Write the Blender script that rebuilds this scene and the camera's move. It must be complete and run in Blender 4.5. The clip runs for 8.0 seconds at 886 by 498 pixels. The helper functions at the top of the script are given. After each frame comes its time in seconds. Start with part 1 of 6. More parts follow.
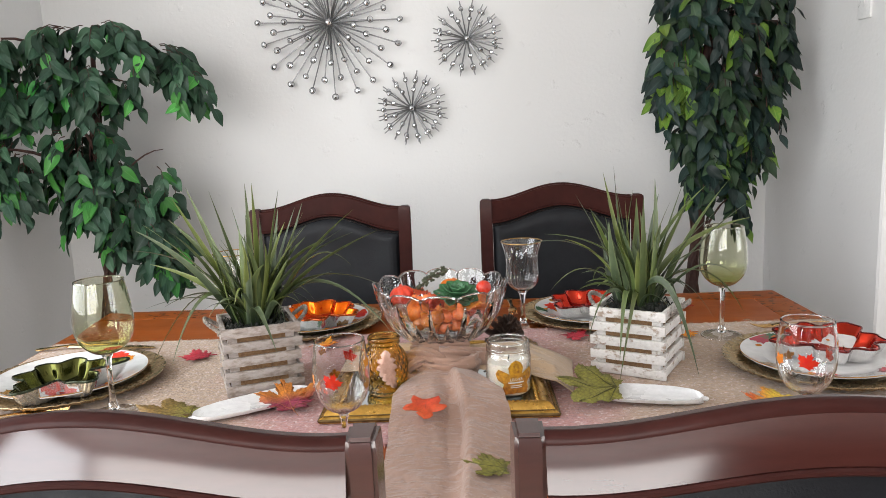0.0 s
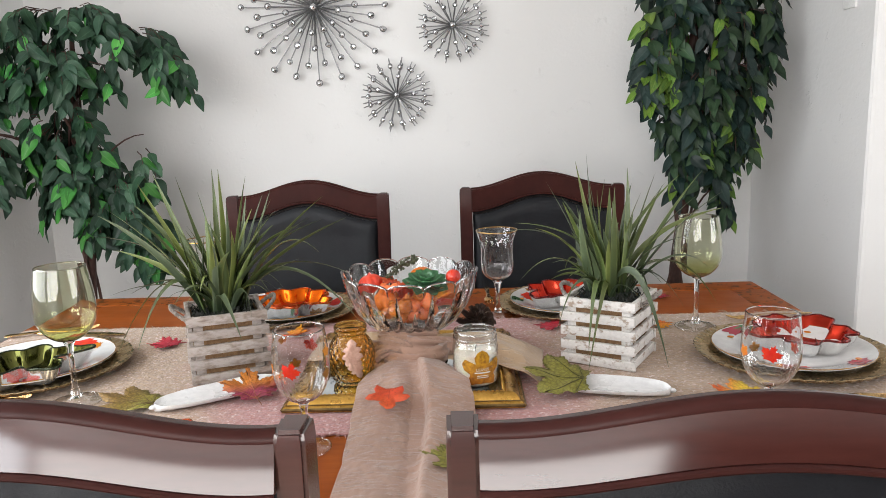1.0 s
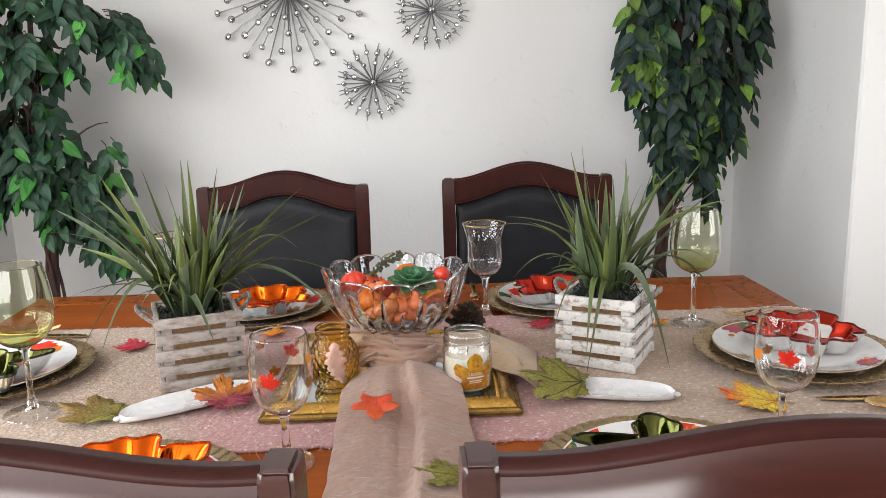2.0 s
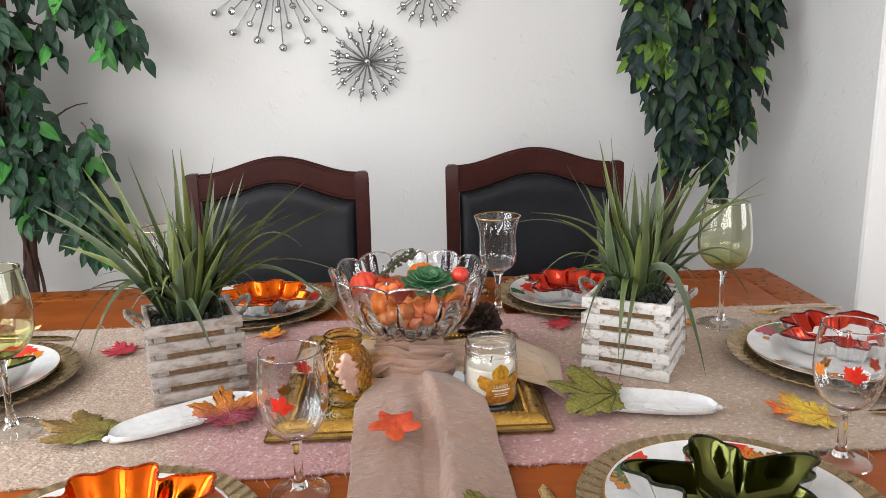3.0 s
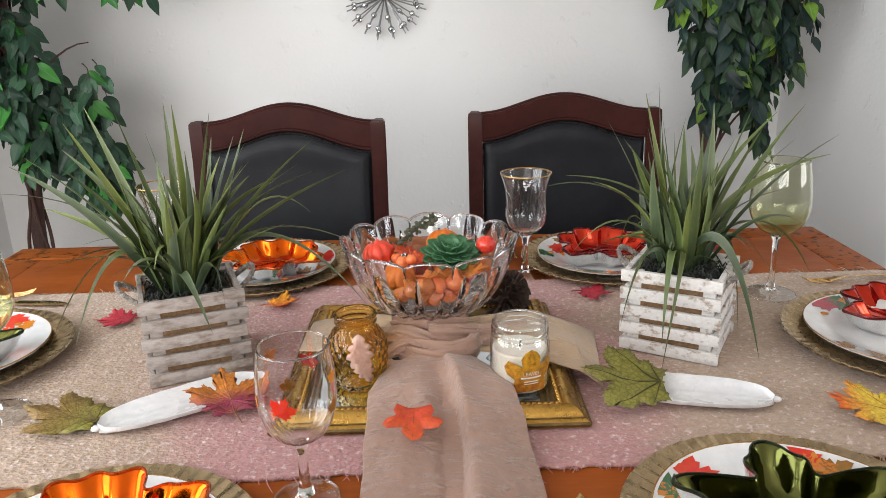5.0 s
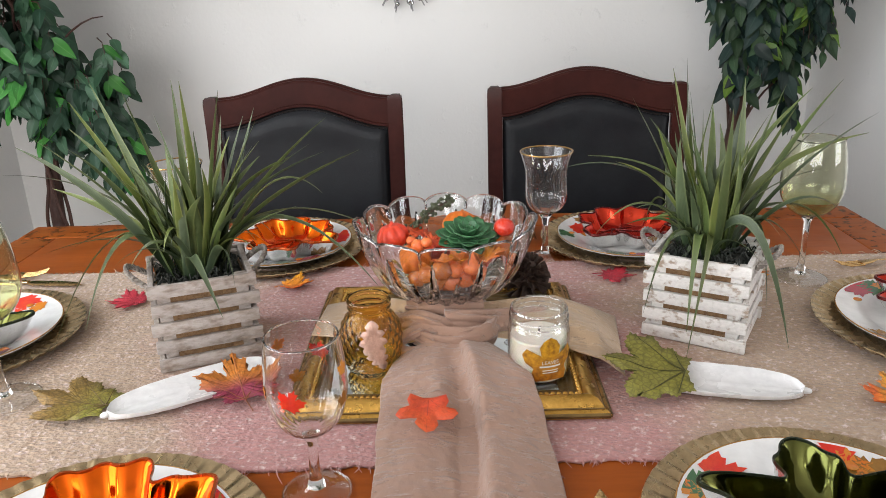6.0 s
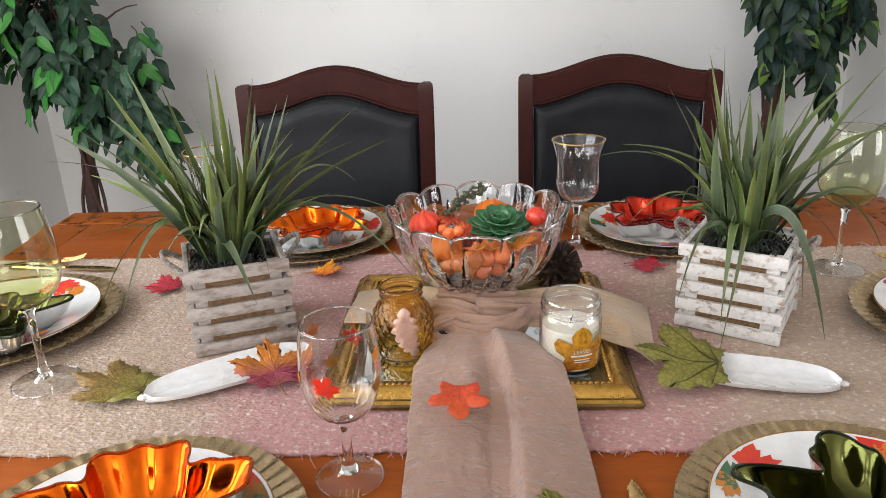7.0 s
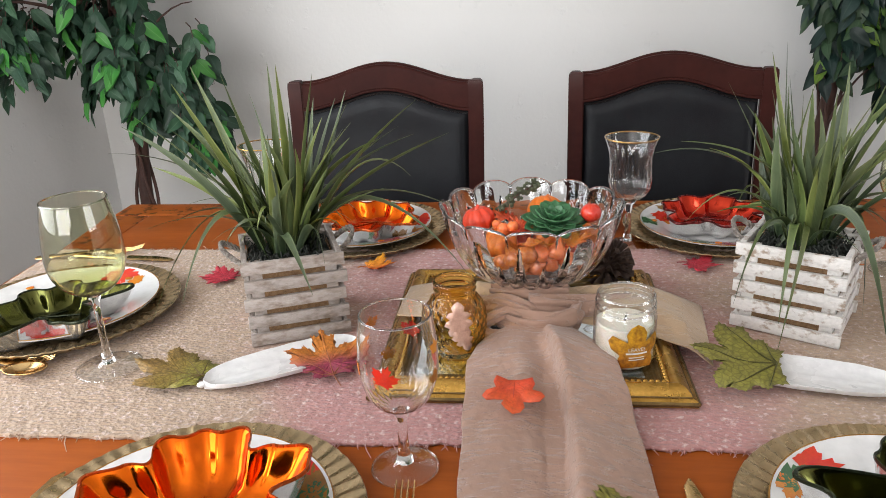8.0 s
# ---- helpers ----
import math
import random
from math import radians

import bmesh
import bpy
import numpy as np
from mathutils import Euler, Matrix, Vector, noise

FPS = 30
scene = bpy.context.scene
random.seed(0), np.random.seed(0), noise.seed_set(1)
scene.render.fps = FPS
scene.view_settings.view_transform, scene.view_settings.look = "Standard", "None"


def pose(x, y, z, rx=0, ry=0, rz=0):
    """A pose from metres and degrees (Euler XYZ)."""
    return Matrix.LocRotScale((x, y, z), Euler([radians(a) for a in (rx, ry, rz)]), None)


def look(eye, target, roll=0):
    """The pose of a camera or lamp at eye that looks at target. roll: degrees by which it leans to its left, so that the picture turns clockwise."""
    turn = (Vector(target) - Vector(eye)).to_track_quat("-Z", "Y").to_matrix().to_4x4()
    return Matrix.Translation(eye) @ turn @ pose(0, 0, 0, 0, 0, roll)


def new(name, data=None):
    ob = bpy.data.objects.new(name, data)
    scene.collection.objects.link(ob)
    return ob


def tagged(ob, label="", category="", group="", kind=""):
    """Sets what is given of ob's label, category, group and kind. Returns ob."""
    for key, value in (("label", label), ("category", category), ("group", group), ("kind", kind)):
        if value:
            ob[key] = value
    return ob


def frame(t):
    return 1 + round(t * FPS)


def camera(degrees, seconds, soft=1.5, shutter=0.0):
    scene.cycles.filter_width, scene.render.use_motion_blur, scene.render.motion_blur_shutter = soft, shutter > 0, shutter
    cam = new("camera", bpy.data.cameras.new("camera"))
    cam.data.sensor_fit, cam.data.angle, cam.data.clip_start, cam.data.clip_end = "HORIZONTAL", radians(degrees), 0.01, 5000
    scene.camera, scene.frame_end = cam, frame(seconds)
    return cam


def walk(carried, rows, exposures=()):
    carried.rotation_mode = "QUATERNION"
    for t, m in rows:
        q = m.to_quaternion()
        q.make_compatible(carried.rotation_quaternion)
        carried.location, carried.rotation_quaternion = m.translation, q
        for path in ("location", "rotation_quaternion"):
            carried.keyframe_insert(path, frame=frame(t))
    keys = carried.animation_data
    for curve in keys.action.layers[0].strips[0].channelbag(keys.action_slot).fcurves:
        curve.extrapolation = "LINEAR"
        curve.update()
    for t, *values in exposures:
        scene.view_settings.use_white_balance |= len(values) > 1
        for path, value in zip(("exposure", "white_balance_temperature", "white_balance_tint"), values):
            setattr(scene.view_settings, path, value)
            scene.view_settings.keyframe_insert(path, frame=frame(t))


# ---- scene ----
cam = camera(61.0, 8.0, soft=0.8)
PATH = [
    (0, (0.069, 0.026, 1.226), (0.008, 1.996, 0.889), -2.4),
    (0.5, (0.1, 0.034, 1.225), (0.04, 2.002, 0.873), -2.1),
    (1, (0.114, 0.042, 1.222), (0.065, 2.007, 0.854), -1.9),
    (1.5, (0.115, 0.078, 1.216), (0.086, 2.04, 0.83), -1.8),
    (2.8, (0.029, 0.211, 1.217), (0.116, 2.162, 0.784), -1.5),
    (3, (0.034, 0.233, 1.227), (0.102, 2.18, 0.775), -1.4),
    (3.5, (0.005, 0.273, 1.229), (0.08, 2.212, 0.745), -1.3),
    (4, (0.006, 0.297, 1.222), (0.074, 2.226, 0.695), -1.2),
    (4.5, (0.022, 0.33, 1.236), (0.064, 2.247, 0.666), -1.3),
    (6, (0.038, 0.397, 1.24), (-0.005, 2.279, 0.563), -1.9),
    (6.5, (0.04, 0.4, 1.238), (-0.033, 2.275, 0.545), -2.0),
    (7, (0.031, 0.396, 1.24), (-0.083, 2.265, 0.537), -2.2),
    (7.5, (0.022, 0.39, 1.24), (-0.143, 2.255, 0.534), -2.3),
    (8, (0.012, 0.389, 1.239), (-0.205, 2.248, 0.534), -2.4),
]
EXPOSURE = -0.09
walk(cam, [(t, look(eye, target, roll)) for t, eye, target, roll in PATH], [(0, EXPOSURE), (8, EXPOSURE)])

# ---- world and light ----
world = bpy.data.worlds.new("sky")
scene.world = world
world.use_nodes = True
sky = world.node_tree.nodes.new("ShaderNodeTexSky")
sky.sky_type = "NISHITA"
sky.sun_disc = False
sky.sun_elevation, sky.sun_rotation = radians(40), radians(200)
back = world.node_tree.nodes["Background"]
back.inputs["Strength"].default_value = 0.1
world.node_tree.links.new(sky.outputs[0], back.inputs["Color"])


def window_light(name, m, width, height, watts, colour):
    data = bpy.data.lights.new(name, "AREA")
    data.shape, data.size, data.size_y, data.energy, data.color = "RECTANGLE", width, height, watts, colour
    ob = new(name, data)
    ob.matrix_basis = m
    return ob


# daylight in the two west windows and the south window
window_light("window_daylight", pose(-1.70, 0.70, 1.52, 0, -90, 0), 1.32, 1.95, 55, (0.94, 0.97, 1.0))
window_light("rear_window_daylight", pose(-1.70, -1.80, 1.52, 0, -90, 0), 1.32, 1.85, 97, (0.95, 0.97, 1.0))
window_light("south_window_daylight", pose(-0.565, -2.84, 1.55, 90, 0, 0), 2.0, 1.30, 88, (1.0, 0.965, 0.935))
# unseen fill lamp, added to brighten the west wall
window_light("east_window_daylight", pose(4.44, -0.50, 1.52, 0, 90, 0), 1.32, 2.40, 84, (0.97, 0.98, 1.0))


# ---- materials ----
def shader(name):
    m = bpy.data.materials.new(name)
    m.use_nodes = True
    nodes, links = m.node_tree.nodes, m.node_tree.links
    return m, nodes, links, nodes["Principled BSDF"]


def mix_colour(nodes, links, fac, a, b, mode="MIX"):
    n = nodes.new("ShaderNodeMix")
    n.data_type, n.blend_type = "RGBA", mode
    for socket, value in ((n.inputs[0], fac), (n.inputs[6], a), (n.inputs[7], b)):
        if hasattr(value, "is_linked"):
            links.new(value, socket)
        elif isinstance(value, tuple):
            socket.default_value = (*value, 1) if len(value) == 3 else value
        else:
            socket.default_value = value
    return n.outputs[2]


def noise_fac(nodes, links, scale, detail=4, stretch=(1, 1, 1), low=0.35, high=0.65, rough=0.55, own=False):
    co, mp = nodes.new("ShaderNodeTexCoord"), nodes.new("ShaderNodeMapping")
    mp.inputs["Scale"].default_value = stretch
    links.new(co.outputs["Object"], mp.inputs["Vector"])
    if own:  # each piece has its own stretch of the pattern
        info, times, vec = nodes.new("ShaderNodeObjectInfo"), nodes.new("ShaderNodeMath"), nodes.new("ShaderNodeCombineXYZ")
        times.operation = "MULTIPLY"
        times.inputs[1].default_value = 31.0
        links.new(info.outputs["Random"], times.inputs[0])
        links.new(times.outputs[0], vec.inputs[0])
        links.new(times.outputs[0], vec.inputs[2])
        links.new(vec.outputs[0], mp.inputs["Location"])
    tex = nodes.new("ShaderNodeTexNoise")
    tex.inputs["Scale"].default_value, tex.inputs["Detail"].default_value, tex.inputs["Roughness"].default_value = scale, detail, rough
    links.new(mp.outputs[0], tex.inputs["Vector"])
    rng = nodes.new("ShaderNodeMapRange")
    rng.inputs["From Min"].default_value, rng.inputs["From Max"].default_value = low, high
    links.new(tex.outputs["Fac"], rng.inputs["Value"])
    return rng.outputs[0]


def add_bump(nodes, links, bsdf, height, strength, distance):
    b = nodes.new("ShaderNodeBump")
    b.inputs["Strength"].default_value, b.inputs["Distance"].default_value = strength, distance
    links.new(height, b.inputs["Height"])
    if bsdf.inputs["Normal"].is_linked:
        links.new(bsdf.inputs["Normal"].links[0].from_socket, b.inputs["Normal"])
    links.new(b.outputs[0], bsdf.inputs["Normal"])


def surface(name, base, second=None, scale=20, rough=0.5, metal=0.0, bump=0.0, bump_scale=200, stretch=(1, 1, 1),
            vary=0.0, coat=0.0, rough_vary=0.08, fine=None, spec=0.5, sheen=0.0, sss=0.0, own=False, low=0.35, high=0.65):
    """A plain surface: two tones at one scale, finer grain over it, uneven gloss and relief."""
    m, nodes, links, b = shader(name)
    second = second or tuple(c * 0.8 for c in base)
    c = mix_colour(nodes, links, noise_fac(nodes, links, scale, 5, stretch, low, high, own=own), base, second)
    grain = noise_fac(nodes, links, fine or scale * 9, 3, stretch, 0.3, 0.7)
    c = mix_colour(nodes, links, grain, c, mix_colour(nodes, links, 1.0, c, (0.86, 0.86, 0.86), "MULTIPLY"))
    if vary:
        info, hsv, ma = nodes.new("ShaderNodeObjectInfo"), nodes.new("ShaderNodeHueSaturation"), nodes.new("ShaderNodeMapRange")
        links.new(info.outputs["Random"], ma.inputs["Value"])
        ma.inputs["To Min"].default_value, ma.inputs["To Max"].default_value = 1 - vary, 1 + vary
        links.new(ma.outputs[0], hsv.inputs["Value"])
        links.new(c, hsv.inputs["Color"])
        c = hsv.outputs[0]
    links.new(c, b.inputs["Base Color"])
    r = nodes.new("ShaderNodeMapRange")
    links.new(noise_fac(nodes, links, scale * 2.3, 3), r.inputs["Value"])
    r.inputs["To Min"].default_value, r.inputs["To Max"].default_value = max(0.02, rough - rough_vary), rough + rough_vary
    links.new(r.outputs[0], b.inputs["Roughness"])
    b.inputs["Metallic"].default_value, b.inputs["Coat Weight"].default_value = metal, coat
    b.inputs["Coat Roughness"].default_value = 0.08
    b.inputs["Specular IOR Level"].default_value = spec
    b.inputs["Sheen Weight"].default_value = sheen
    b.inputs["Subsurface Weight"].default_value = sss
    b.inputs["Subsurface Radius"].default_value = (0.01, 0.005, 0.003)
    if bump:
        add_bump(nodes, links, b, noise_fac(nodes, links, bump_scale, 4, stretch, 0.2, 0.8), bump, 0.002)
    return m


def glass(name, tint=(1, 1, 1), rough=0.0, ior=1.45, low_tint=None, z0=0.0, z1=1.0):
    m, nodes, links, b = shader(name)
    b.inputs["Base Color"].default_value = (*tint, 1)
    b.inputs["Transmission Weight"].default_value, b.inputs["IOR"].default_value = 1.0, ior
    if low_tint:  # deeper tint for thick glass low down, with refraction there painted in
        co, sep, rise = nodes.new("ShaderNodeTexCoord"), nodes.new("ShaderNodeSeparateXYZ"), nodes.new("ShaderNodeMapRange")
        links.new(co.outputs["Object"], sep.inputs[0])
        links.new(sep.outputs["Z"], rise.inputs["Value"])
        rise.inputs["From Min"].default_value, rise.inputs["From Max"].default_value = z0, z1
        links.new(mix_colour(nodes, links, rise.outputs[0], low_tint, tint), b.inputs["Base Color"])
    r = nodes.new("ShaderNodeMapRange")
    links.new(noise_fac(nodes, links, 30, 2), r.inputs["Value"])
    r.inputs["To Min"].default_value, r.inputs["To Max"].default_value = rough, rough + 0.02
    links.new(r.outputs[0], b.inputs["Roughness"])
    return m


def thin_glass(name, tint, least=0.045, most=0.9, steep=2.6):
    """A blown wall thin enough not to bend what is seen through it."""
    m, nodes, links, b = shader(name)
    nodes.remove(b)
    clear, gloss, mix, fres = nodes.new("ShaderNodeBsdfTransparent"), nodes.new("ShaderNodeBsdfGlossy"), nodes.new("ShaderNodeMixShader"), nodes.new("ShaderNodeLayerWeight")
    clear.inputs["Color"].default_value = (*tint, 1)
    gloss.inputs["Roughness"].default_value = 0.015
    fres.inputs["Blend"].default_value = 0.5
    power = nodes.new("ShaderNodeMath")
    power.operation = "POWER"
    links.new(fres.outputs["Facing"], power.inputs[0])
    power.inputs[1].default_value = steep
    amount = nodes.new("ShaderNodeMapRange")
    links.new(power.outputs[0], amount.inputs["Value"])
    amount.inputs["To Min"].default_value, amount.inputs["To Max"].default_value = least, most
    links.new(amount.outputs[0], mix.inputs[0])
    links.new(clear.outputs[0], mix.inputs[1])
    links.new(gloss.outputs[0], mix.inputs[2])
    links.new(mix.outputs[0], nodes["Material Output"].inputs["Surface"])
    return m


def wall_paint(name, base):
    """White paint over a hand-trowelled texture with raised flat dabs."""
    m, nodes, links, b = shader(name)
    c = mix_colour(nodes, links, noise_fac(nodes, links, 1.3, 3), base, tuple(v * 0.965 for v in base))
    links.new(c, b.inputs["Base Color"])
    b.inputs["Roughness"].default_value = 0.42
    b.inputs["Specular IOR Level"].default_value = 0.35
    add_bump(nodes, links, b, noise_fac(nodes, links, 60, 4, (1, 1, 1), 0.3, 0.7), 0.16, 0.003)
    add_bump(nodes, links, b, noise_fac(nodes, links, 17, 7, (1, 1, 1), 0.64, 0.72), 0.35, 0.005)
    return m


def wood(name, base, dark, scale=9, stretch=(0.12, 1, 1), rough=0.3, coat=0.3, marks=0.0, spec=0.5, coat_rough=0.18, coat_ior=1.5):
    m, nodes, links, b = shader(name)
    grain = noise_fac(nodes, links, scale, 8, stretch, 0.3, 0.7, 0.65)
    fine = noise_fac(nodes, links, scale * 14, 4, stretch, 0.3, 0.75)
    c = mix_colour(nodes, links, grain, base, dark)
    c = mix_colour(nodes, links, fine, c, mix_colour(nodes, links, 1.0, c, (0.78, 0.74, 0.72), "MULTIPLY"))
    if marks:
        spots = noise_fac(nodes, links, 60, 4, (1, 1, 1), 0.575, 0.62)
        c = mix_colour(nodes, links, spots, c, tuple(v * 0.25 for v in dark))
    links.new(c, b.inputs["Base Color"])
    r = nodes.new("ShaderNodeMapRange")
    links.new(noise_fac(nodes, links, 7, 4), r.inputs["Value"])
    r.inputs["To Min"].default_value, r.inputs["To Max"].default_value = rough - 0.06, rough + 0.08
    links.new(r.outputs[0], b.inputs["Roughness"])
    b.inputs["Coat Weight"].default_value, b.inputs["Coat Roughness"].default_value = coat, coat_rough
    b.inputs["Coat IOR"].default_value = coat_ior
    b.inputs["Specular IOR Level"].default_value = spec
    add_bump(nodes, links, b, fine, 0.08, 0.001)
    return m


def runner_cloth(name):
    """Nubby woven cloth: mauve in the middle, oatmeal at both ends, pale flecks."""
    m, nodes, links, b = shader(name)
    co, sep = nodes.new("ShaderNodeTexCoord"), nodes.new("ShaderNodeSeparateXYZ")
    links.new(co.outputs["Object"], sep.inputs[0])
    away = nodes.new("ShaderNodeMath")
    away.operation = "ABSOLUTE"
    links.new(sep.outputs["X"], away.inputs[0])
    wob = nodes.new("ShaderNodeMath")
    wob.operation = "MULTIPLY_ADD"
    links.new(noise_fac(nodes, links, 6, 4), wob.inputs[0])
    wob.inputs[1].default_value = 0.12
    links.new(away.outputs[0], wob.inputs[2])
    zone = nodes.new("ShaderNodeMapRange")
    zone.interpolation_type = "SMOOTHSTEP"
    zone.inputs["From Min"].default_value, zone.inputs["From Max"].default_value = 0.22, 0.46
    links.new(wob.outputs[0], zone.inputs["Value"])
    c = mix_colour(nodes, links, zone.outputs[0], (0.455, 0.224, 0.212), (0.42, 0.300, 0.210))
    c = mix_colour(nodes, links, noise_fac(nodes, links, 150, 3, (1, 1.6, 1), 0.38, 0.7), c, mix_colour(nodes, links, 1.0, c, (0.76, 0.72, 0.72), "MULTIPLY"))
    c = mix_colour(nodes, links, noise_fac(nodes, links, 150, 4, (1, 1, 1), 0.56, 0.74), c, (0.66, 0.52, 0.49))
    links.new(c, b.inputs["Base Color"])
    b.inputs["Roughness"].default_value, b.inputs["Sheen Weight"].default_value = 0.92, 0.25
    weave = nodes.new("ShaderNodeTexVoronoi")
    weave.inputs["Scale"].default_value = 210
    mp = nodes.new("ShaderNodeMapping")
    mp.inputs["Scale"].default_value = (0.8, 1.15, 0.2)
    links.new(co.outputs["Object"], mp.inputs["Vector"])
    links.new(mp.outputs[0], weave.inputs["Vector"])
    add_bump(nodes, links, b, weave.outputs["Distance"], 0.4, 0.0035)
    add_bump(nodes, links, b, noise_fac(nodes, links, 60, 4), 0.35, 0.004)
    return m


def crinkled_cloth(name, light, dark, thread):
    m, nodes, links, b = shader(name)
    c = mix_colour(nodes, links, noise_fac(nodes, links, 14, 4), light, dark)
    slub = noise_fac(nodes, links, 75, 5, (0.45, 2.0, 1.5), 0.54, 0.74)
    c = mix_colour(nodes, links, slub, c, thread)
    links.new(c, b.inputs["Base Color"])
    b.inputs["Roughness"].default_value, b.inputs["Sheen Weight"].default_value = 0.7, 0.35
    b.inputs["Transmission Weight"].default_value = 0.0
    add_bump(nodes, links, b, slub, 0.8, 0.003)
    add_bump(nodes, links, b, noise_fac(nodes, links, 38, 5, (1, 1, 1), 0.3, 0.7), 0.3, 0.004)
    add_bump(nodes, links, b, noise_fac(nodes, links, 700, 2, (1, 1, 1), 0.2, 0.8), 0.2, 0.0006)
    return m


def two_tone(name, near, far, axis, start, stop, rough=0.6, extra=None, net=0.0):
    """A surface that changes colour along one of its own axes (dyed leaves, tinted blades)."""
    m, nodes, links, b = shader(name)
    co, sep, rng = nodes.new("ShaderNodeTexCoord"), nodes.new("ShaderNodeSeparateXYZ"), nodes.new("ShaderNodeMapRange")
    links.new(co.outputs["Object"], sep.inputs[0])
    add = nodes.new("ShaderNodeMath")
    add.operation = "MULTIPLY_ADD"
    links.new(noise_fac(nodes, links, 45, 4, (1, 1, 1), 0.2, 0.8), add.inputs[0])
    add.inputs[1].default_value = 0.7 * (stop - start)
    links.new(sep.outputs["XYZ".index(axis)], add.inputs[2])
    links.new(add.outputs[0], rng.inputs["Value"])
    rng.inputs["From Min"].default_value, rng.inputs["From Max"].default_value = start, stop + 0.5 * (stop - start)
    c = mix_colour(nodes, links, rng.outputs[0], near, far)
    c = mix_colour(nodes, links, noise_fac(nodes, links, 160, 3), c, mix_colour(nodes, links, 1.0, c, extra or (0.72, 0.7, 0.7), "MULTIPLY"))
    if net:  # fine darker vein network
        cells, thin = nodes.new("ShaderNodeTexVoronoi"), nodes.new("ShaderNodeMapRange")
        cells.feature = "DISTANCE_TO_EDGE"
        cells.inputs["Scale"].default_value = 130
        links.new(co.outputs["Object"], cells.inputs["Vector"])
        links.new(cells.outputs["Distance"], thin.inputs["Value"])
        thin.inputs["From Min"].default_value, thin.inputs["From Max"].default_value = 0.03, 0.16
        thin.inputs["To Min"].default_value, thin.inputs["To Max"].default_value = 0.8, 0.0
        c = mix_colour(nodes, links, thin.outputs[0], c, mix_colour(nodes, links, 1.0, c, (net, net, net * 0.9), "MULTIPLY"))
    links.new(c, b.inputs["Base Color"])
    b.inputs["Roughness"].default_value = rough
    add_bump(nodes, links, b, noise_fac(nodes, links, 320, 3), 0.25, 0.001)
    return m


def blade_skin(name, root, middle, edge):
    """A folded blade: dark at its root, lighter along both edges, with fine lengthwise ribs."""
    m, nodes, links, b = shader(name)
    uv, sep = nodes.new("ShaderNodeUVMap"), nodes.new("ShaderNodeSeparateXYZ")
    links.new(uv.outputs[0], sep.inputs[0])
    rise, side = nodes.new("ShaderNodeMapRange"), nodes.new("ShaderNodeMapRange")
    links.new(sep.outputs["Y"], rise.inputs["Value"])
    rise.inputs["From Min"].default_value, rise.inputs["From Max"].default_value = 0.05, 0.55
    away = nodes.new("ShaderNodeMath")
    away.operation = "ABSOLUTE"
    mid = nodes.new("ShaderNodeMath")
    mid.operation = "SUBTRACT"
    links.new(sep.outputs["X"], mid.inputs[0])
    mid.inputs[1].default_value = 0.5
    links.new(mid.outputs[0], away.inputs[0])
    links.new(away.outputs[0], side.inputs["Value"])
    side.inputs["From Min"].default_value, side.inputs["From Max"].default_value = 0.30, 0.50
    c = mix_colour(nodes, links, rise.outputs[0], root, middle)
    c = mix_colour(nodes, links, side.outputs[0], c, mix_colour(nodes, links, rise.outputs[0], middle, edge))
    c = mix_colour(nodes, links, noise_fac(nodes, links, 26, 4), c, mix_colour(nodes, links, 1.0, c, (0.72, 0.74, 0.70), "MULTIPLY"))
    info, hsv, ma = nodes.new("ShaderNodeObjectInfo"), nodes.new("ShaderNodeHueSaturation"), nodes.new("ShaderNodeMapRange")
    links.new(info.outputs["Random"], ma.inputs["Value"])
    ma.inputs["To Min"].default_value, ma.inputs["To Max"].default_value = 0.65, 1.35
    links.new(ma.outputs[0], hsv.inputs["Value"])
    links.new(c, hsv.inputs["Color"])
    links.new(hsv.outputs[0], b.inputs["Base Color"])
    b.inputs["Roughness"].default_value = 0.42
    ribs = nodes.new("ShaderNodeTexWave")
    ribs.inputs["Scale"].default_value = 2.6
    links.new(uv.outputs[0], ribs.inputs["Vector"])
    add_bump(nodes, links, b, ribs.outputs["Fac"], 0.25, 0.0008)
    return m


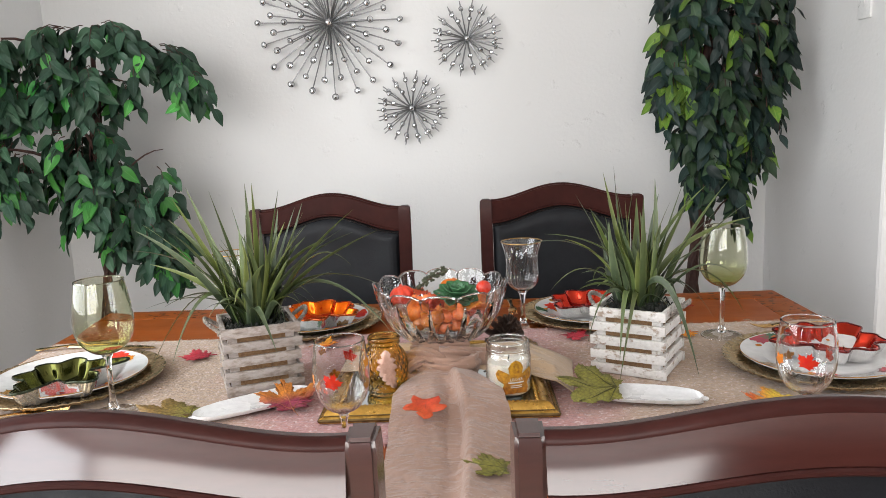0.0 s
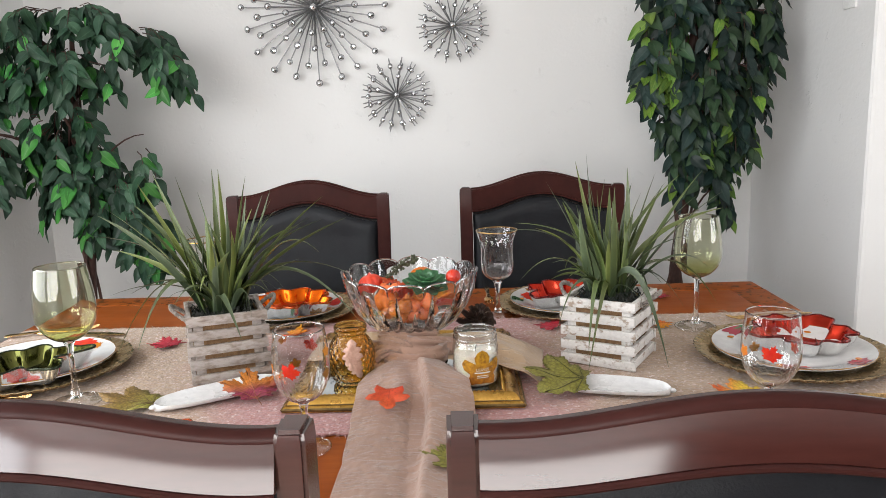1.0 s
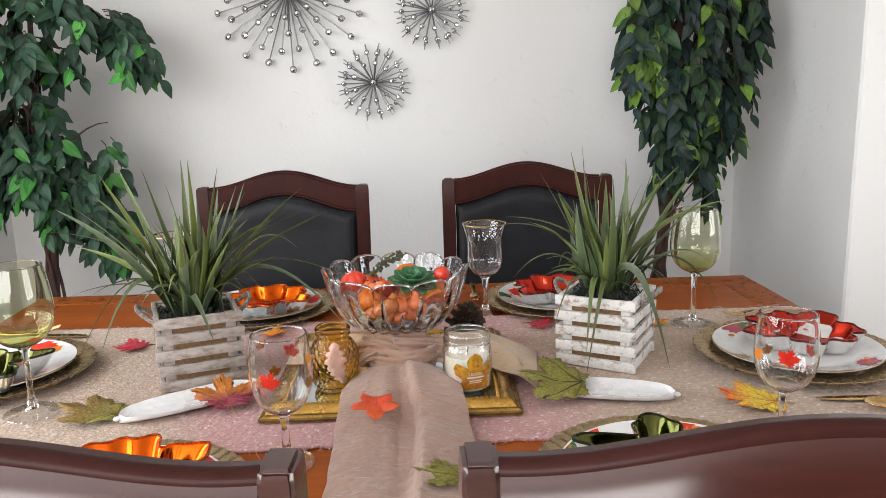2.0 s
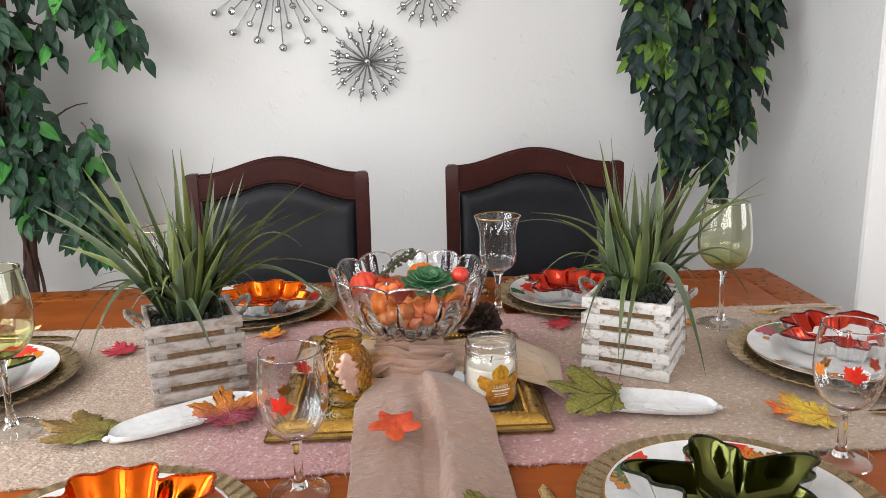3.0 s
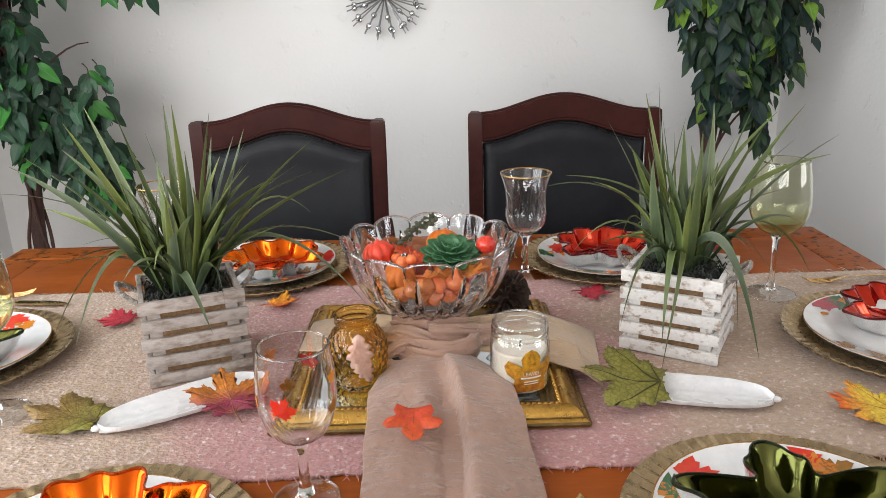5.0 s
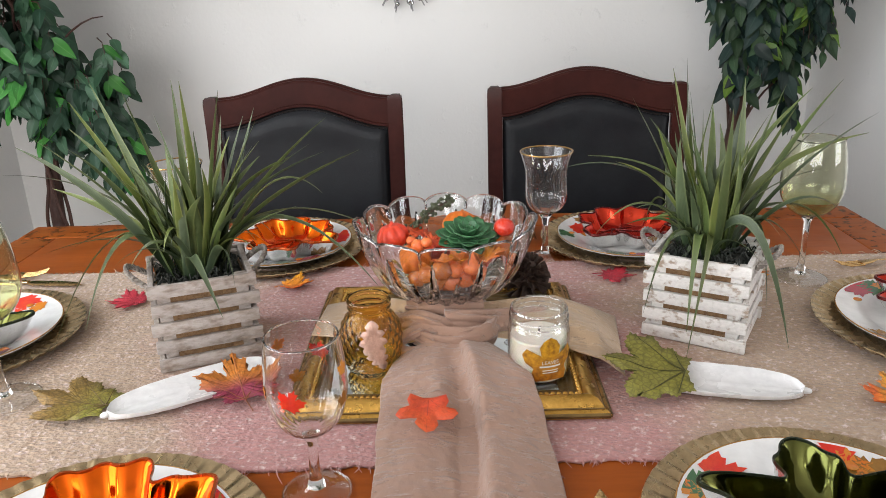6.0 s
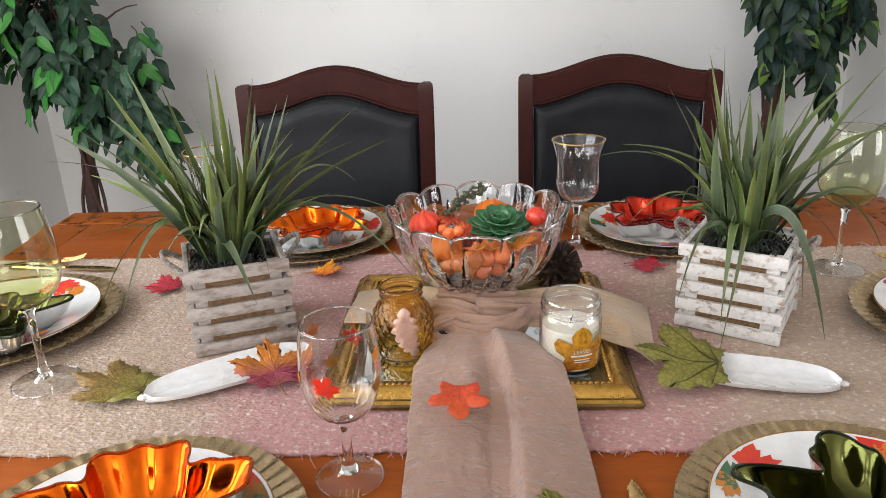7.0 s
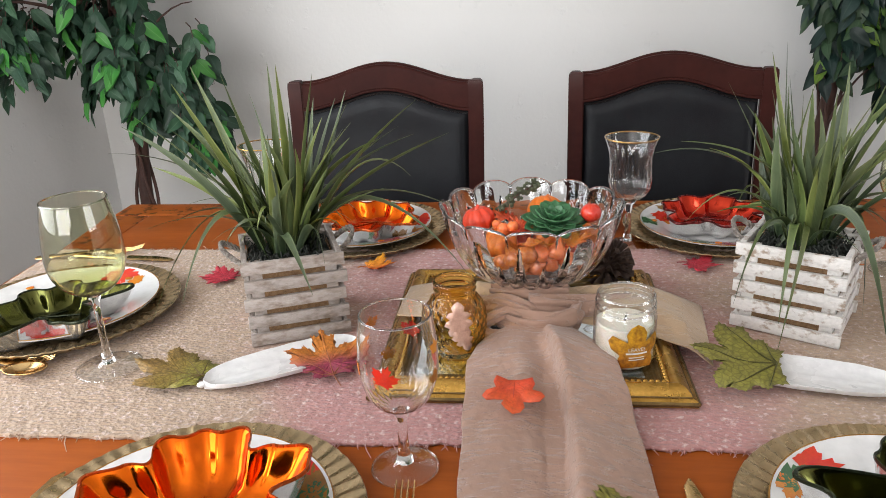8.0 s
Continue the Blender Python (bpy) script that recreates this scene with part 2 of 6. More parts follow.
def tree_leaf(name, base, second, vein, gloss=0.46):
    """A cloth leaf with a pale midrib and side veins, each leaf of its own tone."""
    m, nodes, links, b = shader(name)
    c = mix_colour(nodes, links, noise_fac(nodes, links, 9, 4), base, second)
    uv, sep, mid, away, line = (nodes.new(k) for k in ("ShaderNodeUVMap", "ShaderNodeSeparateXYZ", "ShaderNodeMath", "ShaderNodeMath", "ShaderNodeMapRange"))
    links.new(uv.outputs[0], sep.inputs[0])
    mid.operation, away.operation = "SUBTRACT", "ABSOLUTE"
    links.new(sep.outputs["X"], mid.inputs[0])
    mid.inputs[1].default_value = 0.5
    links.new(mid.outputs[0], away.inputs[0])
    links.new(away.outputs[0], line.inputs["Value"])
    line.inputs["From Min"].default_value, line.inputs["From Max"].default_value = 0.015, 0.05
    line.inputs["To Min"].default_value, line.inputs["To Max"].default_value = 0.7, 0.0
    c = mix_colour(nodes, links, line.outputs[0], c, vein)
    rand, hsv, ma = nodes.new("ShaderNodeNewGeometry"), nodes.new("ShaderNodeHueSaturation"), nodes.new("ShaderNodeMapRange")
    info, add, wrap = nodes.new("ShaderNodeObjectInfo"), nodes.new("ShaderNodeMath"), nodes.new("ShaderNodeMath")
    wrap.operation = "FRACT"
    links.new(info.outputs["Random"], add.inputs[0])
    links.new(rand.outputs["Random Per Island"], add.inputs[1])
    links.new(add.outputs[0], wrap.inputs[0])
    links.new(wrap.outputs[0], ma.inputs["Value"])
    ma.inputs["To Min"].default_value, ma.inputs["To Max"].default_value = 0.55, 1.45
    links.new(ma.outputs[0], hsv.inputs["Value"])
    links.new(c, hsv.inputs["Color"])
    links.new(hsv.outputs[0], b.inputs["Base Color"])
    b.inputs["Roughness"].default_value = gloss
    b.inputs["Specular IOR Level"].default_value = 0.28
    add_bump(nodes, links, b, noise_fac(nodes, links, 140, 3), 0.2, 0.001)
    return m


M_WALL = wall_paint("wall_paint", (0.725, 0.722, 0.716))
M_CEIL = surface("ceiling_paint", (0.82, 0.82, 0.81), rough=0.8, bump=0.2, bump_scale=80)
# unseen floor, lightened so that it bounces more light on the west wall
M_FLOOR = wood("floor_boards", (0.42, 0.345, 0.275), (0.31, 0.25, 0.195), 5, (0.15, 1, 1), 0.4, 0.15)
M_TABLE = wood("table_wood", (0.38, 0.092, 0.012), (0.25, 0.055, 0.008), 7, (0.12, 1, 1), 0.40, 0.02, 0, 0.14)
M_TABLE_EDGE = wood("table_edge_wood", (0.37, 0.098, 0.015), (0.23, 0.056, 0.010), 7, (0.12, 1, 1), 0.40, 0.02, 1, 0.14)
M_CHAIR = wood("cherry_wood", (0.058, 0.016, 0.012), (0.030, 0.009, 0.008), 10, (0.15, 1, 1), 0.5, 1.0, 0.0, 0.03, 0.14, 1.58)
# same cherry finish made darker and duller, for parts that mirror less light
M_CHAIR_POST = wood("dulled_cherry_wood", (0.046, 0.0125, 0.010), (0.026, 0.008, 0.007), 10, (0.4, 1, 0.4), 0.46, 0.10, 0.0, 0.07, 0.16)
M_LEATHER = surface("black_leather", (0.011, 0.012, 0.014), (0.008, 0.008, 0.010), 14, 0.44, bump=0.18, bump_scale=420, spec=0.16)
M_PIPING = surface("dark_piping", (0.012, 0.010, 0.010), None, 30, 0.35)
M_RUNNER = runner_cloth("woven_runner")
M_SCARF = crinkled_cloth("crinkled_taupe_cloth", (0.355, 0.212, 0.155), (0.295, 0.176, 0.128), (0.395, 0.250, 0.186))
# same scarf cloth; light on the side tails is put into its colour
M_SCARF_LIT = crinkled_cloth("lit_single_layer_cloth", (0.50, 0.35, 0.22), (0.44, 0.30, 0.185), (0.55, 0.39, 0.26))
M_WHITEWASH = surface("whitewashed_wood", (0.72, 0.69, 0.66), (0.36, 0.275, 0.21), 110, 0.75, bump=0.9, bump_scale=130, stretch=(0.75, 1, 1), vary=0.08, fine=260, own=True, low=0.54, high=0.68)
# whitewash in a darker grey, for the left crate
M_WHITEWASH_GREY = surface("darker_grey_whitewash", (0.40, 0.35, 0.32), (0.22, 0.17, 0.135), 120, 0.75, bump=0.9, bump_scale=140, stretch=(0.45, 1, 1), vary=0.09, fine=300, own=True, low=0.44, high=0.68)
M_BURLAP = surface("burlap", (0.27, 0.155, 0.075), (0.17, 0.095, 0.045), 160, 0.95, bump=0.8, bump_scale=500)
M_ROPE = surface("grey_rope", (0.42, 0.38, 0.34), (0.2, 0.17, 0.15), 120, 0.9, bump=0.8, bump_scale=400)
M_MOSS = surface("dark_moss", (0.016, 0.022, 0.016), (0.03, 0.03, 0.026), 60, 0.9, bump=0.8, bump_scale=200)
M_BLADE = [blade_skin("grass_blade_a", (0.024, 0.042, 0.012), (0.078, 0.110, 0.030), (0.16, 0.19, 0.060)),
           # this skin's colour is raised for the light that rightward blades catch
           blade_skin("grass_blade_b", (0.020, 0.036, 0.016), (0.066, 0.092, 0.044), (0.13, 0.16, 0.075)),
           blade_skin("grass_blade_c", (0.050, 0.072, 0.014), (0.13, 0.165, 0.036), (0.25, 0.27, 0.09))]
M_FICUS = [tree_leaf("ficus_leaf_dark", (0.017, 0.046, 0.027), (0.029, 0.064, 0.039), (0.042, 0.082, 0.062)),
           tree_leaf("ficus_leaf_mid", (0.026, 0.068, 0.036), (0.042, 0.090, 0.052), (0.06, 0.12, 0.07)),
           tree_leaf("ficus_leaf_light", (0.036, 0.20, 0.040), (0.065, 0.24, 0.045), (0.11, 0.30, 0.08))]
# dark tones deepened past the leaf's own colour for this tree's shade
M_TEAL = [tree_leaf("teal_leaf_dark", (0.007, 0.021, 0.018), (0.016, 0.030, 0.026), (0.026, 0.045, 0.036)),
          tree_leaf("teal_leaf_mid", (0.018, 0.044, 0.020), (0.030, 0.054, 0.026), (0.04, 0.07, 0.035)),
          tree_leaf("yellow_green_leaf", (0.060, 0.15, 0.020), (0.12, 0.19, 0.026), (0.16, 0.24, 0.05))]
M_BARK = surface("twisted_bark", (0.085, 0.036, 0.026), (0.04, 0.018, 0.014), 30, 0.75, bump=0.7, bump_scale=90, stretch=(1, 1, 0.3))
M_CHROME = surface("brushed_steel", (0.32, 0.32, 0.325), (0.24, 0.24, 0.245), 40, 0.42, metal=1.0)
M_BEZEL = surface("dark_bezel", (0.10, 0.10, 0.105), None, 40, 0.35, metal=0.9)
M_UNSEEN_DARK = surface("unseen_wall_dark", (0.055, 0.04, 0.032), (0.045, 0.034, 0.027), 2, 0.7)
M_CRYSTAL = surface("mirrored_crystal", (0.82, 0.83, 0.85), (0.74, 0.75, 0.77), 200, 0.06, metal=0.95, rough_vary=0.02)
M_CHARGER = surface("antique_gold_plastic", (0.50, 0.37, 0.215), (0.34, 0.25, 0.14), 25, 0.28, metal=0.9, bump=0.1, bump_scale=150)
M_PORCELAIN = surface("white_porcelain", (0.80, 0.79, 0.78), (0.77, 0.76, 0.75), 6, 0.12, bump=0.0, coat=0.5, rough_vary=0.03)
M_CERAMIC = surface("white_ceramic", (0.83, 0.82, 0.82), (0.80, 0.79, 0.79), 9, 0.3, coat=0.2)
M_GOLD = surface("gold_cutlery", (0.72, 0.48, 0.22), (0.62, 0.40, 0.17), 30, 0.22, metal=1.0)
M_GILT = surface("gilt_frame", (0.62, 0.36, 0.085), (0.36, 0.19, 0.035), 28, 0.3, metal=0.9, bump=0.3, bump_scale=160)
M_GILT_DARK = surface("dull_gilt_groove", (0.23, 0.15, 0.055), (0.13, 0.08, 0.03), 40, 0.45, metal=0.7, bump=0.4, bump_scale=200)
M_MIRROR = surface("mirror", (0.62, 0.66, 0.68), (0.6, 0.64, 0.66), 10, 0.04, metal=1.0, rough_vary=0.01)
M_FOIL = {"orange": surface("orange_foil", (0.90, 0.17, 0.004), (0.76, 0.11, 0.003), 12, 0.16, metal=1.0, coat=0.12),
          "green": surface("olive_foil", (0.115, 0.115, 0.03), (0.085, 0.09, 0.022), 12, 0.16, metal=1.0, coat=0.12),
          "red": surface("red_foil", (0.62, 0.05, 0.02), (0.5, 0.03, 0.015), 12, 0.16, metal=1.0, coat=0.12)}
M_RIM = {"orange": surface("dark_orange_rim", (0.48, 0.085, 0.01), None, 20, 0.25, metal=0.6),
         "green": surface("dark_olive_rim", (0.035, 0.045, 0.025), None, 20, 0.25, metal=0.6),
         "red": surface("dark_red_rim", (0.16, 0.018, 0.016), None, 20, 0.25, metal=0.6)}
M_SILVER = surface("silvered_outside", (0.80, 0.79, 0.78), (0.74, 0.73, 0.72), 12, 0.12, metal=0.8, coat=0.5)
M_GLASS = glass("clear_glass")
M_CUT_FOOT = glass("crystal_foot_glass", (0.97, 0.975, 0.98), 0.0, 1.5)
M_THIN = thin_glass("thin_clear_glass", (0.965, 0.97, 0.965), least=0.06, steep=2.3)
M_JAR = thin_glass("jar_glass", (0.985, 0.985, 0.98), least=0.07, steep=2.0)
M_CUT = glass("cut_crystal_glass", (1.0, 1.0, 1.0), 0.0, 1.5)
M_GREEN_BOWL = glass("tinted_green_glass", (0.90, 0.915, 0.78), low_tint=(0.58, 0.60, 0.20), z0=0.100, z1=0.156)
M_AMBER = glass("amber_glass", (0.90, 0.66, 0.22), 0.01, 1.36)
M_GOLD_RIM = surface("gold_rim", (0.62, 0.40, 0.14), None, 40, 0.25, metal=1.0)
M_WAX = surface("cream_wax", (0.94, 0.89, 0.79), (0.92, 0.86, 0.74), 12, 0.5, sss=0.3)
M_COPPER_LEAF = surface("rose_copper_leaf", (0.72, 0.46, 0.36), (0.62, 0.37, 0.28), 60, 0.42, metal=0.4, bump=0.4, bump_scale=220)
M_LABEL = two_tone("leaf_label", (0.44, 0.105, 0.004), (0.62, 0.33, 0.012), "Z", 0.012, 0.05, 0.5, (0.45, 0.36, 0.3))
M_PAPER_WHITE = surface("white_print", (0.85, 0.84, 0.80), None, 40, 0.5)
M_LEAF = {"red": two_tone("red_leaf", (0.62, 0.035, 0.02), (0.72, 0.12, 0.02), "Y", -0.03, 0.05),
          "crimson": two_tone("crimson_leaf", (0.46, 0.02, 0.045), (0.54, 0.03, 0.05), "Y", -0.03, 0.05),
          "green": two_tone("olive_leaf", (0.205, 0.19, 0.022), (0.27, 0.245, 0.045), "Y", -0.03, 0.05, net=0.58),
          "turning": two_tone("turning_leaf", (0.27, 0.25, 0.035), (0.32, 0.19, 0.05), "Y", 0.0, 0.04, net=0.5),
          "sunset": two_tone("sunset_leaf", (0.30, 0.035, 0.075), (0.66, 0.22, 0.03), "Y", 0.008, 0.026, net=0.7),
          "yellow": two_tone("yellow_leaf", (0.86, 0.60, 0.05), (0.80, 0.16, 0.03), "Y", 0.024, 0.046, net=0.75),
          "orange": two_tone("orange_leaf", (0.86, 0.40, 0.01), (0.84, 0.13, 0.015), "X", -0.02, 0.02)}
M_VEIN = {"turning": surface("turning_vein", (0.13, 0.075, 0.02), None, 60, 0.6), "green": surface("olive_vein", (0.065, 0.06, 0.010), None, 60, 0.6), "sunset": surface("sunset_vein", (0.30, 0.09, 0.03), None, 60, 0.6),
          "red": surface("red_vein", (0.42, 0.03, 0.015), None, 60, 0.6), "crimson": surface("crimson_vein", (0.3, 0.012, 0.03), None, 60, 0.6),
          "yellow": surface("yellow_vein", (0.55, 0.2, 0.03), None, 60, 0.6), "orange": surface("orange_vein", (0.55, 0.16, 0.02), None, 60, 0.6)}
M_PRINT = {"red": surface("red_glaze", (0.66, 0.022, 0.018), (0.70, 0.06, 0.02), 40, 0.15, coat=0.1, spec=0.35),
           "orange": surface("orange_glaze", (0.72, 0.17, 0.02), (0.6, 0.25, 0.03), 40, 0.15, coat=0.1, spec=0.35),
           "brown": surface("brown_glaze", (0.26, 0.115, 0.025), (0.34, 0.17, 0.03), 40, 0.15, coat=0.1, spec=0.35),
           "green": surface("green_glaze", (0.045, 0.13, 0.055), (0.07, 0.16, 0.06), 40, 0.15, coat=0.1, spec=0.35),
           "crimson": surface("crimson_glaze", (0.38, 0.02, 0.045), (0.45, 0.03, 0.05), 40, 0.15, coat=0.1, spec=0.35)}
M_PUMPKIN = surface("orange_red_pumpkin", (0.76, 0.062, 0.02), (0.66, 0.045, 0.016), 30, 0.42, bump=0.2, bump_scale=200)
M_PUMPKIN_O = surface("orange_pumpkin", (0.80, 0.21, 0.015), (0.66, 0.14, 0.012), 30, 0.5, bump=0.2, bump_scale=200)
M_GOURD = surface("tan_gourd", (0.78, 0.26, 0.05), (0.56, 0.13, 0.022), 45, 0.28, bump=0.3, bump_scale=150, vary=0.15)
M_PEACH = surface("peach_gourd", (0.86, 0.23, 0.07), (0.76, 0.15, 0.04), 45, 0.28, bump=0.2, bump_scale=150, vary=0.12)
M_BERRY_GREEN = surface("dark_green_berry", (0.036, 0.044, 0.020), (0.075, 0.080, 0.040), 120, 0.55, vary=0.3)
M_BERRY_RED = surface("red_berry", (0.62, 0.05, 0.02), (0.5, 0.03, 0.02), 60, 0.3, vary=0.2)
M_SUCCULENT = surface("succulent_green", (0.020, 0.095, 0.030), (0.050, 0.165, 0.065), 50, 0.45, bump=0.15, bump_scale=150)
M_PINE = surface("pine_cone", (0.040, 0.019, 0.014), (0.085, 0.048, 0.032), 90, 0.7, bump=0.4, bump_scale=200, vary=0.2)
M_SWITCH = surface("switch_plate", (0.80, 0.80, 0.79), (0.78, 0.78, 0.77), 10, 0.35)
M_POT = surface("dark_pot", (0.03, 0.028, 0.026), None, 20, 0.5)


# ---- mesh helpers ----
def mesh_of(bm, name, material, angle=40, smooth=True):
    bmesh.ops.recalc_face_normals(bm, faces=bm.faces)
    me = bpy.data.meshes.new(name)
    if smooth:
        for f in bm.faces:
            f.smooth = True
    bm.to_mesh(me)
    bm.free()
    if smooth:
        me.set_sharp_from_angle(angle=radians(angle))
    me.materials.append(material)
    return me


def part(name, bm, material, parent=None, label="", m=None, smooth=True, angle=40):
    """Links a bmesh as one mesh object, under a thing or a part where one is given."""
    ob = new(name, mesh_of(bm, name, material, angle, smooth))
    if parent:
        ob.parent = parent
    if m:
        ob.matrix_basis = m
    return tagged(ob, label)


def piece(name, me, parent, m):
    """One more object on mesh data that alike pieces share."""
    ob = new(name, me)
    ob.parent = parent
    ob.matrix_basis = m
    return ob


def thing(name, m, label, category, group="", kind=""):
    ob = new(name)
    ob.empty_display_size = 0.05
    ob.matrix_basis = m
    return tagged(ob, label, category, group, kind)


def grid(bm, nu, nv, f, wrap=False, cap=False):
    """A sheet of nu by nv cells from f(u, v), u and v from 0 to 1; wrap closes it along u."""
    rows = [[bm.verts.new(f(i / nu, j / nv)) for i in range(nu if wrap else nu + 1)] for j in range(nv + 1)]
    n = len(rows[0])
    for a, b in zip(rows, rows[1:]):
        for i in range(n if wrap else n - 1):
            bm.faces.new((a[i], a[(i + 1) % n], b[(i + 1) % n], b[i]))
    if cap:
        bm.faces.new(rows[0][::-1])
        bm.faces.new(rows[-1])
    return rows


def lathe(bm, profile, seg=32, wave=None):
    """Turns a profile of (radius, height) about z; a radius of 0 closes it. wave(angle, radius, z) gives radius and z."""
    rings = []
    for r, z in profile:
        if r < 1e-6:
            rings.append([bm.verts.new((0, 0, z))])
            continue
        ring = []
        for i in range(seg):
            a = 2 * math.pi * i / seg
            rr, zz = wave(a, r, z) if wave else (r, z)
            ring.append(bm.verts.new((rr * math.cos(a), rr * math.sin(a), zz)))
        rings.append(ring)
    for a, b in zip(rings, rings[1:]):
        for i in range(seg):
            k = (i + 1) % seg
            if len(a) == 1 and len(b) > 1:
                bm.faces.new((a[0], b[k], b[i]))
            elif len(b) == 1 and len(a) > 1:
                bm.faces.new((a[i], a[k], b[0]))
            elif len(a) > 1:
                bm.faces.new((a[i], a[k], b[k], b[i]))
    return bm


def block(bm, size, at=(0, 0, 0), bevel=0.0, turn=None, segments=2):
    """A bevelled block of that size about its centre."""
    made = bmesh.ops.create_cube(bm, size=1.0)["verts"]
    m = Matrix.Translation(at) @ (turn or Matrix()) @ Matrix.Diagonal((*size, 1))
    bmesh.ops.transform(bm, matrix=m, verts=made)
    if bevel:
        edges = list({e for v in made for e in v.link_edges})
        bmesh.ops.bevel(bm, geom=edges, offset=bevel, segments=segments, affect="EDGES", profile=0.6)
    return bm


def tube(bm, points, radii, seg=8, flat=1.0, cap=True):
    """A round or flattened tube along points."""
    pts = [Vector(p) for p in points]
    radii = radii if hasattr(radii, "__len__") else [radii] * len(pts)
    rings, up = [], Vector((0.13, 0.31, 0.94))
    for i, (p, r) in enumerate(zip(pts, radii)):
        d = (pts[min(i + 1, len(pts) - 1)] - pts[max(i - 1, 0)]).normalized()
        side = d.cross(up)
        side = side.normalized() if side.length > 1e-4 else d.orthogonal().normalized()
        up = side.cross(d).normalized()
        rings.append([bm.verts.new(p + r * (math.cos(a) * side + flat * math.sin(a) * up)) for a in (2 * math.pi * k / seg for k in range(seg))])
    for a, b in zip(rings, rings[1:]):
        for k in range(seg):
            bm.faces.new((a[k], a[(k + 1) % seg], b[(k + 1) % seg], b[k]))
    if cap:
        bm.faces.new(rings[0][::-1])
        bm.faces.new(rings[-1])
    return bm


def finer(profile, times=6):
    """The same profile with more rings, rounded between its points."""
    out = []
    n = len(profile)
    for i in range(n - 1):
        p0, p1, p2, p3 = (profile[max(0, min(n - 1, k))] for k in (i - 1, i, i + 1, i + 2))
        for j in range(times):
            f = j / times
            out.append(tuple(0.5 * (2 * b + (c - a) * f + (2 * a - 5 * b + 4 * c - d) * f * f + (3 * b - a - 3 * c + d) * f ** 3) for a, b, c, d in zip(p0, p1, p2, p3)))
    out.append(profile[-1])
    return [(max(0.0005, r) if 0 < k < len(out) - 1 else r, z) for k, (r, z) in enumerate(out)]


def ball(bm, r, at, sub=2, scale=(1, 1, 1)):
    made = bmesh.ops.create_icosphere(bm, subdivisions=sub, radius=r)["verts"]
    bmesh.ops.transform(bm, matrix=Matrix.Translation(at) @ Matrix.Diagonal((*scale, 1)), verts=made)
    return bm


def structure(name, bm, material, label, category):
    return tagged(part(name, bm, material, smooth=False), label, category, kind="structure")


def smooth_loop(points, times=2):
    for _ in range(times):
        points = [q for a, b in zip(points, points[1:] + points[:1]) for q in
                  ((0.75 * a[0] + 0.25 * b[0], 0.75 * a[1] + 0.25 * b[1]), (0.25 * a[0] + 0.75 * b[0], 0.25 * a[1] + 0.75 * b[1]))]
    return points


T = 0.76          # table top
CLOTH = T + 0.006  # top of the runner

# ---- the room ----
bm = bmesh.new()
block(bm, (3.22, 0.12, 2.5), (-0.15, 3.26, 1.25))
structure("wall_north", bm, M_WALL, "white painted wall with trowelled plaster texture", "wall")
bm = bmesh.new()
for size, at in (((0.12, 1.50, 2.5), (-1.70, 2.45, 1.25)), ((0.12, 0.56, 2.5), (-1.70, -0.58, 1.25)), ((0.12, 0.16, 2.5), (-1.70, -2.82, 1.25)), ((0.12, 1.88, 0.84), (-1.70, -1.80, 0.42)), ((0.12, 1.88, 0.30), (-1.70, -1.80, 2.35)),
                 ((0.12, 2.00, 0.84), (-1.70, 0.70, 0.42)), ((0.12, 2.00, 0.30), (-1.70, 0.70, 2.35))):
    block(bm, size, at)
structure("wall_west", bm, M_WALL, "white painted wall with a window opening", "wall")
bm = bmesh.new()
corner = [(1.33, 3.2), (1.33, 2.33), (1.335, 2.322), (1.345, 2.32), (4.4, 2.32), (4.4, 2.44), (1.46, 2.44), (1.46, 3.2)]
low, high = [bm.verts.new((x, y, 0)) for x, y in corner], [bm.verts.new((x, y, 2.5)) for x, y in corner]
for i in range(8):
    k = (i + 1) % 8
    bm.faces.new((low[i], low[k], high[k], high[i]))
structure("wall_east", bm, M_WALL, "white textured wall turning an outside corner", "wall")
# unseen far wall, its opening made up for the east fill lamp
bm = bmesh.new()
for size, at in (((0.12, 1.62, 2.5), (4.46, 1.51, 1.25)), ((0.12, 2.40, 0.84), (4.46, -0.50, 0.42)), ((0.12, 2.40, 0.30), (4.46, -0.50, 2.35))):
    block(bm, size, at)
structure("wall_far_east", bm, M_WALL, "white painted wall with a window opening", "wall")
bm = bmesh.new()
for size, at in (((0.06, 0.12, 2.5), (-1.61, -2.86, 1.25)), ((0.07, 0.12, 2.5), (0.485, -2.86, 1.25)), ((2.03, 0.12, 0.28), (-0.565, -2.86, 2.36)), ((2.03, 0.12, 0.88), (-0.565, -2.86, 0.44))):
    block(bm, size, at)
block(bm, (0.12, 2.52, 2.5), (0.46, -4.18, 1.25))
structure("wall_south", bm, M_WALL, "white painted wall with a window opening", "wall")
# unseen walls, added dark so the right chair's rail mirrors less light
bm = bmesh.new()
block(bm, (3.88, 0.12, 2.5), (2.46, -5.5, 1.25))
block(bm, (0.12, 3.74, 2.5), (4.46, -3.57, 1.25))
structure("unseen_dark_wall", bm, M_UNSEEN_DARK, "unseen dark walls added to darken chair rail reflections", "wall")
bm = bmesh.new()
block(bm, (6.4, 9.0, 0.1), (1.4, -1.1, -0.05))
structure("floor", bm, M_FLOOR, "brown wooden floor", "floor")
bm = bmesh.new()
block(bm, (6.4, 9.0, 0.1), (1.4, -1.1, 2.55))
structure("ceiling", bm, M_CEIL, "white painted ceiling", "ceiling")


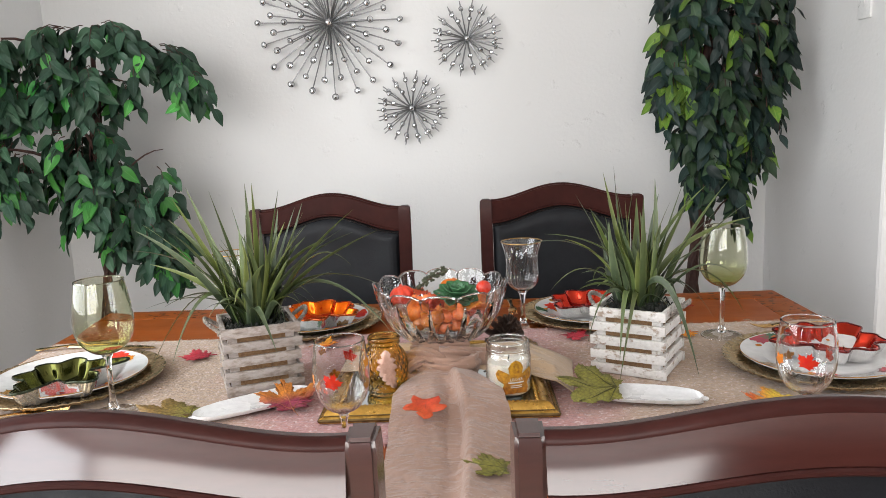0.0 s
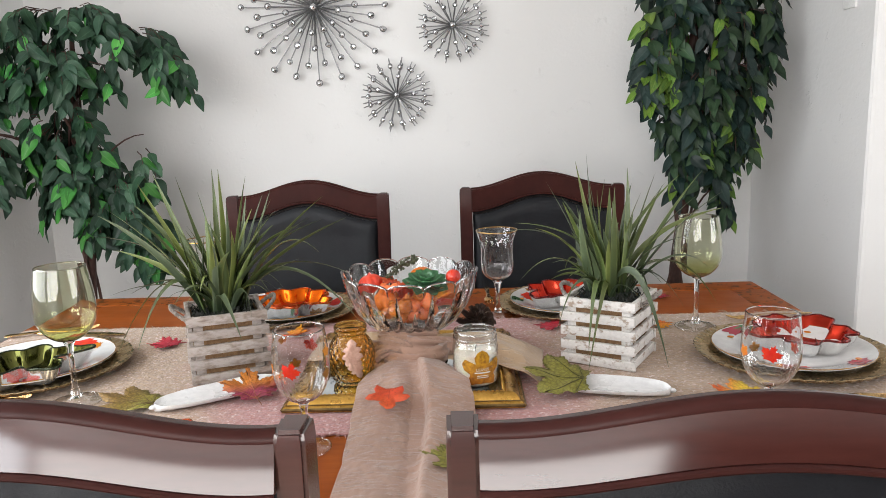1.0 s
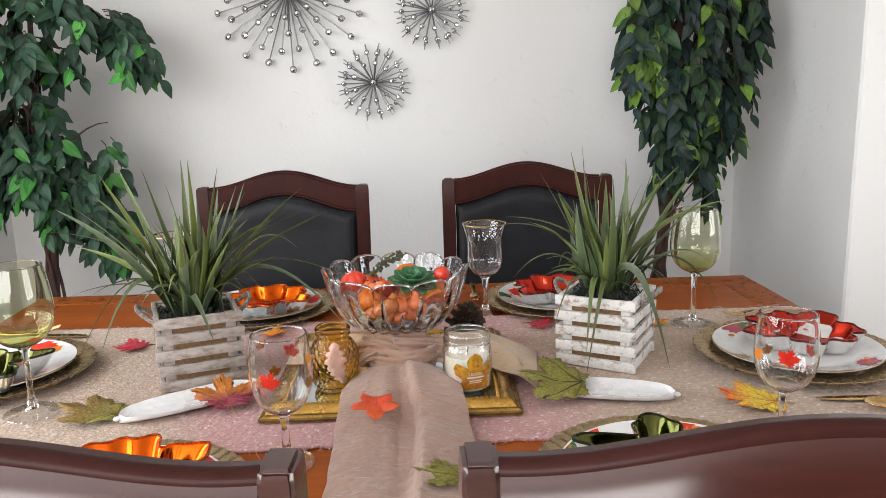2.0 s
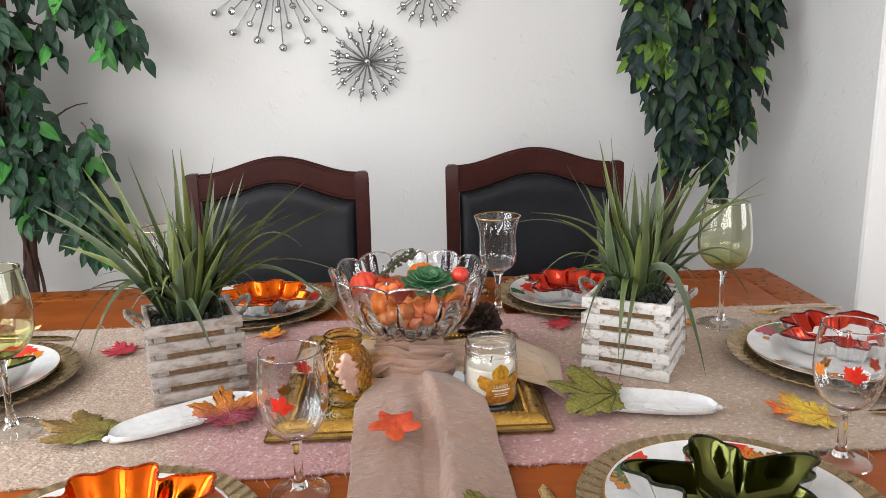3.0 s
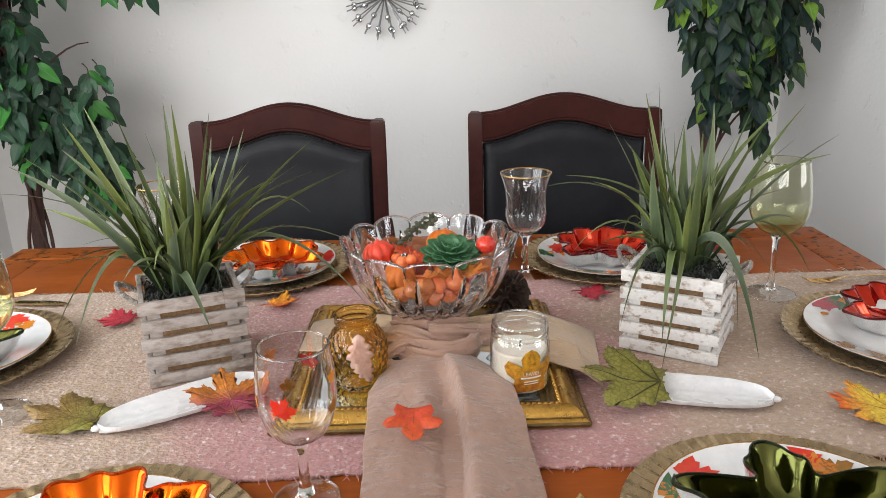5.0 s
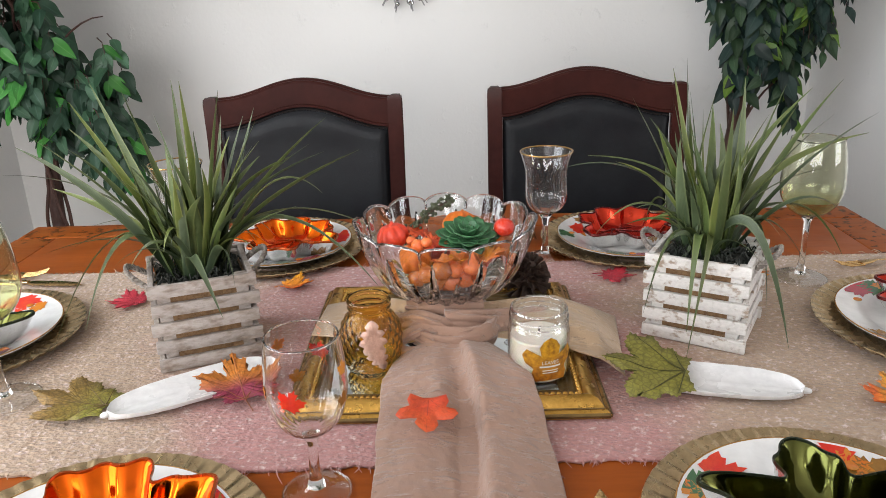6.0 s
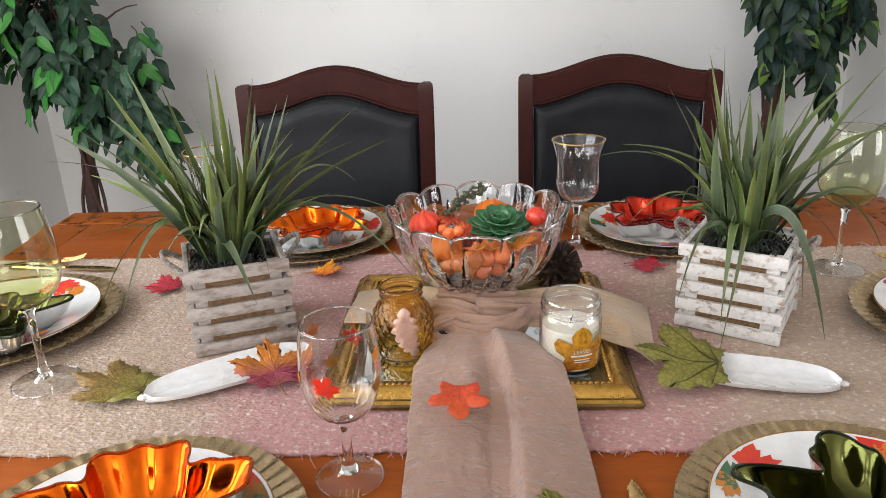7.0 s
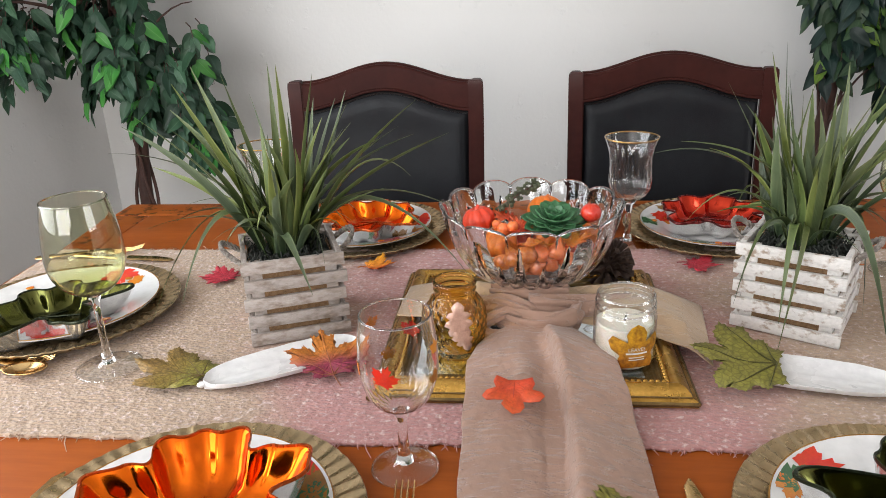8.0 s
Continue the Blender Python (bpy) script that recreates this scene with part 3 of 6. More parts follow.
# ---- dining table ----
TX0, TX1, TY0, TY1 = -0.878, 0.858, 0.76, 1.942
table = thing("dining_table", pose((TX0 + TX1) / 2, (TY0 + TY1) / 2, 0), "orange-brown wooden dining table with a distressed dark edge", "table")
tw, td = TX1 - TX0, TY1 - TY0
bm = bmesh.new()
block(bm, (tw - 0.17, td - 0.17, 0.034), (0, 0, T - 0.017), 0.0012)
part("tabletop", bm, M_TABLE, table)
for sy in (-1, 1):
    bm = bmesh.new()
    block(bm, (tw, 0.084, 0.036), (0, sy * (td / 2 - 0.042), T - 0.018), 0.006, segments=3)
    part("edge_board", bm, M_TABLE_EDGE, table, "darkly speckled border board")
for sx in (-1, 1):
    bm = bmesh.new()
    block(bm, (0.084, td - 0.169, 0.036), (sx * (tw / 2 - 0.042), 0, T - 0.018), 0.004, segments=3)
    part("edge_board", bm, M_TABLE_EDGE, table, "darkly speckled border board")
for sy in (-1, 1):
    bm = bmesh.new()
    block(bm, (tw - 0.22, 0.022, 0.09), (0, sy * (td / 2 - 0.09), T - 0.082), 0.002)
    part("apron", bm, M_TABLE, table)
for sx in (-1, 1):
    bm = bmesh.new()
    block(bm, (0.022, td - 0.24, 0.09), (sx * (tw / 2 - 0.09), 0, T - 0.082), 0.002)
    part("apron", bm, M_TABLE, table)
    for sy in (-1, 1):
        bm = bmesh.new()
        lathe(bm, [(0, 0), (0.026, 0), (0.03, 0.04), (0.026, 0.1), (0.036, 0.4), (0.042, 0.55), (0.036, 0.6), (0.045, 0.63), (0.045, T - 0.04), (0, T - 0.04)], 20)
        part("leg", bm, M_TABLE, table, m=Matrix.Translation((sx * (tw / 2 - 0.13), sy * (td / 2 - 0.13), 0)))

# ---- table runner ----
runner = thing("table_runner", pose(0, 0, T), "nubby woven table runner, mauve fading to oatmeal", "runner")
bm = bmesh.new()


def runner_sheet(u, v):
    x = -0.865 + 1.715 * u
    y = 1.058 + 0.582 * v
    n = noise.noise((x * 7, y * 7, 0.0))
    edge = 0.004 * noise.noise((x * 60, v * 3, 2.0)) + 0.004 * noise.noise((x * 9, v * 3, 5.0))
    return (x, y + edge + 0.010 * x * (1 - v), 0.0042 + 0.0010 * n + 0.0009 * noise.noise((x * 190, y * 230, 1.0)) + 0.0005 * math.sin(y * 900 + 2 * noise.noise((x * 40, y * 40, 3.0))))


grid(bm, 620, 220, runner_sheet)
cloth = part("cloth", bm, M_RUNNER, runner)
solid = cloth.modifiers.new("thickness", "SOLIDIFY")
solid.thickness, solid.offset = 0.0035, -1
bm = bmesh.new()
rng = random.Random(4)
for side in (0, 1):
    for i in range(330):
        x = rng.uniform(-0.86, 0.845)
        y = (1.058 + 0.01 * x) if side == 0 else 1.640
        d = -1 if side == 0 else 1
        length = rng.uniform(0.003, 0.010) if rng.random() < 0.93 else rng.uniform(0.012, 0.03)
        lean = rng.uniform(-0.7, 0.7)
        pts = [(x, y - d * 0.003, 0.003), (x + lean * length * 0.5, y + d * length * 0.5, 0.0028 + rng.uniform(0, 0.002)), (x + lean * length * 1.2, y + d * length, 0.001 + rng.uniform(0, 0.002))]
        tube(bm, pts, [0.0007, 0.0007, 0.0004], 4)
tagged(part("fringe", bm, M_RUNNER, runner, "short frayed threads"), kind="stuff")


# ---- dining chairs ----
def chair_arch(u):
    """Rise of the camel back, u from -1 to 1."""
    return 0.5 + 0.5 * math.cos(math.pi * u)


def dining_chair(m, label, near_rise=0.0):
    """Stands at the foot of its back posts, the seat towards -y. The last value flattens near rails to fit the camera's
    view.
    """
    chair = thing("dining_chair", m, label, "chair", "chairs round the table")
    half, inner = 0.234, (0.2045 if near_rise else 0.201)
    lo0, lo1, hi1, round_r = (0.950, near_rise - 0.002, near_rise, 0.0075) if near_rise else (0.930, 0.045, 0.041, 0.011)

    def lean(z):
        return -0.10 * max(0.0, (0.88 - z)) if z > 0.45 else -0.043 + 0.06 * (0.45 - z) / 0.45 * 1.2

    def bow(u):
        return 0.012 * (1 - u * u)

    for s in (-1, 1):
        bm = bmesh.new()
        rows = []
        for z in (0.0, 0.2, 0.42, 0.5, 0.6, 0.75, 0.9, 0.985, 0.996):
            y, k = lean(z), (0.9 if z > 0.99 else 1.0)
            front, rear, deep = (0.0132 if near_rise else 0.0185) * k, 0.0118 * k, 0.019 * k
            rows.append([bm.verts.new((s * (half - 0.018) + dx, y + dy, z)) for dx, dy in ((-front, -deep), (front, -deep), (rear, deep), (-rear, deep))])
        for a, b in zip(rows, rows[1:]):
            for i in range(4):
                bm.faces.new((a[i], a[(i + 1) % 4], b[(i + 1) % 4], b[i]))
        bm.faces.new(rows[0][::-1])
        bm.faces.new(rows[-1])
        bmesh.ops.bevel(bm, geom=[e for e in bm.edges], offset=0.003, segments=2, affect="EDGES")
        part("back_post", bm, M_CHAIR if near_rise else M_CHAIR_POST, chair)
    # arched top rail
    bm = bmesh.new()
    # rear face sloped so that near rails mirror the south window
    ring = [(-0.012, 0), (-0.0145, 0.06), (-0.016, 0.92), (-0.011, 1.0), (0.009, 1.0), (0.011, 0.93), (0.030, 0.05), (0.028, 0)]
    if near_rise:
        ring = ring[:4] + [(0.012, 1.0), (0.0145, 0.93), (0.0255, 0.05), (0.0235, 0)]

    def rail(u, v):
        k = 2 * v - 1
        dy, h = ring[round(u * 8) % 8]
        lo, hi = lo0 + lo1 * chair_arch(k), 0.990 + hi1 * chair_arch(k)
        z = lo + (hi - lo) * h
        return (k * inner, lean(z) + bow(k) + dy, z)
    grid(bm, 8, 40, rail, wrap=True, cap=True)
    top_rail = part("top_rail", bm, M_CHAIR if near_rise else M_CHAIR_POST, chair, angle=30)
    bm = bmesh.new()
    tube(bm, [(k * inner, lean(1.0) + bow(k) + 0.008, 0.996 - round_r + hi1 * chair_arch(k)) for k in (i / 20 - 1 for i in range(41))], round_r, 10, 0.85)
    part("moulding", bm, M_CHAIR_POST, top_rail, "rounded raised moulding")
    for dy in (-0.016, 0.027):
        bm = bmesh.new()
        tube(bm, [(k * inner, lean(0.93) + bow(k) + dy, lo0 - 0.001 + lo1 * chair_arch(k)) for k in (i / 20 - 1 for i in range(41))], 0.0032, 8)
        part("bead", bm, M_CHAIR_POST, top_rail, "thin raised bead")
    # padded back
    bm = bmesh.new()

    def pad(sign):
        def f(u, v):
            k = (2 * u - 1)
            hi = lo0 - 0.004 + lo1 * chair_arch(k)
            z = 0.56 + (hi - 0.56) * v
            rim = min(1.0, (1 - abs(k)) * 9, v * 9, (1 - v) * 11)
            puff = 0.004 + 0.018 * math.sin(0.5 * math.pi * max(0.0, rim)) ** 0.8
            return (k * (inner - 0.004), lean(z) + bow(k) + sign * puff, z)
        return f
    grid(bm, 36, 30, pad(-1))
    grid(bm, 36, 30, pad(0.55))
    part("back_pad", bm, M_LEATHER, chair, "padded black leather back")
    bm = bmesh.new()
    loop = [(-1 + i / 12, 1.0) for i in range(25)]
    pts = [(k * (inner - 0.006), lean(0.93) + bow(k) - 0.012, lo0 - 0.009 + lo1 * chair_arch(k)) for k, _ in loop]
    tube(bm, pts, 0.0024, 6)
    part("piping", bm, M_PIPING, chair)
    bm = bmesh.new()
    block(bm, (2 * inner, 0.024, 0.05), (0, lean(0.55) + 0.025, 0.535), 0.004)
    part("lower_rail", bm, M_CHAIR, chair)
    bm = bmesh.new()
    block(bm, (0.47, 0.43, 0.06), (0, -0.235, 0.425), 0.006)
    part("seat_frame", bm, M_CHAIR, chair)
    bm = bmesh.new()
    block(bm, (0.46, 0.42, 0.055), (0, -0.24, 0.482), 0.022, segments=4)
    part("seat", bm, M_LEATHER, chair, "padded black leather seat")
    for s in (-1, 1):
        bm = bmesh.new()
        lathe(bm, [(0, 0), (0.016, 0), (0.02, 0.2), (0.024, 0.4), (0, 0.4)], 14)
        part("leg", bm, M_CHAIR, chair, m=Matrix.Translation((s * 0.205, -0.42, 0)))
    return chair


dining_chair(pose(-0.313, 2.138, 0, 0, 0, -5), "dark cherry dining chair with arched back and black leather")
dining_chair(pose(0.347, 2.195, 0, 0, 0, -1), "dark cherry dining chair with arched back beside the goblet")
dining_chair(pose(-0.231, 0.566, 0, 0, 0, 180), "dark cherry dining chair with glossy moulded back rail", 0.030)
dining_chair(pose(0.327, 0.566, 0, 0, 0, 180), "dark cherry dining chair pushed close to the scarf end", 0.024)


# ---- wall stars ----
def wall_star(m, radius, rods, beads, label, tail):
    """Steel rods in a shallow cone, set with round crystals; -y is out of the wall."""
    star = thing("wall_star", m, label, "wall decor", "starbursts on the wall")
    bm = bmesh.new()
    lathe(bm, [(0, 0), (radius * 0.07, 0), (radius * 0.06, 0.02), (0, 0.028)], 20)
    part("hub", bm, M_CHROME, star, m=pose(0, 0, 0, 90, 0, 0))
    gem = bmesh.new()
    ball(gem, 1.0, (0, 0, 0), 2)
    gem_mesh = mesh_of(gem, "crystal", M_CRYSTAL, smooth=False)
    rim_bm = bmesh.new()
    tube(rim_bm, [(math.cos(i * math.pi / 8), 0.05, math.sin(i * math.pi / 8)) for i in range(17)], 0.11, 5, cap=False)
    bezel_mesh = mesh_of(rim_bm, "bezel", M_BEZEL, 80)
    rnd = random.Random(int(radius * 1000))
    for layer, (count, share, lift) in enumerate(rods):
        for i in range(count):
            a = 2 * math.pi * (i + 0.5 * (layer % 2) + rnd.uniform(-0.12, 0.12)) / count
            r = radius * share * rnd.uniform(0.96, 1.03)
            bm = bmesh.new()
            tip = Vector((math.cos(a) * r, -lift, math.sin(a) * r))
            tube(bm, [(0, -0.012, 0), tip * 0.5 + Vector((0, -0.006, 0)), tip], 0.0026 if radius > 0.2 else 0.0022, 6)
            rod = part("rod", bm, M_CHROME, star)
            at = 1.0 if tail == 0 else 1 - tail
            size = beads * rnd.uniform(0.9, 1.08)
            seat = Matrix.Translation(tip * at + Vector((0, -0.004, 0))) @ pose(0, 0, 0, rnd.uniform(-25, 25), 0, rnd.uniform(-25, 25)) @ Matrix.Diagonal((size, size * 0.7, size, 1))
            piece("crystal", gem_mesh, rod, seat)
            piece("bezel", bezel_mesh, rod, seat)
    piece("crystal", gem_mesh, star, Matrix.Translation((0, -0.032, 0)) @ Matrix.Diagonal((beads * 1.3, beads, beads * 1.3, 1)))
    return star


wall_star(pose(-0.449, 3.185, 1.635), 0.290, ((20, 1.0, 0.02), (20, 0.8, 0.045), (16, 0.58, 0.065), (14, 0.36, 0.08)), 0.0120, "large steel starburst with crystal-tipped rods", 0)
wall_star(pose(0.104, 3.185, 1.547), 0.149, ((18, 1.0, 0.02), (16, 0.94, 0.045), (9, 0.62, 0.065)), 0.0090, "small steel starburst with crystal beads on bare-tipped rods", 0.2)
wall_star(pose(-0.132, 3.185, 1.280), 0.149, ((18, 1.0, 0.02), (16, 0.94, 0.045), (9, 0.62, 0.065)), 0.0090, "small steel starburst hung lowest of the three", 0.2)

# ---- switch plate ----
plate = thing("light_switch", pose(1.33, 2.47, 1.541), "white plastic light switch plate on the wall", "switch")
bm = bmesh.new()
block(bm, (0.007, 0.075, 0.118), (-0.0035, 0, 0), 0.002)
part("plate", bm, M_SWITCH, plate)
bm = bmesh.new()
block(bm, (0.008, 0.012, 0.026), (-0.008, 0, 0.004), 0.002)
part("toggle", bm, M_SWITCH, plate)


# ---- maple leaves ----
LOBES = [(0, 1.0), (0.09, 0.76), (0.24, 0.80), (0.20, 0.47), (0.41, 0.62), (0.46, 0.52), (0.80, 0.52), (0.67, 0.37), (0.74, 0.22), (0.45, 0.05), (0.60, -0.10), (0.37, -0.16), (0.40, -0.34), (0.14, -0.24)]
OUTLINE = LOBES + [(-x, y) for x, y in LOBES[:0:-1]]
def toothed(points, depth=0.028):
    """The outline with small teeth between its lobes."""
    out = []
    for (x0, y0), (x1, y1) in zip(points, points[1:] + points[:1]):
        dx, dy = x1 - x0, y1 - y0
        for f, k in ((0.0, 0.0), (0.34, 1.0), (0.5, -0.6), (0.72, 0.8)):
            out.append((x0 + dx * f + dy * depth * k / max(0.12, math.hypot(dx, dy)), y0 + dy * f - dx * depth * k / max(0.12, math.hypot(dx, dy))))
    return out


TOOTHED = toothed(OUTLINE)
BROAD_LOBES = [(0, 1.0), (0.13, 0.84), (0.25, 0.70), (0.23, 0.52), (0.40, 0.60), (0.58, 0.66), (0.80, 0.58), (0.72, 0.40), (0.76, 0.22), (0.55, 0.08), (0.62, -0.08), (0.46, -0.18), (0.42, -0.36), (0.14, -0.27)]
BROAD = toothed(BROAD_LOBES + [(-x, y) for x, y in BROAD_LOBES[:0:-1]], 0.022)
BOLD_LOBES = [(0, 0.98), (0.20, 0.88), (0.32, 0.70), (0.27, 0.47), (0.48, 0.56), (0.72, 0.64), (0.86, 0.46), (0.76, 0.24), (0.50, 0.10), (0.58, -0.08), (0.50, -0.28), (0.16, -0.24)]
BOLD = BOLD_LOBES + [(-x, y) for x, y in BOLD_LOBES[:0:-1]]
VEINS = [(0, 0.93), (0.72, 0.48), (-0.72, 0.48), (0.52, -0.1), (-0.52, -0.1)]


def leaf_sheet(bm, size, curl, seed, outline=TOOTHED):
    """A thin crumpled leaf: rings from the middle out to its lobes."""
    def height(x, y):
        d = math.hypot(x, y)
        return size * (curl * (0.25 * d * d + 0.10 * math.sin(5 * x + seed) * d + 0.16 * noise.noise((2.2 * x, 2.2 * y, seed))) + 0.03)
    n, c = len(outline), (0, 0.08)
    rings = [[bm.verts.new((size * c[0], size * c[1], height(*c)))]]
    for s in (0.3, 0.62, 1.0):
        ring = []
        for px, py in outline:
            x, y = c[0] + (px - c[0]) * s, c[1] + (py - c[1]) * s
            ring.append(bm.verts.new((size * x, size * y, max(0.0004, height(x, y)))))
        rings.append(ring)
    for i in range(n):
        bm.faces.new((rings[0][0], rings[1][i], rings[1][(i + 1) % n]))
    for a, b in zip(rings[1:], rings[2:]):
        for i in range(n):
            bm.faces.new((a[i], b[i], b[(i + 1) % n], a[(i + 1) % n]))
    return height


def maple_leaf(m, size, colour, label, seed, curl=0.5, stem=True, outline=None):
    ob = thing("maple_leaf", m, label, "leaf", "scattered maple leaves")
    bm = bmesh.new()
    h = leaf_sheet(bm, size, curl, seed, outline or (TOOTHED if size < 0.055 else BROAD))
    blade = part("blade", bm, M_LEAF[colour], ob, angle=80)
    solid = blade.modifiers.new("thickness", "SOLIDIFY")
    solid.thickness, solid.offset = 0.0006, -1
    for vx, vy in VEINS:
        bm = bmesh.new()
        pts = []
        for i in range(7):
            x, y = vx * i / 6, -0.22 + (vy + 0.22) * i / 6
            pts.append((size * x, size * y, max(0.0004, h(x, y)) + 0.0004))
        tube(bm, pts, [size * 0.014 * (1 - 0.11 * i) for i in range(7)], 5)
        part("vein", bm, M_VEIN[colour], blade)
    if stem:
        bm = bmesh.new()
        tube(bm, [(0, -0.22 * size, 0.001 + max(0.0, h(0, -0.22))), (0.02 * size, -0.4 * size, 0.003), (0.06 * size, -0.58 * size, 0.002)], 0.0009, 6)
        part("stem", bm, M_VEIN[colour], ob)
    return ob


# ---- place settings ----
def fluted(a, r, z):
    """Radial flutes of the charger's broad rim."""
    k = min(1.0, max(0.0, (r - 0.112) / 0.012)) * (1.0 if r < 0.15 else max(0.3, (0.170 - r) / 0.02))
    saw = (a * 58 / (2 * math.pi)) % 1.0
    return r, z + 0.0036 * k * (2 * abs(saw - 0.5) - 0.5)


charger_bm = bmesh.new()
lathe(charger_bm, [(0, 0.004), (0.106, 0.004), (0.113, 0.006), (0.122, 0.009), (0.14, 0.0125), (0.158, 0.0165), (0.1645, 0.0185), (0.1655, 0.0175), (0.160, 0.012), (0.12, 0.003), (0.10, 0.0), (0, 0.0)], 348, fluted)
CHARGER = mesh_of(charger_bm, "rim_and_well", M_CHARGER, 25)
plate_bm = bmesh.new()
lathe(plate_bm, [(0, 0.006), (0.07, 0.006), (0.088, 0.0075), (0.096, 0.012), (0.125, 0.0185), (0.134, 0.0215), (0.1352, 0.0205), (0.134, 0.0185), (0.10, 0.009), (0.085, 0.002), (0.076, 0.0), (0.072, 0.002), (0, 0.003)], 72)
PLATE = mesh_of(plate_bm, "glazed_body", M_PORCELAIN)
rim_bm = bmesh.new()
tube(rim_bm, [(0.1346 * math.cos(i * math.pi / 36), 0.1346 * math.sin(i * math.pi / 36), 0.0212) for i in range(73)], 0.0009, 6, cap=False)
PLATE_RIM = mesh_of(rim_bm, "rim_line", M_PRINT["brown"])


def plate_surface(r):
    """Height of the plate's upper side at radius r."""
    prof = [(0, 0.006), (0.07, 0.006), (0.088, 0.0075), (0.096, 0.012), (0.125, 0.0185), (0.134, 0.0215), (0.16, 0.024)]
    for (r0, z0), (r1, z1) in zip(prof, prof[1:]):
        if r <= r1:
            return z0 + (z1 - z0) * (r - r0) / (r1 - r0)
    return prof[-1][1]


def printed_leaf(parent, colour, cx, cy, size, turn, name="printed_leaf", seed=0):
    """A glazed maple leaf that follows the plate's curve."""
    bm = bmesh.new()
    ca, sa = math.cos(turn), math.sin(turn)

    def put(x, y):
        px, py = cx + size * (x * ca - y * sa), cy + size * (x * sa + y * ca)
        r = math.hypot(px, py)
        if r > 0.131:
            px, py, r = px * 0.131 / r, py * 0.131 / r, 0.131
        return bm.verts.new((px, py, plate_surface(r) + 0.0006))
    n = len(OUTLINE)
    rings = [[put(0, 0.08)]] + [[put(x * s, 0.08 + (y - 0.08) * s) for x, y in OUTLINE] for s in (0.25, 0.5, 0.75, 1.0)]
    for i in range(n):
        bm.faces.new((rings[0][0], rings[1][i], rings[1][(i + 1) % n]))
    for a, b in zip(rings[1:], rings[2:]):
        for i in range(n):
            bm.faces.new((a[i], b[i], b[(i + 1) % n], a[(i + 1) % n]))
    return part(name, bm, M_PRINT[colour], parent)


def printed_berry(parent, cx, cy, r):
    bm = bmesh.new()
    lathe(bm, [(0, 0.0011), (r * 0.6, 0.001), (r, 0.0006), (r, 0)], 16)
    return part("printed_berry", bm, M_PRINT["orange"], parent, m=Matrix.Translation((cx, cy, plate_surface(math.hypot(cx, cy)) + 0.0006)))


def leaf_bowl(m, colour, label, size=0.108, deep=0.042):
    """A moulded dish in the outline of a maple leaf, foil-coloured inside, silvered outside."""
    bowl = thing("leaf_bowl", m, label, "bowl", "maple leaf bowls on the plates")
    if colour != "green":
        fat = [(0, 1.02), (0.14, 0.90), (0.33, 0.98), (0.42, 0.86), (0.38, 0.56), (0.58, 0.64), (0.66, 0.58), (0.93, 0.56), (0.90, 0.36), (0.88, 0.16), (0.54, 0.02), (0.72, -0.16), (0.56, -0.34), (0.50, -0.56), (0.22, -0.40), (0.12, -0.66)]
    else:
        fat = [(0, 1.04), (0.14, 0.95), (0.19, 0.80), (0.31, 0.72), (0.23, 0.42), (0.50, 0.50), (0.84, 0.56), (1.0, 0.50), (1.02, 0.38), (0.80, 0.24), (0.82, 0.08), (0.52, -0.02), (0.62, -0.20), (0.58, -0.44), (0.36, -0.42), (0.20, -0.38), (0.11, -0.60)]
    loop = smooth_loop(fat + [(-x, y) for x, y in fat[:0:-1]], 2)
    c = (0, 0.08)

    def skin(levels, deep_k):
        bm = bmesh.new()
        rings = []
        for s, z in levels:
            ring = []
            for i, (x, y) in enumerate(loop):
                k = s if s > 0.9 else s * (1 - 0.30 * (1 - s) * (math.hypot(x, y - 0.08) - 0.62))
                ring.append(bm.verts.new((size * (c[0] + (x - c[0]) * k), size * (c[1] + (y - c[1]) * k), z)))
            rings.append(ring)
        n = len(loop)
        for a, b in zip(rings, rings[1:]):
            for i in range(n):
                bm.faces.new((a[i], a[(i + 1) % n], b[(i + 1) % n], b[i]))
        mid = bm.verts.new((size * c[0], size * c[1], levels[-1][1]))
        for i in range(n):
            bm.faces.new((rings[-1][i], rings[-1][(i + 1) % n], mid))
        return bm
    part("inside", skin([(0.99, deep), (0.955, deep * 0.93), (0.87, deep * 0.55), (0.78, deep * 0.24), (0.68, deep * 0.13), (0.4, deep * 0.1)], 1), M_FOIL[colour], bowl, colour + " metallic inside", angle=70)
    part("outside", skin([(1.02, deep), (0.99, deep * 0.88), (0.91, deep * 0.45), (0.80, deep * 0.08), (0.72, 0.0), (0.4, 0.0)], 1), M_SILVER, bowl, "silvery reflective outside", angle=70)
    bm = bmesh.new()
    n = len(loop)
    rings = []
    for s, z in ((0.985, deep), (0.99, deep + 0.002), (1.015, deep + 0.002), (1.025, deep), (1.02, deep - 0.002), (0.99, deep - 0.002)):
        rings.append([bm.verts.new((size * x * s, size * (c[1] + (y - c[1]) * s), z)) for x, y in loop])
    for a, b in zip(rings, rings[1:] + rings[:1]):
        for i in range(n):
            bm.faces.new((a[i], a[(i + 1) % n], b[(i + 1) % n], b[i]))
    part("rim", bm, M_RIM[colour], bowl, "dark rolled rim")
    bm = bmesh.new()
    for vx, vy in VEINS:
        tube(bm, [(size * 0.62 * vx * i / 5, size * (-0.2 + 0.62 * (vy + 0.2) * i / 5), deep * 0.11 + 0.0008) for i in range(6)], [0.0016 - 0.0002 * i for i in range(6)], 5)
    part("vein_relief", bm, M_RIM[colour], bowl)
    return bowl


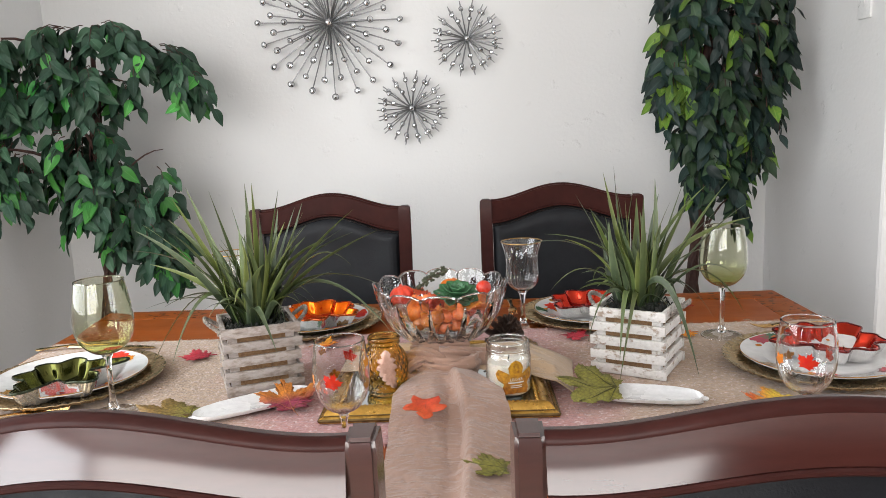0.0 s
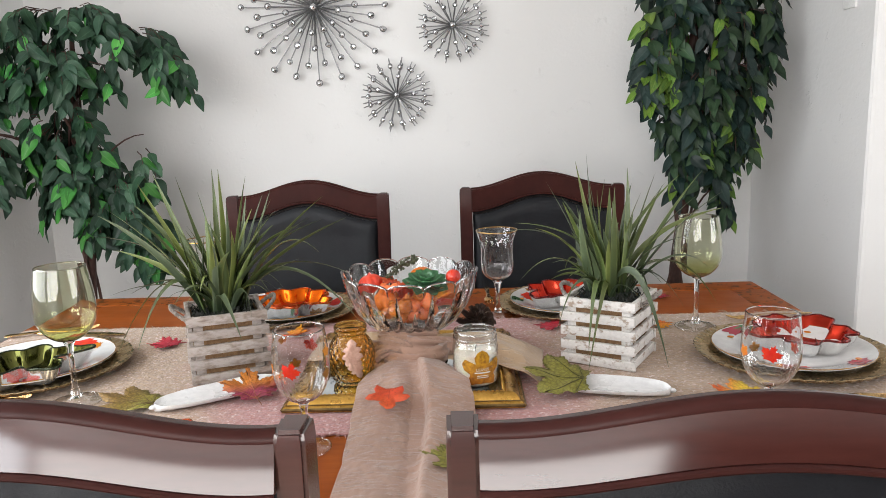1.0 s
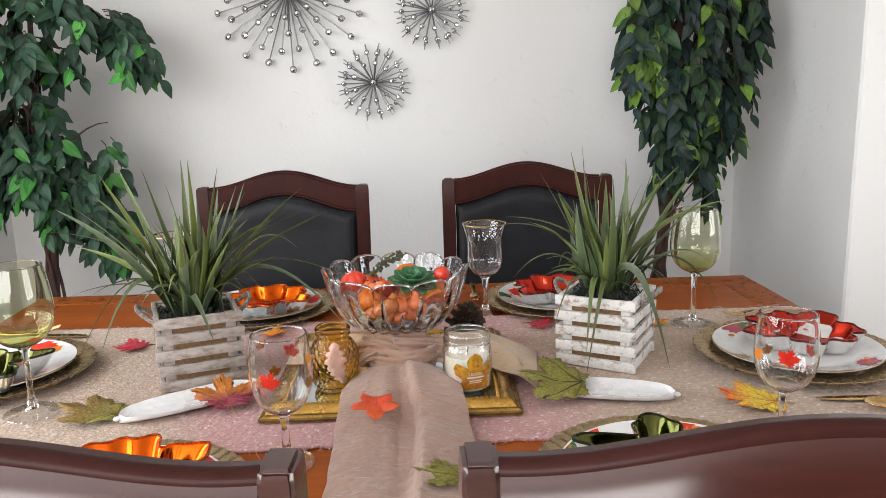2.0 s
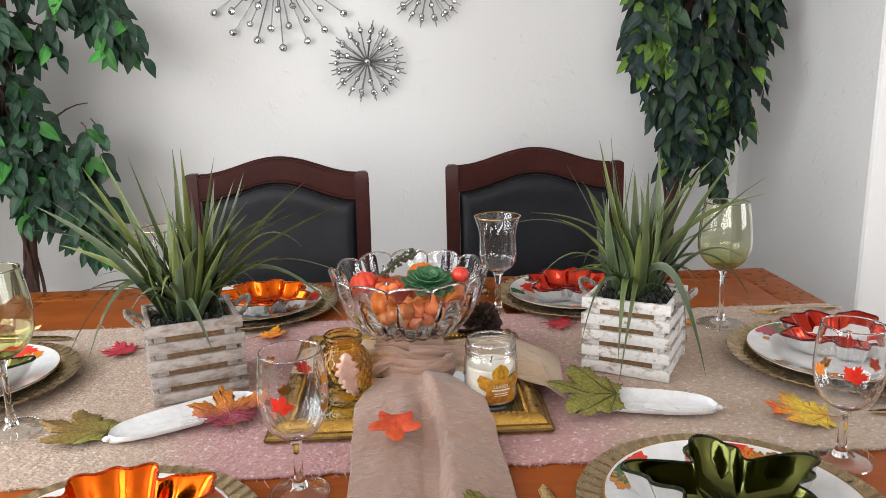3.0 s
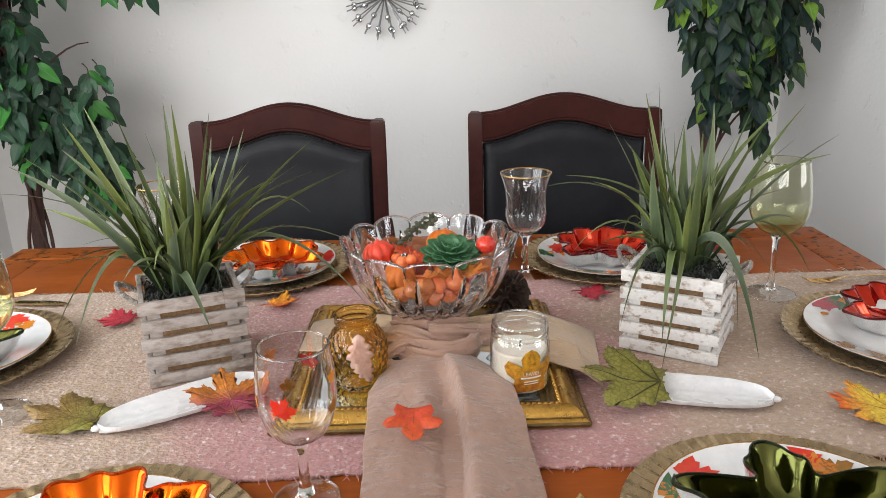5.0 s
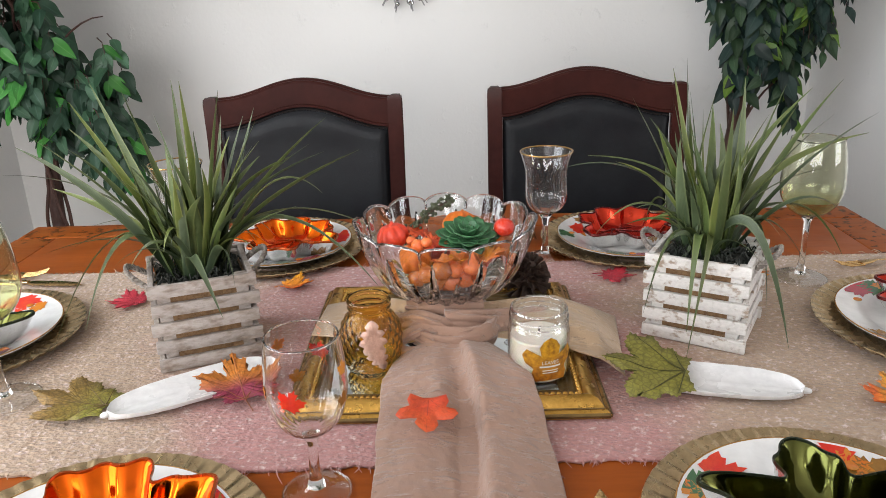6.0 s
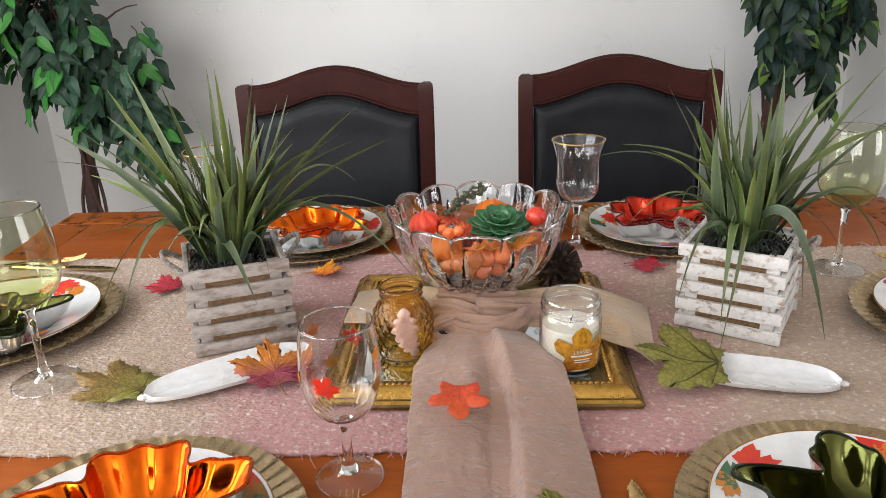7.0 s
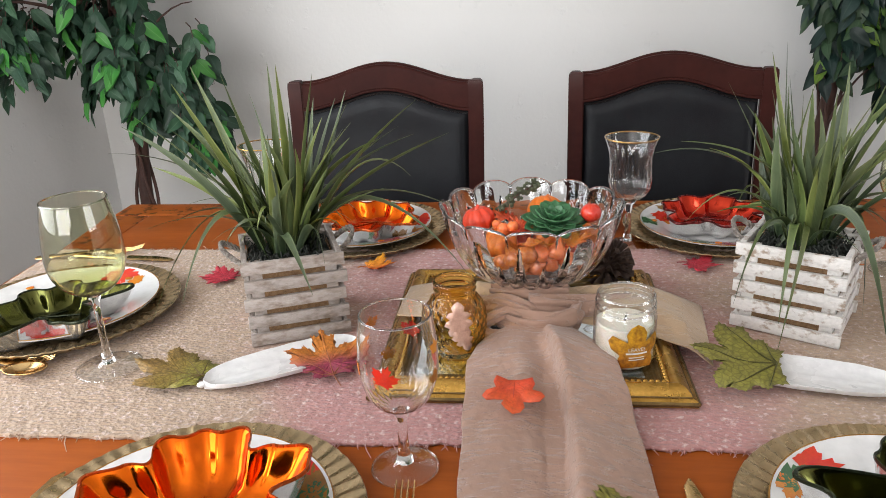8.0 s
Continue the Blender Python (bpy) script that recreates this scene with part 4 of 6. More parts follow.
def setting(x, y, z, turn, colour, bowl_at, bowl_turn, prints, label, deep=0.042):
    """Charger, plate and leaf bowl stacked on the table."""
    base = thing("charger_plate", pose(x, y, z, 0, 0, turn), "antique gold charger plate with a fluted rim", "charger", "charger plates")
    piece("rim_and_well", CHARGER, base, Matrix())
    dish = thing("dinner_plate", pose(x, y, z + 0.0042, 0, 0, turn), "white dinner plate with printed autumn leaves", "plate", "dinner plates")
    piece("glazed_body", PLATE, dish, Matrix())
    piece("rim_line", PLATE_RIM, dish, Matrix())
    for colour_p, a, r, s, t in prints:
        a = radians(a)
        printed_leaf(dish, colour_p, r * math.cos(a), r * math.sin(a), 0.86 * s, radians(t))
    for a in (62, 150, 248, 330):
        a = radians(a)
        printed_berry(dish, 0.108 * math.cos(a), 0.108 * math.sin(a), 0.006)
    bx, by = bowl_at
    leaf_bowl(pose(x + bx, y + by, z + 0.0105, 0, 0, bowl_turn), colour, label, 0.106 if colour == "green" else 0.113, deep)


PRINTS = (("red", 40, 0.105, 0.042, 120), ("green", 64, 0.118, 0.034, 40), ("brown", 18, 0.098, 0.046, 260), ("orange", 52, 0.085, 0.026, 200), ("crimson", 160, 0.108, 0.042, 20), ("green", 140, 0.116, 0.034, 300), ("brown", 176, 0.09, 0.036, 140),
          ("orange", 186, 0.110, 0.036, 200), ("red", 262, 0.106, 0.044, 20), ("red", 222, 0.106, 0.052, 120), ("green", 280, 0.118, 0.03, 200), ("crimson", 318, 0.108, 0.040, 250), ("orange", 342, 0.104, 0.036, 80), ("red", 4, 0.112, 0.036, 30))
PRINTS_FRONT_GREEN = (("red", 68, 0.115, 0.044, 60), ("orange", 62, 0.115, 0.040, 130), ("brown", 51, 0.108, 0.034, 20), ("red", 137, 0.115, 0.044, -70), ("green", 151, 0.115, 0.036, 30), ("orange", 156, 0.115, 0.026, 90), ("red", 262, 0.106, 0.044, 20), ("brown", 238, 0.102, 0.040, 120), ("crimson", 318, 0.108, 0.040, 250))
PRINTS_FRONT_ORANGE = (("red", 40, 0.115, 0.044, -60), ("crimson", 41, 0.115, 0.040, -20), ("brown", 23, 0.115, 0.046, -90), ("green", 9, 0.115, 0.036, 0), ("red", 262, 0.106, 0.044, 20), ("brown", 238, 0.102, 0.040, 120), ("crimson", 318, 0.108, 0.040, 250))
PRINTS_WEST = (("red", 75, 0.115, 0.046, 200), ("orange", 51, 0.114, 0.026, 100), ("crimson", 317, 0.115, 0.030, 60), ("red", 294, 0.115, 0.046, 160), ("red", 270, 0.115, 0.040, 20), ("red", 262, 0.106, 0.044, 20), ("brown", 238, 0.102, 0.040, 120), ("crimson", 318, 0.108, 0.040, 250))
PRINTS_EAST = (("crimson", 134, 0.115, 0.042, 40), ("green", 118, 0.115, 0.036, 100), ("orange", 107, 0.115, 0.036, 160), ("brown", 214, 0.115, 0.026, 60), ("red", 262, 0.106, 0.044, 20), ("brown", 238, 0.102, 0.040, 120), ("crimson", 318, 0.108, 0.040, 250))
setting(-0.292, 0.903, T, 10, "orange", (0.016, -0.010), 16, PRINTS_FRONT_ORANGE, "orange metallic maple leaf bowl on a dinner plate")
setting(0.358, 0.928, T, -4, "green", (-0.005, -0.016), 0, PRINTS_FRONT_GREEN, "olive green metallic maple leaf bowl on a dinner plate")
setting(-0.676, 1.357, CLOTH, 0, "green", (0.006, -0.052), -123, PRINTS_WEST, "olive green metallic maple leaf bowl near the wine glass", 0.034)
setting(0.694, 1.332, CLOTH, -10, "red", (0.040, 0.023), 28, PRINTS_EAST, "red metallic maple leaf bowl near the autumn glass", 0.031)
setting(-0.300, 1.735, T, 150, "orange", (0.020, 0.008), 172, PRINTS, "orange metallic maple leaf bowl by the leather chair", 0.032)
setting(0.358, 1.735, T, 110, "red", (-0.012, 0.025), -156, PRINTS, "red metallic maple leaf bowl by the leather chair", 0.032)


# ---- cutlery (tip at the origin, handle towards -y) ----
def fork(m, label="gold-toned dinner fork on the table"):
    ob = thing("fork", m, label, "fork", "gold cutlery")
    for i in range(4):
        x = -0.009 + 0.006 * i
        bm = bmesh.new()
        tube(bm, [(x, 0, 0.010), (x, -0.02, 0.005), (x, -0.045, 0.005)], [0.0009, 0.0013, 0.0015], 6)
        part("tine", bm, M_GOLD, ob)
    bm = bmesh.new()
    tube(bm, [(0, -0.042, 0.005), (0, -0.058, 0.007), (0, -0.07, 0.009), (0, -0.1, 0.008), (0, -0.15, 0.005), (0, -0.185, 0.003), (0, -0.192, 0.003)],
         [0.0105, 0.0105, 0.005, 0.0036, 0.0055, 0.008, 0.004], 12, 0.22)
    part("handle", bm, M_GOLD, ob)
    return ob


def knife(m, label="gold-toned dinner knife on the table"):
    ob = thing("knife", m, label, "knife", "gold cutlery")
    bm = bmesh.new()
    tube(bm, [(0.004, 0, 0.003), (0.001, -0.012, 0.003), (0, -0.04, 0.003), (0, -0.09, 0.003), (-0.002, -0.105, 0.003)], [0.001, 0.0065, 0.0095, 0.009, 0.005], 12, 0.16)
    part("blade", bm, M_GOLD, ob)
    bm = bmesh.new()
    tube(bm, [(-0.002, -0.1, 0.004), (-0.002, -0.12, 0.004), (-0.002, -0.2, 0.004), (-0.002, -0.215, 0.004)], [0.0045, 0.0055, 0.0075, 0.004], 12, 0.42)
    part("handle", bm, M_GOLD, ob)
    return ob


def spoon(m, label="gold-toned spoon on the runner"):
    ob = thing("spoon", m, label, "spoon", "gold cutlery")
    bm = bmesh.new()

    def dish(u, v):
        a = 2 * math.pi * u
        r = v
        x, y = 0.0195 * r * math.cos(a), -0.028 + 0.029 * r * math.sin(a)
        return (x, y, 0.002 + 0.008 * r * r)
    grid(bm, 24, 6, dish, wrap=True)
    bmesh.ops.remove_doubles(bm, verts=bm.verts, dist=0.0001)
    head = part("head", bm, M_GOLD, ob)
    s = head.modifiers.new("thickness", "SOLIDIFY")
    s.thickness = 0.0014
    bm = bmesh.new()
    tube(bm, [(0, -0.054, 0.0095), (0, -0.07, 0.010), (0, -0.1, 0.008), (0, -0.16, 0.004), (0, -0.18, 0.003)], [0.005, 0.0036, 0.0036, 0.007, 0.004], 12, 0.3)
    part("handle", bm, M_GOLD, ob)
    return ob


knife(pose(-0.466, 0.992, T + 0.001, 0, 0, 2))
fork(pose(-0.104, 0.987, T + 0.001, 0, 0, 3))
knife(pose(0.166, 1.012, T + 0.001, 0, 0, 8))
spoon(pose(-0.600, 1.182, CLOTH, 0, 0, -86))
fork(pose(-0.607, 1.215, CLOTH, 0, 0, -76), "gold-toned dinner fork on the runner")
knife(pose(-0.607, 1.578, CLOTH, 0, 0, -96), "gold-toned dinner knife on the runner")
fork(pose(-0.690, 1.630, CLOTH, 0, 0, -76), "gold-toned dinner fork at the runner edge")
knife(pose(0.638, 1.150, CLOTH, 0, 0, 88), "gold-toned dinner knife on the runner")
spoon(pose(0.690, 1.118, CLOTH, 0, 0, 84))
fork(pose(0.665, 1.572, CLOTH, 0, 0, 100), "gold-toned dinner fork on the runner")
fork(pose(0.176, 1.748, T + 0.001, 0, 0, 180), "gold-toned dinner fork beside the goblet")


# ---- glasses ----
def glass_thing(m, name, label, outer, stem, material, stem_material, wave=None, seg=48, thick=0.0012):
    """A blown bowl of that wall thickness, and a stem with its foot."""
    ob = thing(name, m, label, "glass", name + "s")
    bm = bmesh.new()
    skin = finer(outer, 3)
    lathe(bm, skin + [(max(0.0, r - thick) if r > thick else 0.0, z + 0.0022 * max(0.0, 1 - r / 0.03)) for r, z in skin[::-1]], seg, wave)
    bowl = part("bowl", bm, material, ob)
    bm = bmesh.new()
    tip = outer[-1]
    tube(bm, [(tip[0] * math.cos(i * math.pi / 32), tip[0] * math.sin(i * math.pi / 32), tip[1]) for i in range(65)], 0.00075, 6, cap=False)
    part("lip", bm, stem_material, bowl, "rounded glass lip")
    split = next(i for i, (radius, z) in enumerate(stem) if i > 3 and radius < 0.012)
    bm = bmesh.new()
    lathe(bm, finer(stem[1:split + 1], 3), 48)
    foot = part("foot", bm, M_THIN, ob, "clear round glass foot")
    bm = bmesh.new()
    tube(bm, [(stem[2][0] * math.cos(i * math.pi / 32), stem[2][0] * math.sin(i * math.pi / 32), stem[2][1]) for i in range(65)], 0.0009, 6, cap=False)
    part("foot_rim", bm, stem_material, foot, "rounded glass rim")
    bm = bmesh.new()
    lathe(bm, [(0, stem[split][1] - 0.004), (stem[split][0] * 1.15, stem[split][1] - 0.003)] + stem[split:], 32)
    part("stem", bm, stem_material, ob, "clear glass stem")
    return ob, bowl


def wine_glass(m, label):
    outer = [(0, 0.104), (0.010, 0.105), (0.024, 0.111), (0.0365, 0.123), (0.0440, 0.137), (0.0468, 0.152), (0.0462, 0.174), (0.0432, 0.200), (0.0386, 0.2265), (0.0382, 0.2275)]
    stem = [(0, 0.0), (0.0395, 0.0), (0.0405, 0.0012), (0.037, 0.0026), (0.018, 0.005), (0.008, 0.011), (0.0046, 0.03), (0.0042, 0.07), (0.005, 0.095), (0.009, 0.1025), (0, 0.1035)]
    return glass_thing(m, "wine_glass", label, outer, stem, M_GREEN_BOWL, M_GLASS)


def autumn_glass(m, label, turn):
    outer = [(0, 0.070), (0.010, 0.071), (0.022, 0.077), (0.032, 0.090), (0.0378, 0.108), (0.0393, 0.126), (0.0380, 0.149), (0.0348, 0.1725), (0.0344, 0.1735)]
    stem = [(0, 0.0), (0.033, 0.0), (0.034, 0.0015), (0.031, 0.0032), (0.016, 0.006), (0.0085, 0.012), (0.0055, 0.022), (0.0050, 0.040), (0.0048, 0.058), (0.0066, 0.063), (0.0060, 0.066), (0.0090, 0.0690), (0, 0.0698)]
    def ribbed(a, r, z):
        return r * (1 + 0.014 * math.cos(22 * a) * max(0.0, min(1.0, (0.104 - z) / 0.02)) * min(1.0, r / 0.02)), z
    ob, bowl = glass_thing(m, "autumn_glass", label, outer, stem, M_GLASS, M_GLASS, ribbed, 132)

    def radius_at(z):
        for (r0, z0), (r1, z1) in zip(outer, outer[1:]):
            if z <= z1:
                return r0 + (r1 - r0) * (z - z0) / (z1 - z0)
        return outer[-1][0]
    for i, (a, z, s, colour) in enumerate(((-12, 0.122, 0.0185, "red"), (170, 0.136, 0.015, "red"), (75, 0.142, 0.012, "orange"), (-68, 0.120, 0.014, "orange"), (72, 0.112, 0.013, "brown"),
                                           (-130, 0.150, 0.012, "orange"), (118, 0.116, 0.013, "red"), (205, 0.110, 0.012, "orange"))):
        bm = bmesh.new()
        roll = radians(-20 + 37 * i % 60)

        def put(x, y):
            dx, dz = s * (x * math.cos(roll) - y * math.sin(roll)), s * (x * math.sin(roll) + y * math.cos(roll))
            r = radius_at(z + dz) + 0.0005
            b = radians(a + turn - 90) + dx / r
            return bm.verts.new((r * math.cos(b), r * math.sin(b), z + dz))
        n = len(OUTLINE)
        rings = [[put(0, 0.08)]] + [[put(x * k, 0.08 + (y - 0.08) * k) for x, y in OUTLINE] for k in (0.5, 1.0)]
        for j in range(n):
            bm.faces.new((rings[0][0], rings[1][j], rings[1][(j + 1) % n]))
            bm.faces.new((rings[1][j], rings[2][j], rings[2][(j + 1) % n], rings[1][(j + 1) % n]))
        part("printed_leaf", bm, M_PRINT[colour], bowl)
    return ob


def goblet(m, label):
    outer = [(0, 0.083), (0.010, 0.084), (0.023, 0.091), (0.032, 0.103), (0.0355, 0.118), (0.035, 0.135), (0.0345, 0.150), (0.0375, 0.170), (0.0445, 0.1925), (0.0452, 0.1955)]
    stem = [(0, 0.0), (0.035, 0.0), (0.036, 0.0016), (0.033, 0.0034), (0.018, 0.006), (0.008, 0.013), (0.0052, 0.03), (0.005, 0.06), (0.0075, 0.076), (0.012, 0.082), (0, 0.0828)]

    def swirl(a, r, z):
        return r * (1 + 0.05 * math.cos(12 * a + 32 * z) * min(1.0, max(0.0, (0.172 - z) / 0.02))), z
    ob, bowl = glass_thing(m, "goblet", label, outer, stem, M_GLASS, M_GLASS, swirl, 112)
    bm = bmesh.new()
    tube(bm, [(0.0447 * math.cos(i * math.pi / 32), 0.0447 * math.sin(i * math.pi / 32), 0.1952) for i in range(65)], 0.0013, 6, cap=False)
    part("gold_rim", bm, M_GOLD_RIM, bowl, "thin gold rim")
    return ob


wine_glass(pose(-0.527, 1.203, CLOTH), "wine glass with a green-tinted bowl and clear stem")
wine_glass(pose(0.588, 1.535, CLOTH), "green-tinted wine glass standing behind the red bowl")
autumn_glass(pose(-0.110, 1.021, T + 0.0005), "stemmed clear glass printed with small autumn leaves", 0)
autumn_glass(pose(0.535, 1.040, T + 0.0005), "stemmed clear autumn leaf glass beside the yellow leaf", -12)
goblet(pose(0.192, 1.669, T + 0.0005), "clear swirled goblet with a gold rim")
goblet(pose(-0.446, 1.655, T + 0.0005), "clear swirled goblet standing behind the grass planter")


# ---- planters with grass ----
def crate_planter(m, label, seed, wash, tips):
    ob = thing("crate_planter", m, label, "planter", "grass planters")
    w, h, n = 0.130, 0.120, 5
    slat_h, step = 0.0168, 0.0257
    front = bmesh.new()
    block(front, (w + 0.006, 0.007, slat_h), (0, 0, 0), 0.0012)
    side = bmesh.new()
    block(side, (w - 0.012, 0.007, slat_h), (0, 0, 0), 0.0012)
    front_me, side_me = mesh_of(front, "slat", wash), mesh_of(side, "slat", wash)
    rnd = random.Random(seed)
    for i in range(n):
        z = slat_h / 2 + step * i
        for k in range(4):
            out = w / 2 - 0.0035 + rnd.uniform(0, 0.0012)
            turn = pose(0, 0, 0, 0, rnd.uniform(-0.7, 0.7), 90 * k)
            piece("slat", front_me if k % 2 == 0 else side_me, ob, turn @ Matrix.Translation((rnd.uniform(-0.0012, 0.0012), -out, z)))
    for sx in (-1, 1):
        for sy in (-1, 1):
            bm = bmesh.new()
            block(bm, (0.016, 0.016, h - 0.004), (sx * (w / 2 - 0.0155), sy * (w / 2 - 0.0155), h / 2 - 0.002), 0.001)
            part("corner_post", bm, wash, ob)
    bm = bmesh.new()
    for k in range(4):
        block(bm, (w - 0.02, 0.0016, h - 0.014), (0, 0, 0), turn=pose(0, 0, 0))
        new_verts = bm.verts[-8:] if hasattr(bm.verts, "ensure_lookup_table") and not bm.verts.ensure_lookup_table() else []
        bmesh.ops.transform(bm, matrix=pose(0, 0, 0, 0, 0, 90 * k) @ Matrix.Translation((0, -(w / 2 - 0.009), h / 2 - 0.004)), verts=new_verts)
    part("burlap_lining", bm, M_BURLAP, ob, "brown burlap lining")
    bm = bmesh.new()
    grid(bm, 22, 22, lambda u, v: ((u - 0.5) * (w - 0.02), (v - 0.5) * (w - 0.02), h - 0.018 + 0.012 * abs(noise.noise((u * 9, v * 9, seed))) + 0.006 * noise.noise((u * 23, v * 23, seed))))
    part("moss", bm, M_MOSS, ob, "dark moss filling")
    bm = bmesh.new()
    for i in range(160):
        x, y = rnd.uniform(-0.052, 0.052), rnd.uniform(-0.052, 0.052)
        a, r = rnd.uniform(0, 6.28), rnd.uniform(0.006, 0.016)
        z = h - 0.008 + rnd.uniform(-0.006, 0.008)
        tube(bm, [(x, y, z), (x + r * 0.5 * math.cos(a), y + r * 0.5 * math.sin(a), z + 0.006), (x + r * math.cos(a), y + r * math.sin(a), z)], 0.0011, 4)
    tagged(part("moss_tuft", bm, M_MOSS, ob), kind="stuff")
    for s in (-1, 1):
        pts = []
        for i in range(15):
            a = math.pi * i / 14
            pts.append((s * (w / 2 + 0.002 + 0.024 * math.sin(a)), -0.028 * math.cos(a), h - 0.012 + 0.020 * math.sin(a)))
        bm = bmesh.new()
        for ph in (0, 1, 2):
            tube(bm, [Vector(p) + 0.0028 * Vector((0, math.cos(2.2 * i + ph * 2.1), math.sin(2.2 * i + ph * 2.1))) for i, p in enumerate(pts)], 0.0027, 6)
        part("rope_handle", bm, M_ROPE, ob, "grey rope handle")
    # grass
    grass = thing("grass_plant", m @ Matrix.Translation((0, 0, h - 0.012)), "artificial grass with long arching blades in a crate", "plant", "grass plants")
    turn_back = Matrix.Rotation(-m.to_euler().z, 3, "Z")
    blades = [(tip, arch, rnd.uniform(0.0058, 0.0078) if arch < 0.06 else rnd.uniform(0.0052, 0.0068)) for tip, arch in tips]
    for i in range(34):  # upright heart of the tuft
        a, out, up = rnd.uniform(0, 2 * math.pi), rnd.uniform(0.02, 0.11), rnd.uniform(0.10, 0.22)
        blades.append((Vector((out * math.cos(a), 0.7 * out * math.sin(a), up)), rnd.uniform(0, 0.03), rnd.uniform(0.0055, 0.0085)))
    for i in range(16):  # low blades that bend over the rim
        a, out = rnd.uniform(0, 2 * math.pi), rnd.uniform(0.07, 0.14)
        blades.append((Vector((out * math.cos(a), 0.8 * out * math.sin(a), rnd.uniform(0.01, 0.07))), rnd.uniform(0.03, 0.07), rnd.uniform(0.0032, 0.0048)))
    for i in range(18):  # short young blades
        a, out = rnd.uniform(0, 2 * math.pi), rnd.uniform(0.01, 0.06)
        blades.append((Vector((out * math.cos(a), out * math.sin(a), rnd.uniform(0.05, 0.12))), rnd.uniform(0, 0.03), rnd.uniform(0.0030, 0.0046)))
    for tip, arch, width in blades:
        tip = turn_back @ tip
        flat = Vector((tip.x, tip.y, 0))
        root = flat.normalized() * rnd.uniform(0.0, 0.030) + Vector((rnd.uniform(-0.014, 0.014), rnd.uniform(-0.014, 0.014), 0))
        steep = 0.30 if arch < 0.06 else 0.46
        knee = root.lerp(tip, steep) + Vector((rnd.uniform(-0.022, 0.022), rnd.uniform(-0.022, 0.022), 0.12 * tip.length + 1.25 * arch))
        roll, twist, rows, steps = rnd.uniform(-0.75, 0.75), rnd.uniform(-0.7, 0.7), [], 14
        bm = bmesh.new()
        uv = bm.loops.layers.uv.new("blade")
        for k in range(steps + 1):
            t = k / steps
            p = root * (1 - t) ** 2 + knee * 2 * t * (1 - t) + tip * t * t
            way = ((knee - root) * (1 - t) + (tip - knee) * t).normalized()
            across = Vector((-flat.y, flat.x, 0.0001)).normalized()
            across = (Matrix.Rotation(roll + twist * t, 3, way) @ (across - way * across.dot(way))).normalized()
            up = way.cross(across)
            half = width * (0.62 + 0.38 * min(1, t * 3.5)) * (1 - max(0, (t - 0.30) / 0.70) ** 1.5) + 0.00025
            rows.append([bm.verts.new(p - across * half + up * half * 0.38), bm.verts.new(p), bm.verts.new(p + across * half + up * half * 0.38)])
        for k, (r0, r1) in enumerate(zip(rows, rows[1:])):
            for j in (0, 1):
                face = bm.faces.new((r0[j], r0[j + 1], r1[j + 1], r1[j]))
                for loop, at in zip(face.loops, ((j / 2, k / steps), ((j + 1) / 2, k / steps), ((j + 1) / 2, (k + 1) / steps), (j / 2, (k + 1) / steps))):
                    loop[uv].uv = at
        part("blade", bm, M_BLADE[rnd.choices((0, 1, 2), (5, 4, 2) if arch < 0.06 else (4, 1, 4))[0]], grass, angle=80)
    return ob


# tips of the outstanding blades, from the middle of the soil, and how high each one arches
TIPS_L = [(-7, 20, 255, 20), (14, -10, 257, 0), (58, 0, 243, 0), (-13, 30, 199, 10), (-126, 50, 250, 10), (-73, 20, 244, 0), (-133, 0, 234, 20), (-160, 40, 193, 30), (-137, -20, 179, 30), (-194, 0, 192, 20), (-190, -40, 186, 30), (-221, -30, 149, 50),
          (185, 30, 200, 10), (155, 60, 160, 20), (187, -10, 164, 30), (234, -30, 169, 10), (129, 50, 145, 40), (175, 20, 100, 90), (151, -40, 101, 10), (252, -40, -16, 110), (253, -20, 58, 70)]
DROOP_L = [(-184, -40, 45, 40), (-180, 30, 30, 50), (-195, -60, -100, 150), (-144, -50, -59, 130), (60, -105, -21, 80), (74, -85, 10, 60), (65, 20, 139, 0), (45, 40, 205, 0), (-211, 60, 107, 20)]
TIPS_R = [(-110, 20, 212, 0), (-57, 30, 247, 0), (-34, 50, 257, 0), (34, 20, 233, 0), (79, 0, 226, 10), (131, 40, 215, 20), (180, 60, 222, 20), (190, -20, 191, 30), (209, 30, 155, 40), (169, 50, 177, 20), (-81, 40, 182, 30), (-132, 0, 132, 40), (-172, -20, 146, 50), (-198, 20, 121, 60),
          (-88, -30, 182, 10), (-3, -50, 206, 0), (-10, 0, 216, 10), (45, -40, 196, 20), (153, 30, 107, 30)]
DROOP_R = [(-164, -50, 50, 70), (-110, -100, -42, 90), (-55, -105, -66, 100), (-60, -125, -100, 110), (84, -90, -100, 150), (77, -30, -95, 140), (134, -10, -21, 80), (179, 0, 50, 60), (210, 50, -27, 100), (-34, 70, 90, 40)]


def metres(rows):
    return [(Vector((x, y, z)) / 1000, arch / 1000) for x, y, z, arch in rows]


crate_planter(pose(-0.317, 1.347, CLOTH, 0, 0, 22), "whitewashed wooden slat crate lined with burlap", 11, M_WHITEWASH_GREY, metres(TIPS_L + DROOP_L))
crate_planter(pose(0.379, 1.369, CLOTH, 0, 0, -30), "bright whitewashed slat crate lined with burlap", 23, M_WHITEWASH, metres(TIPS_R + DROOP_R))


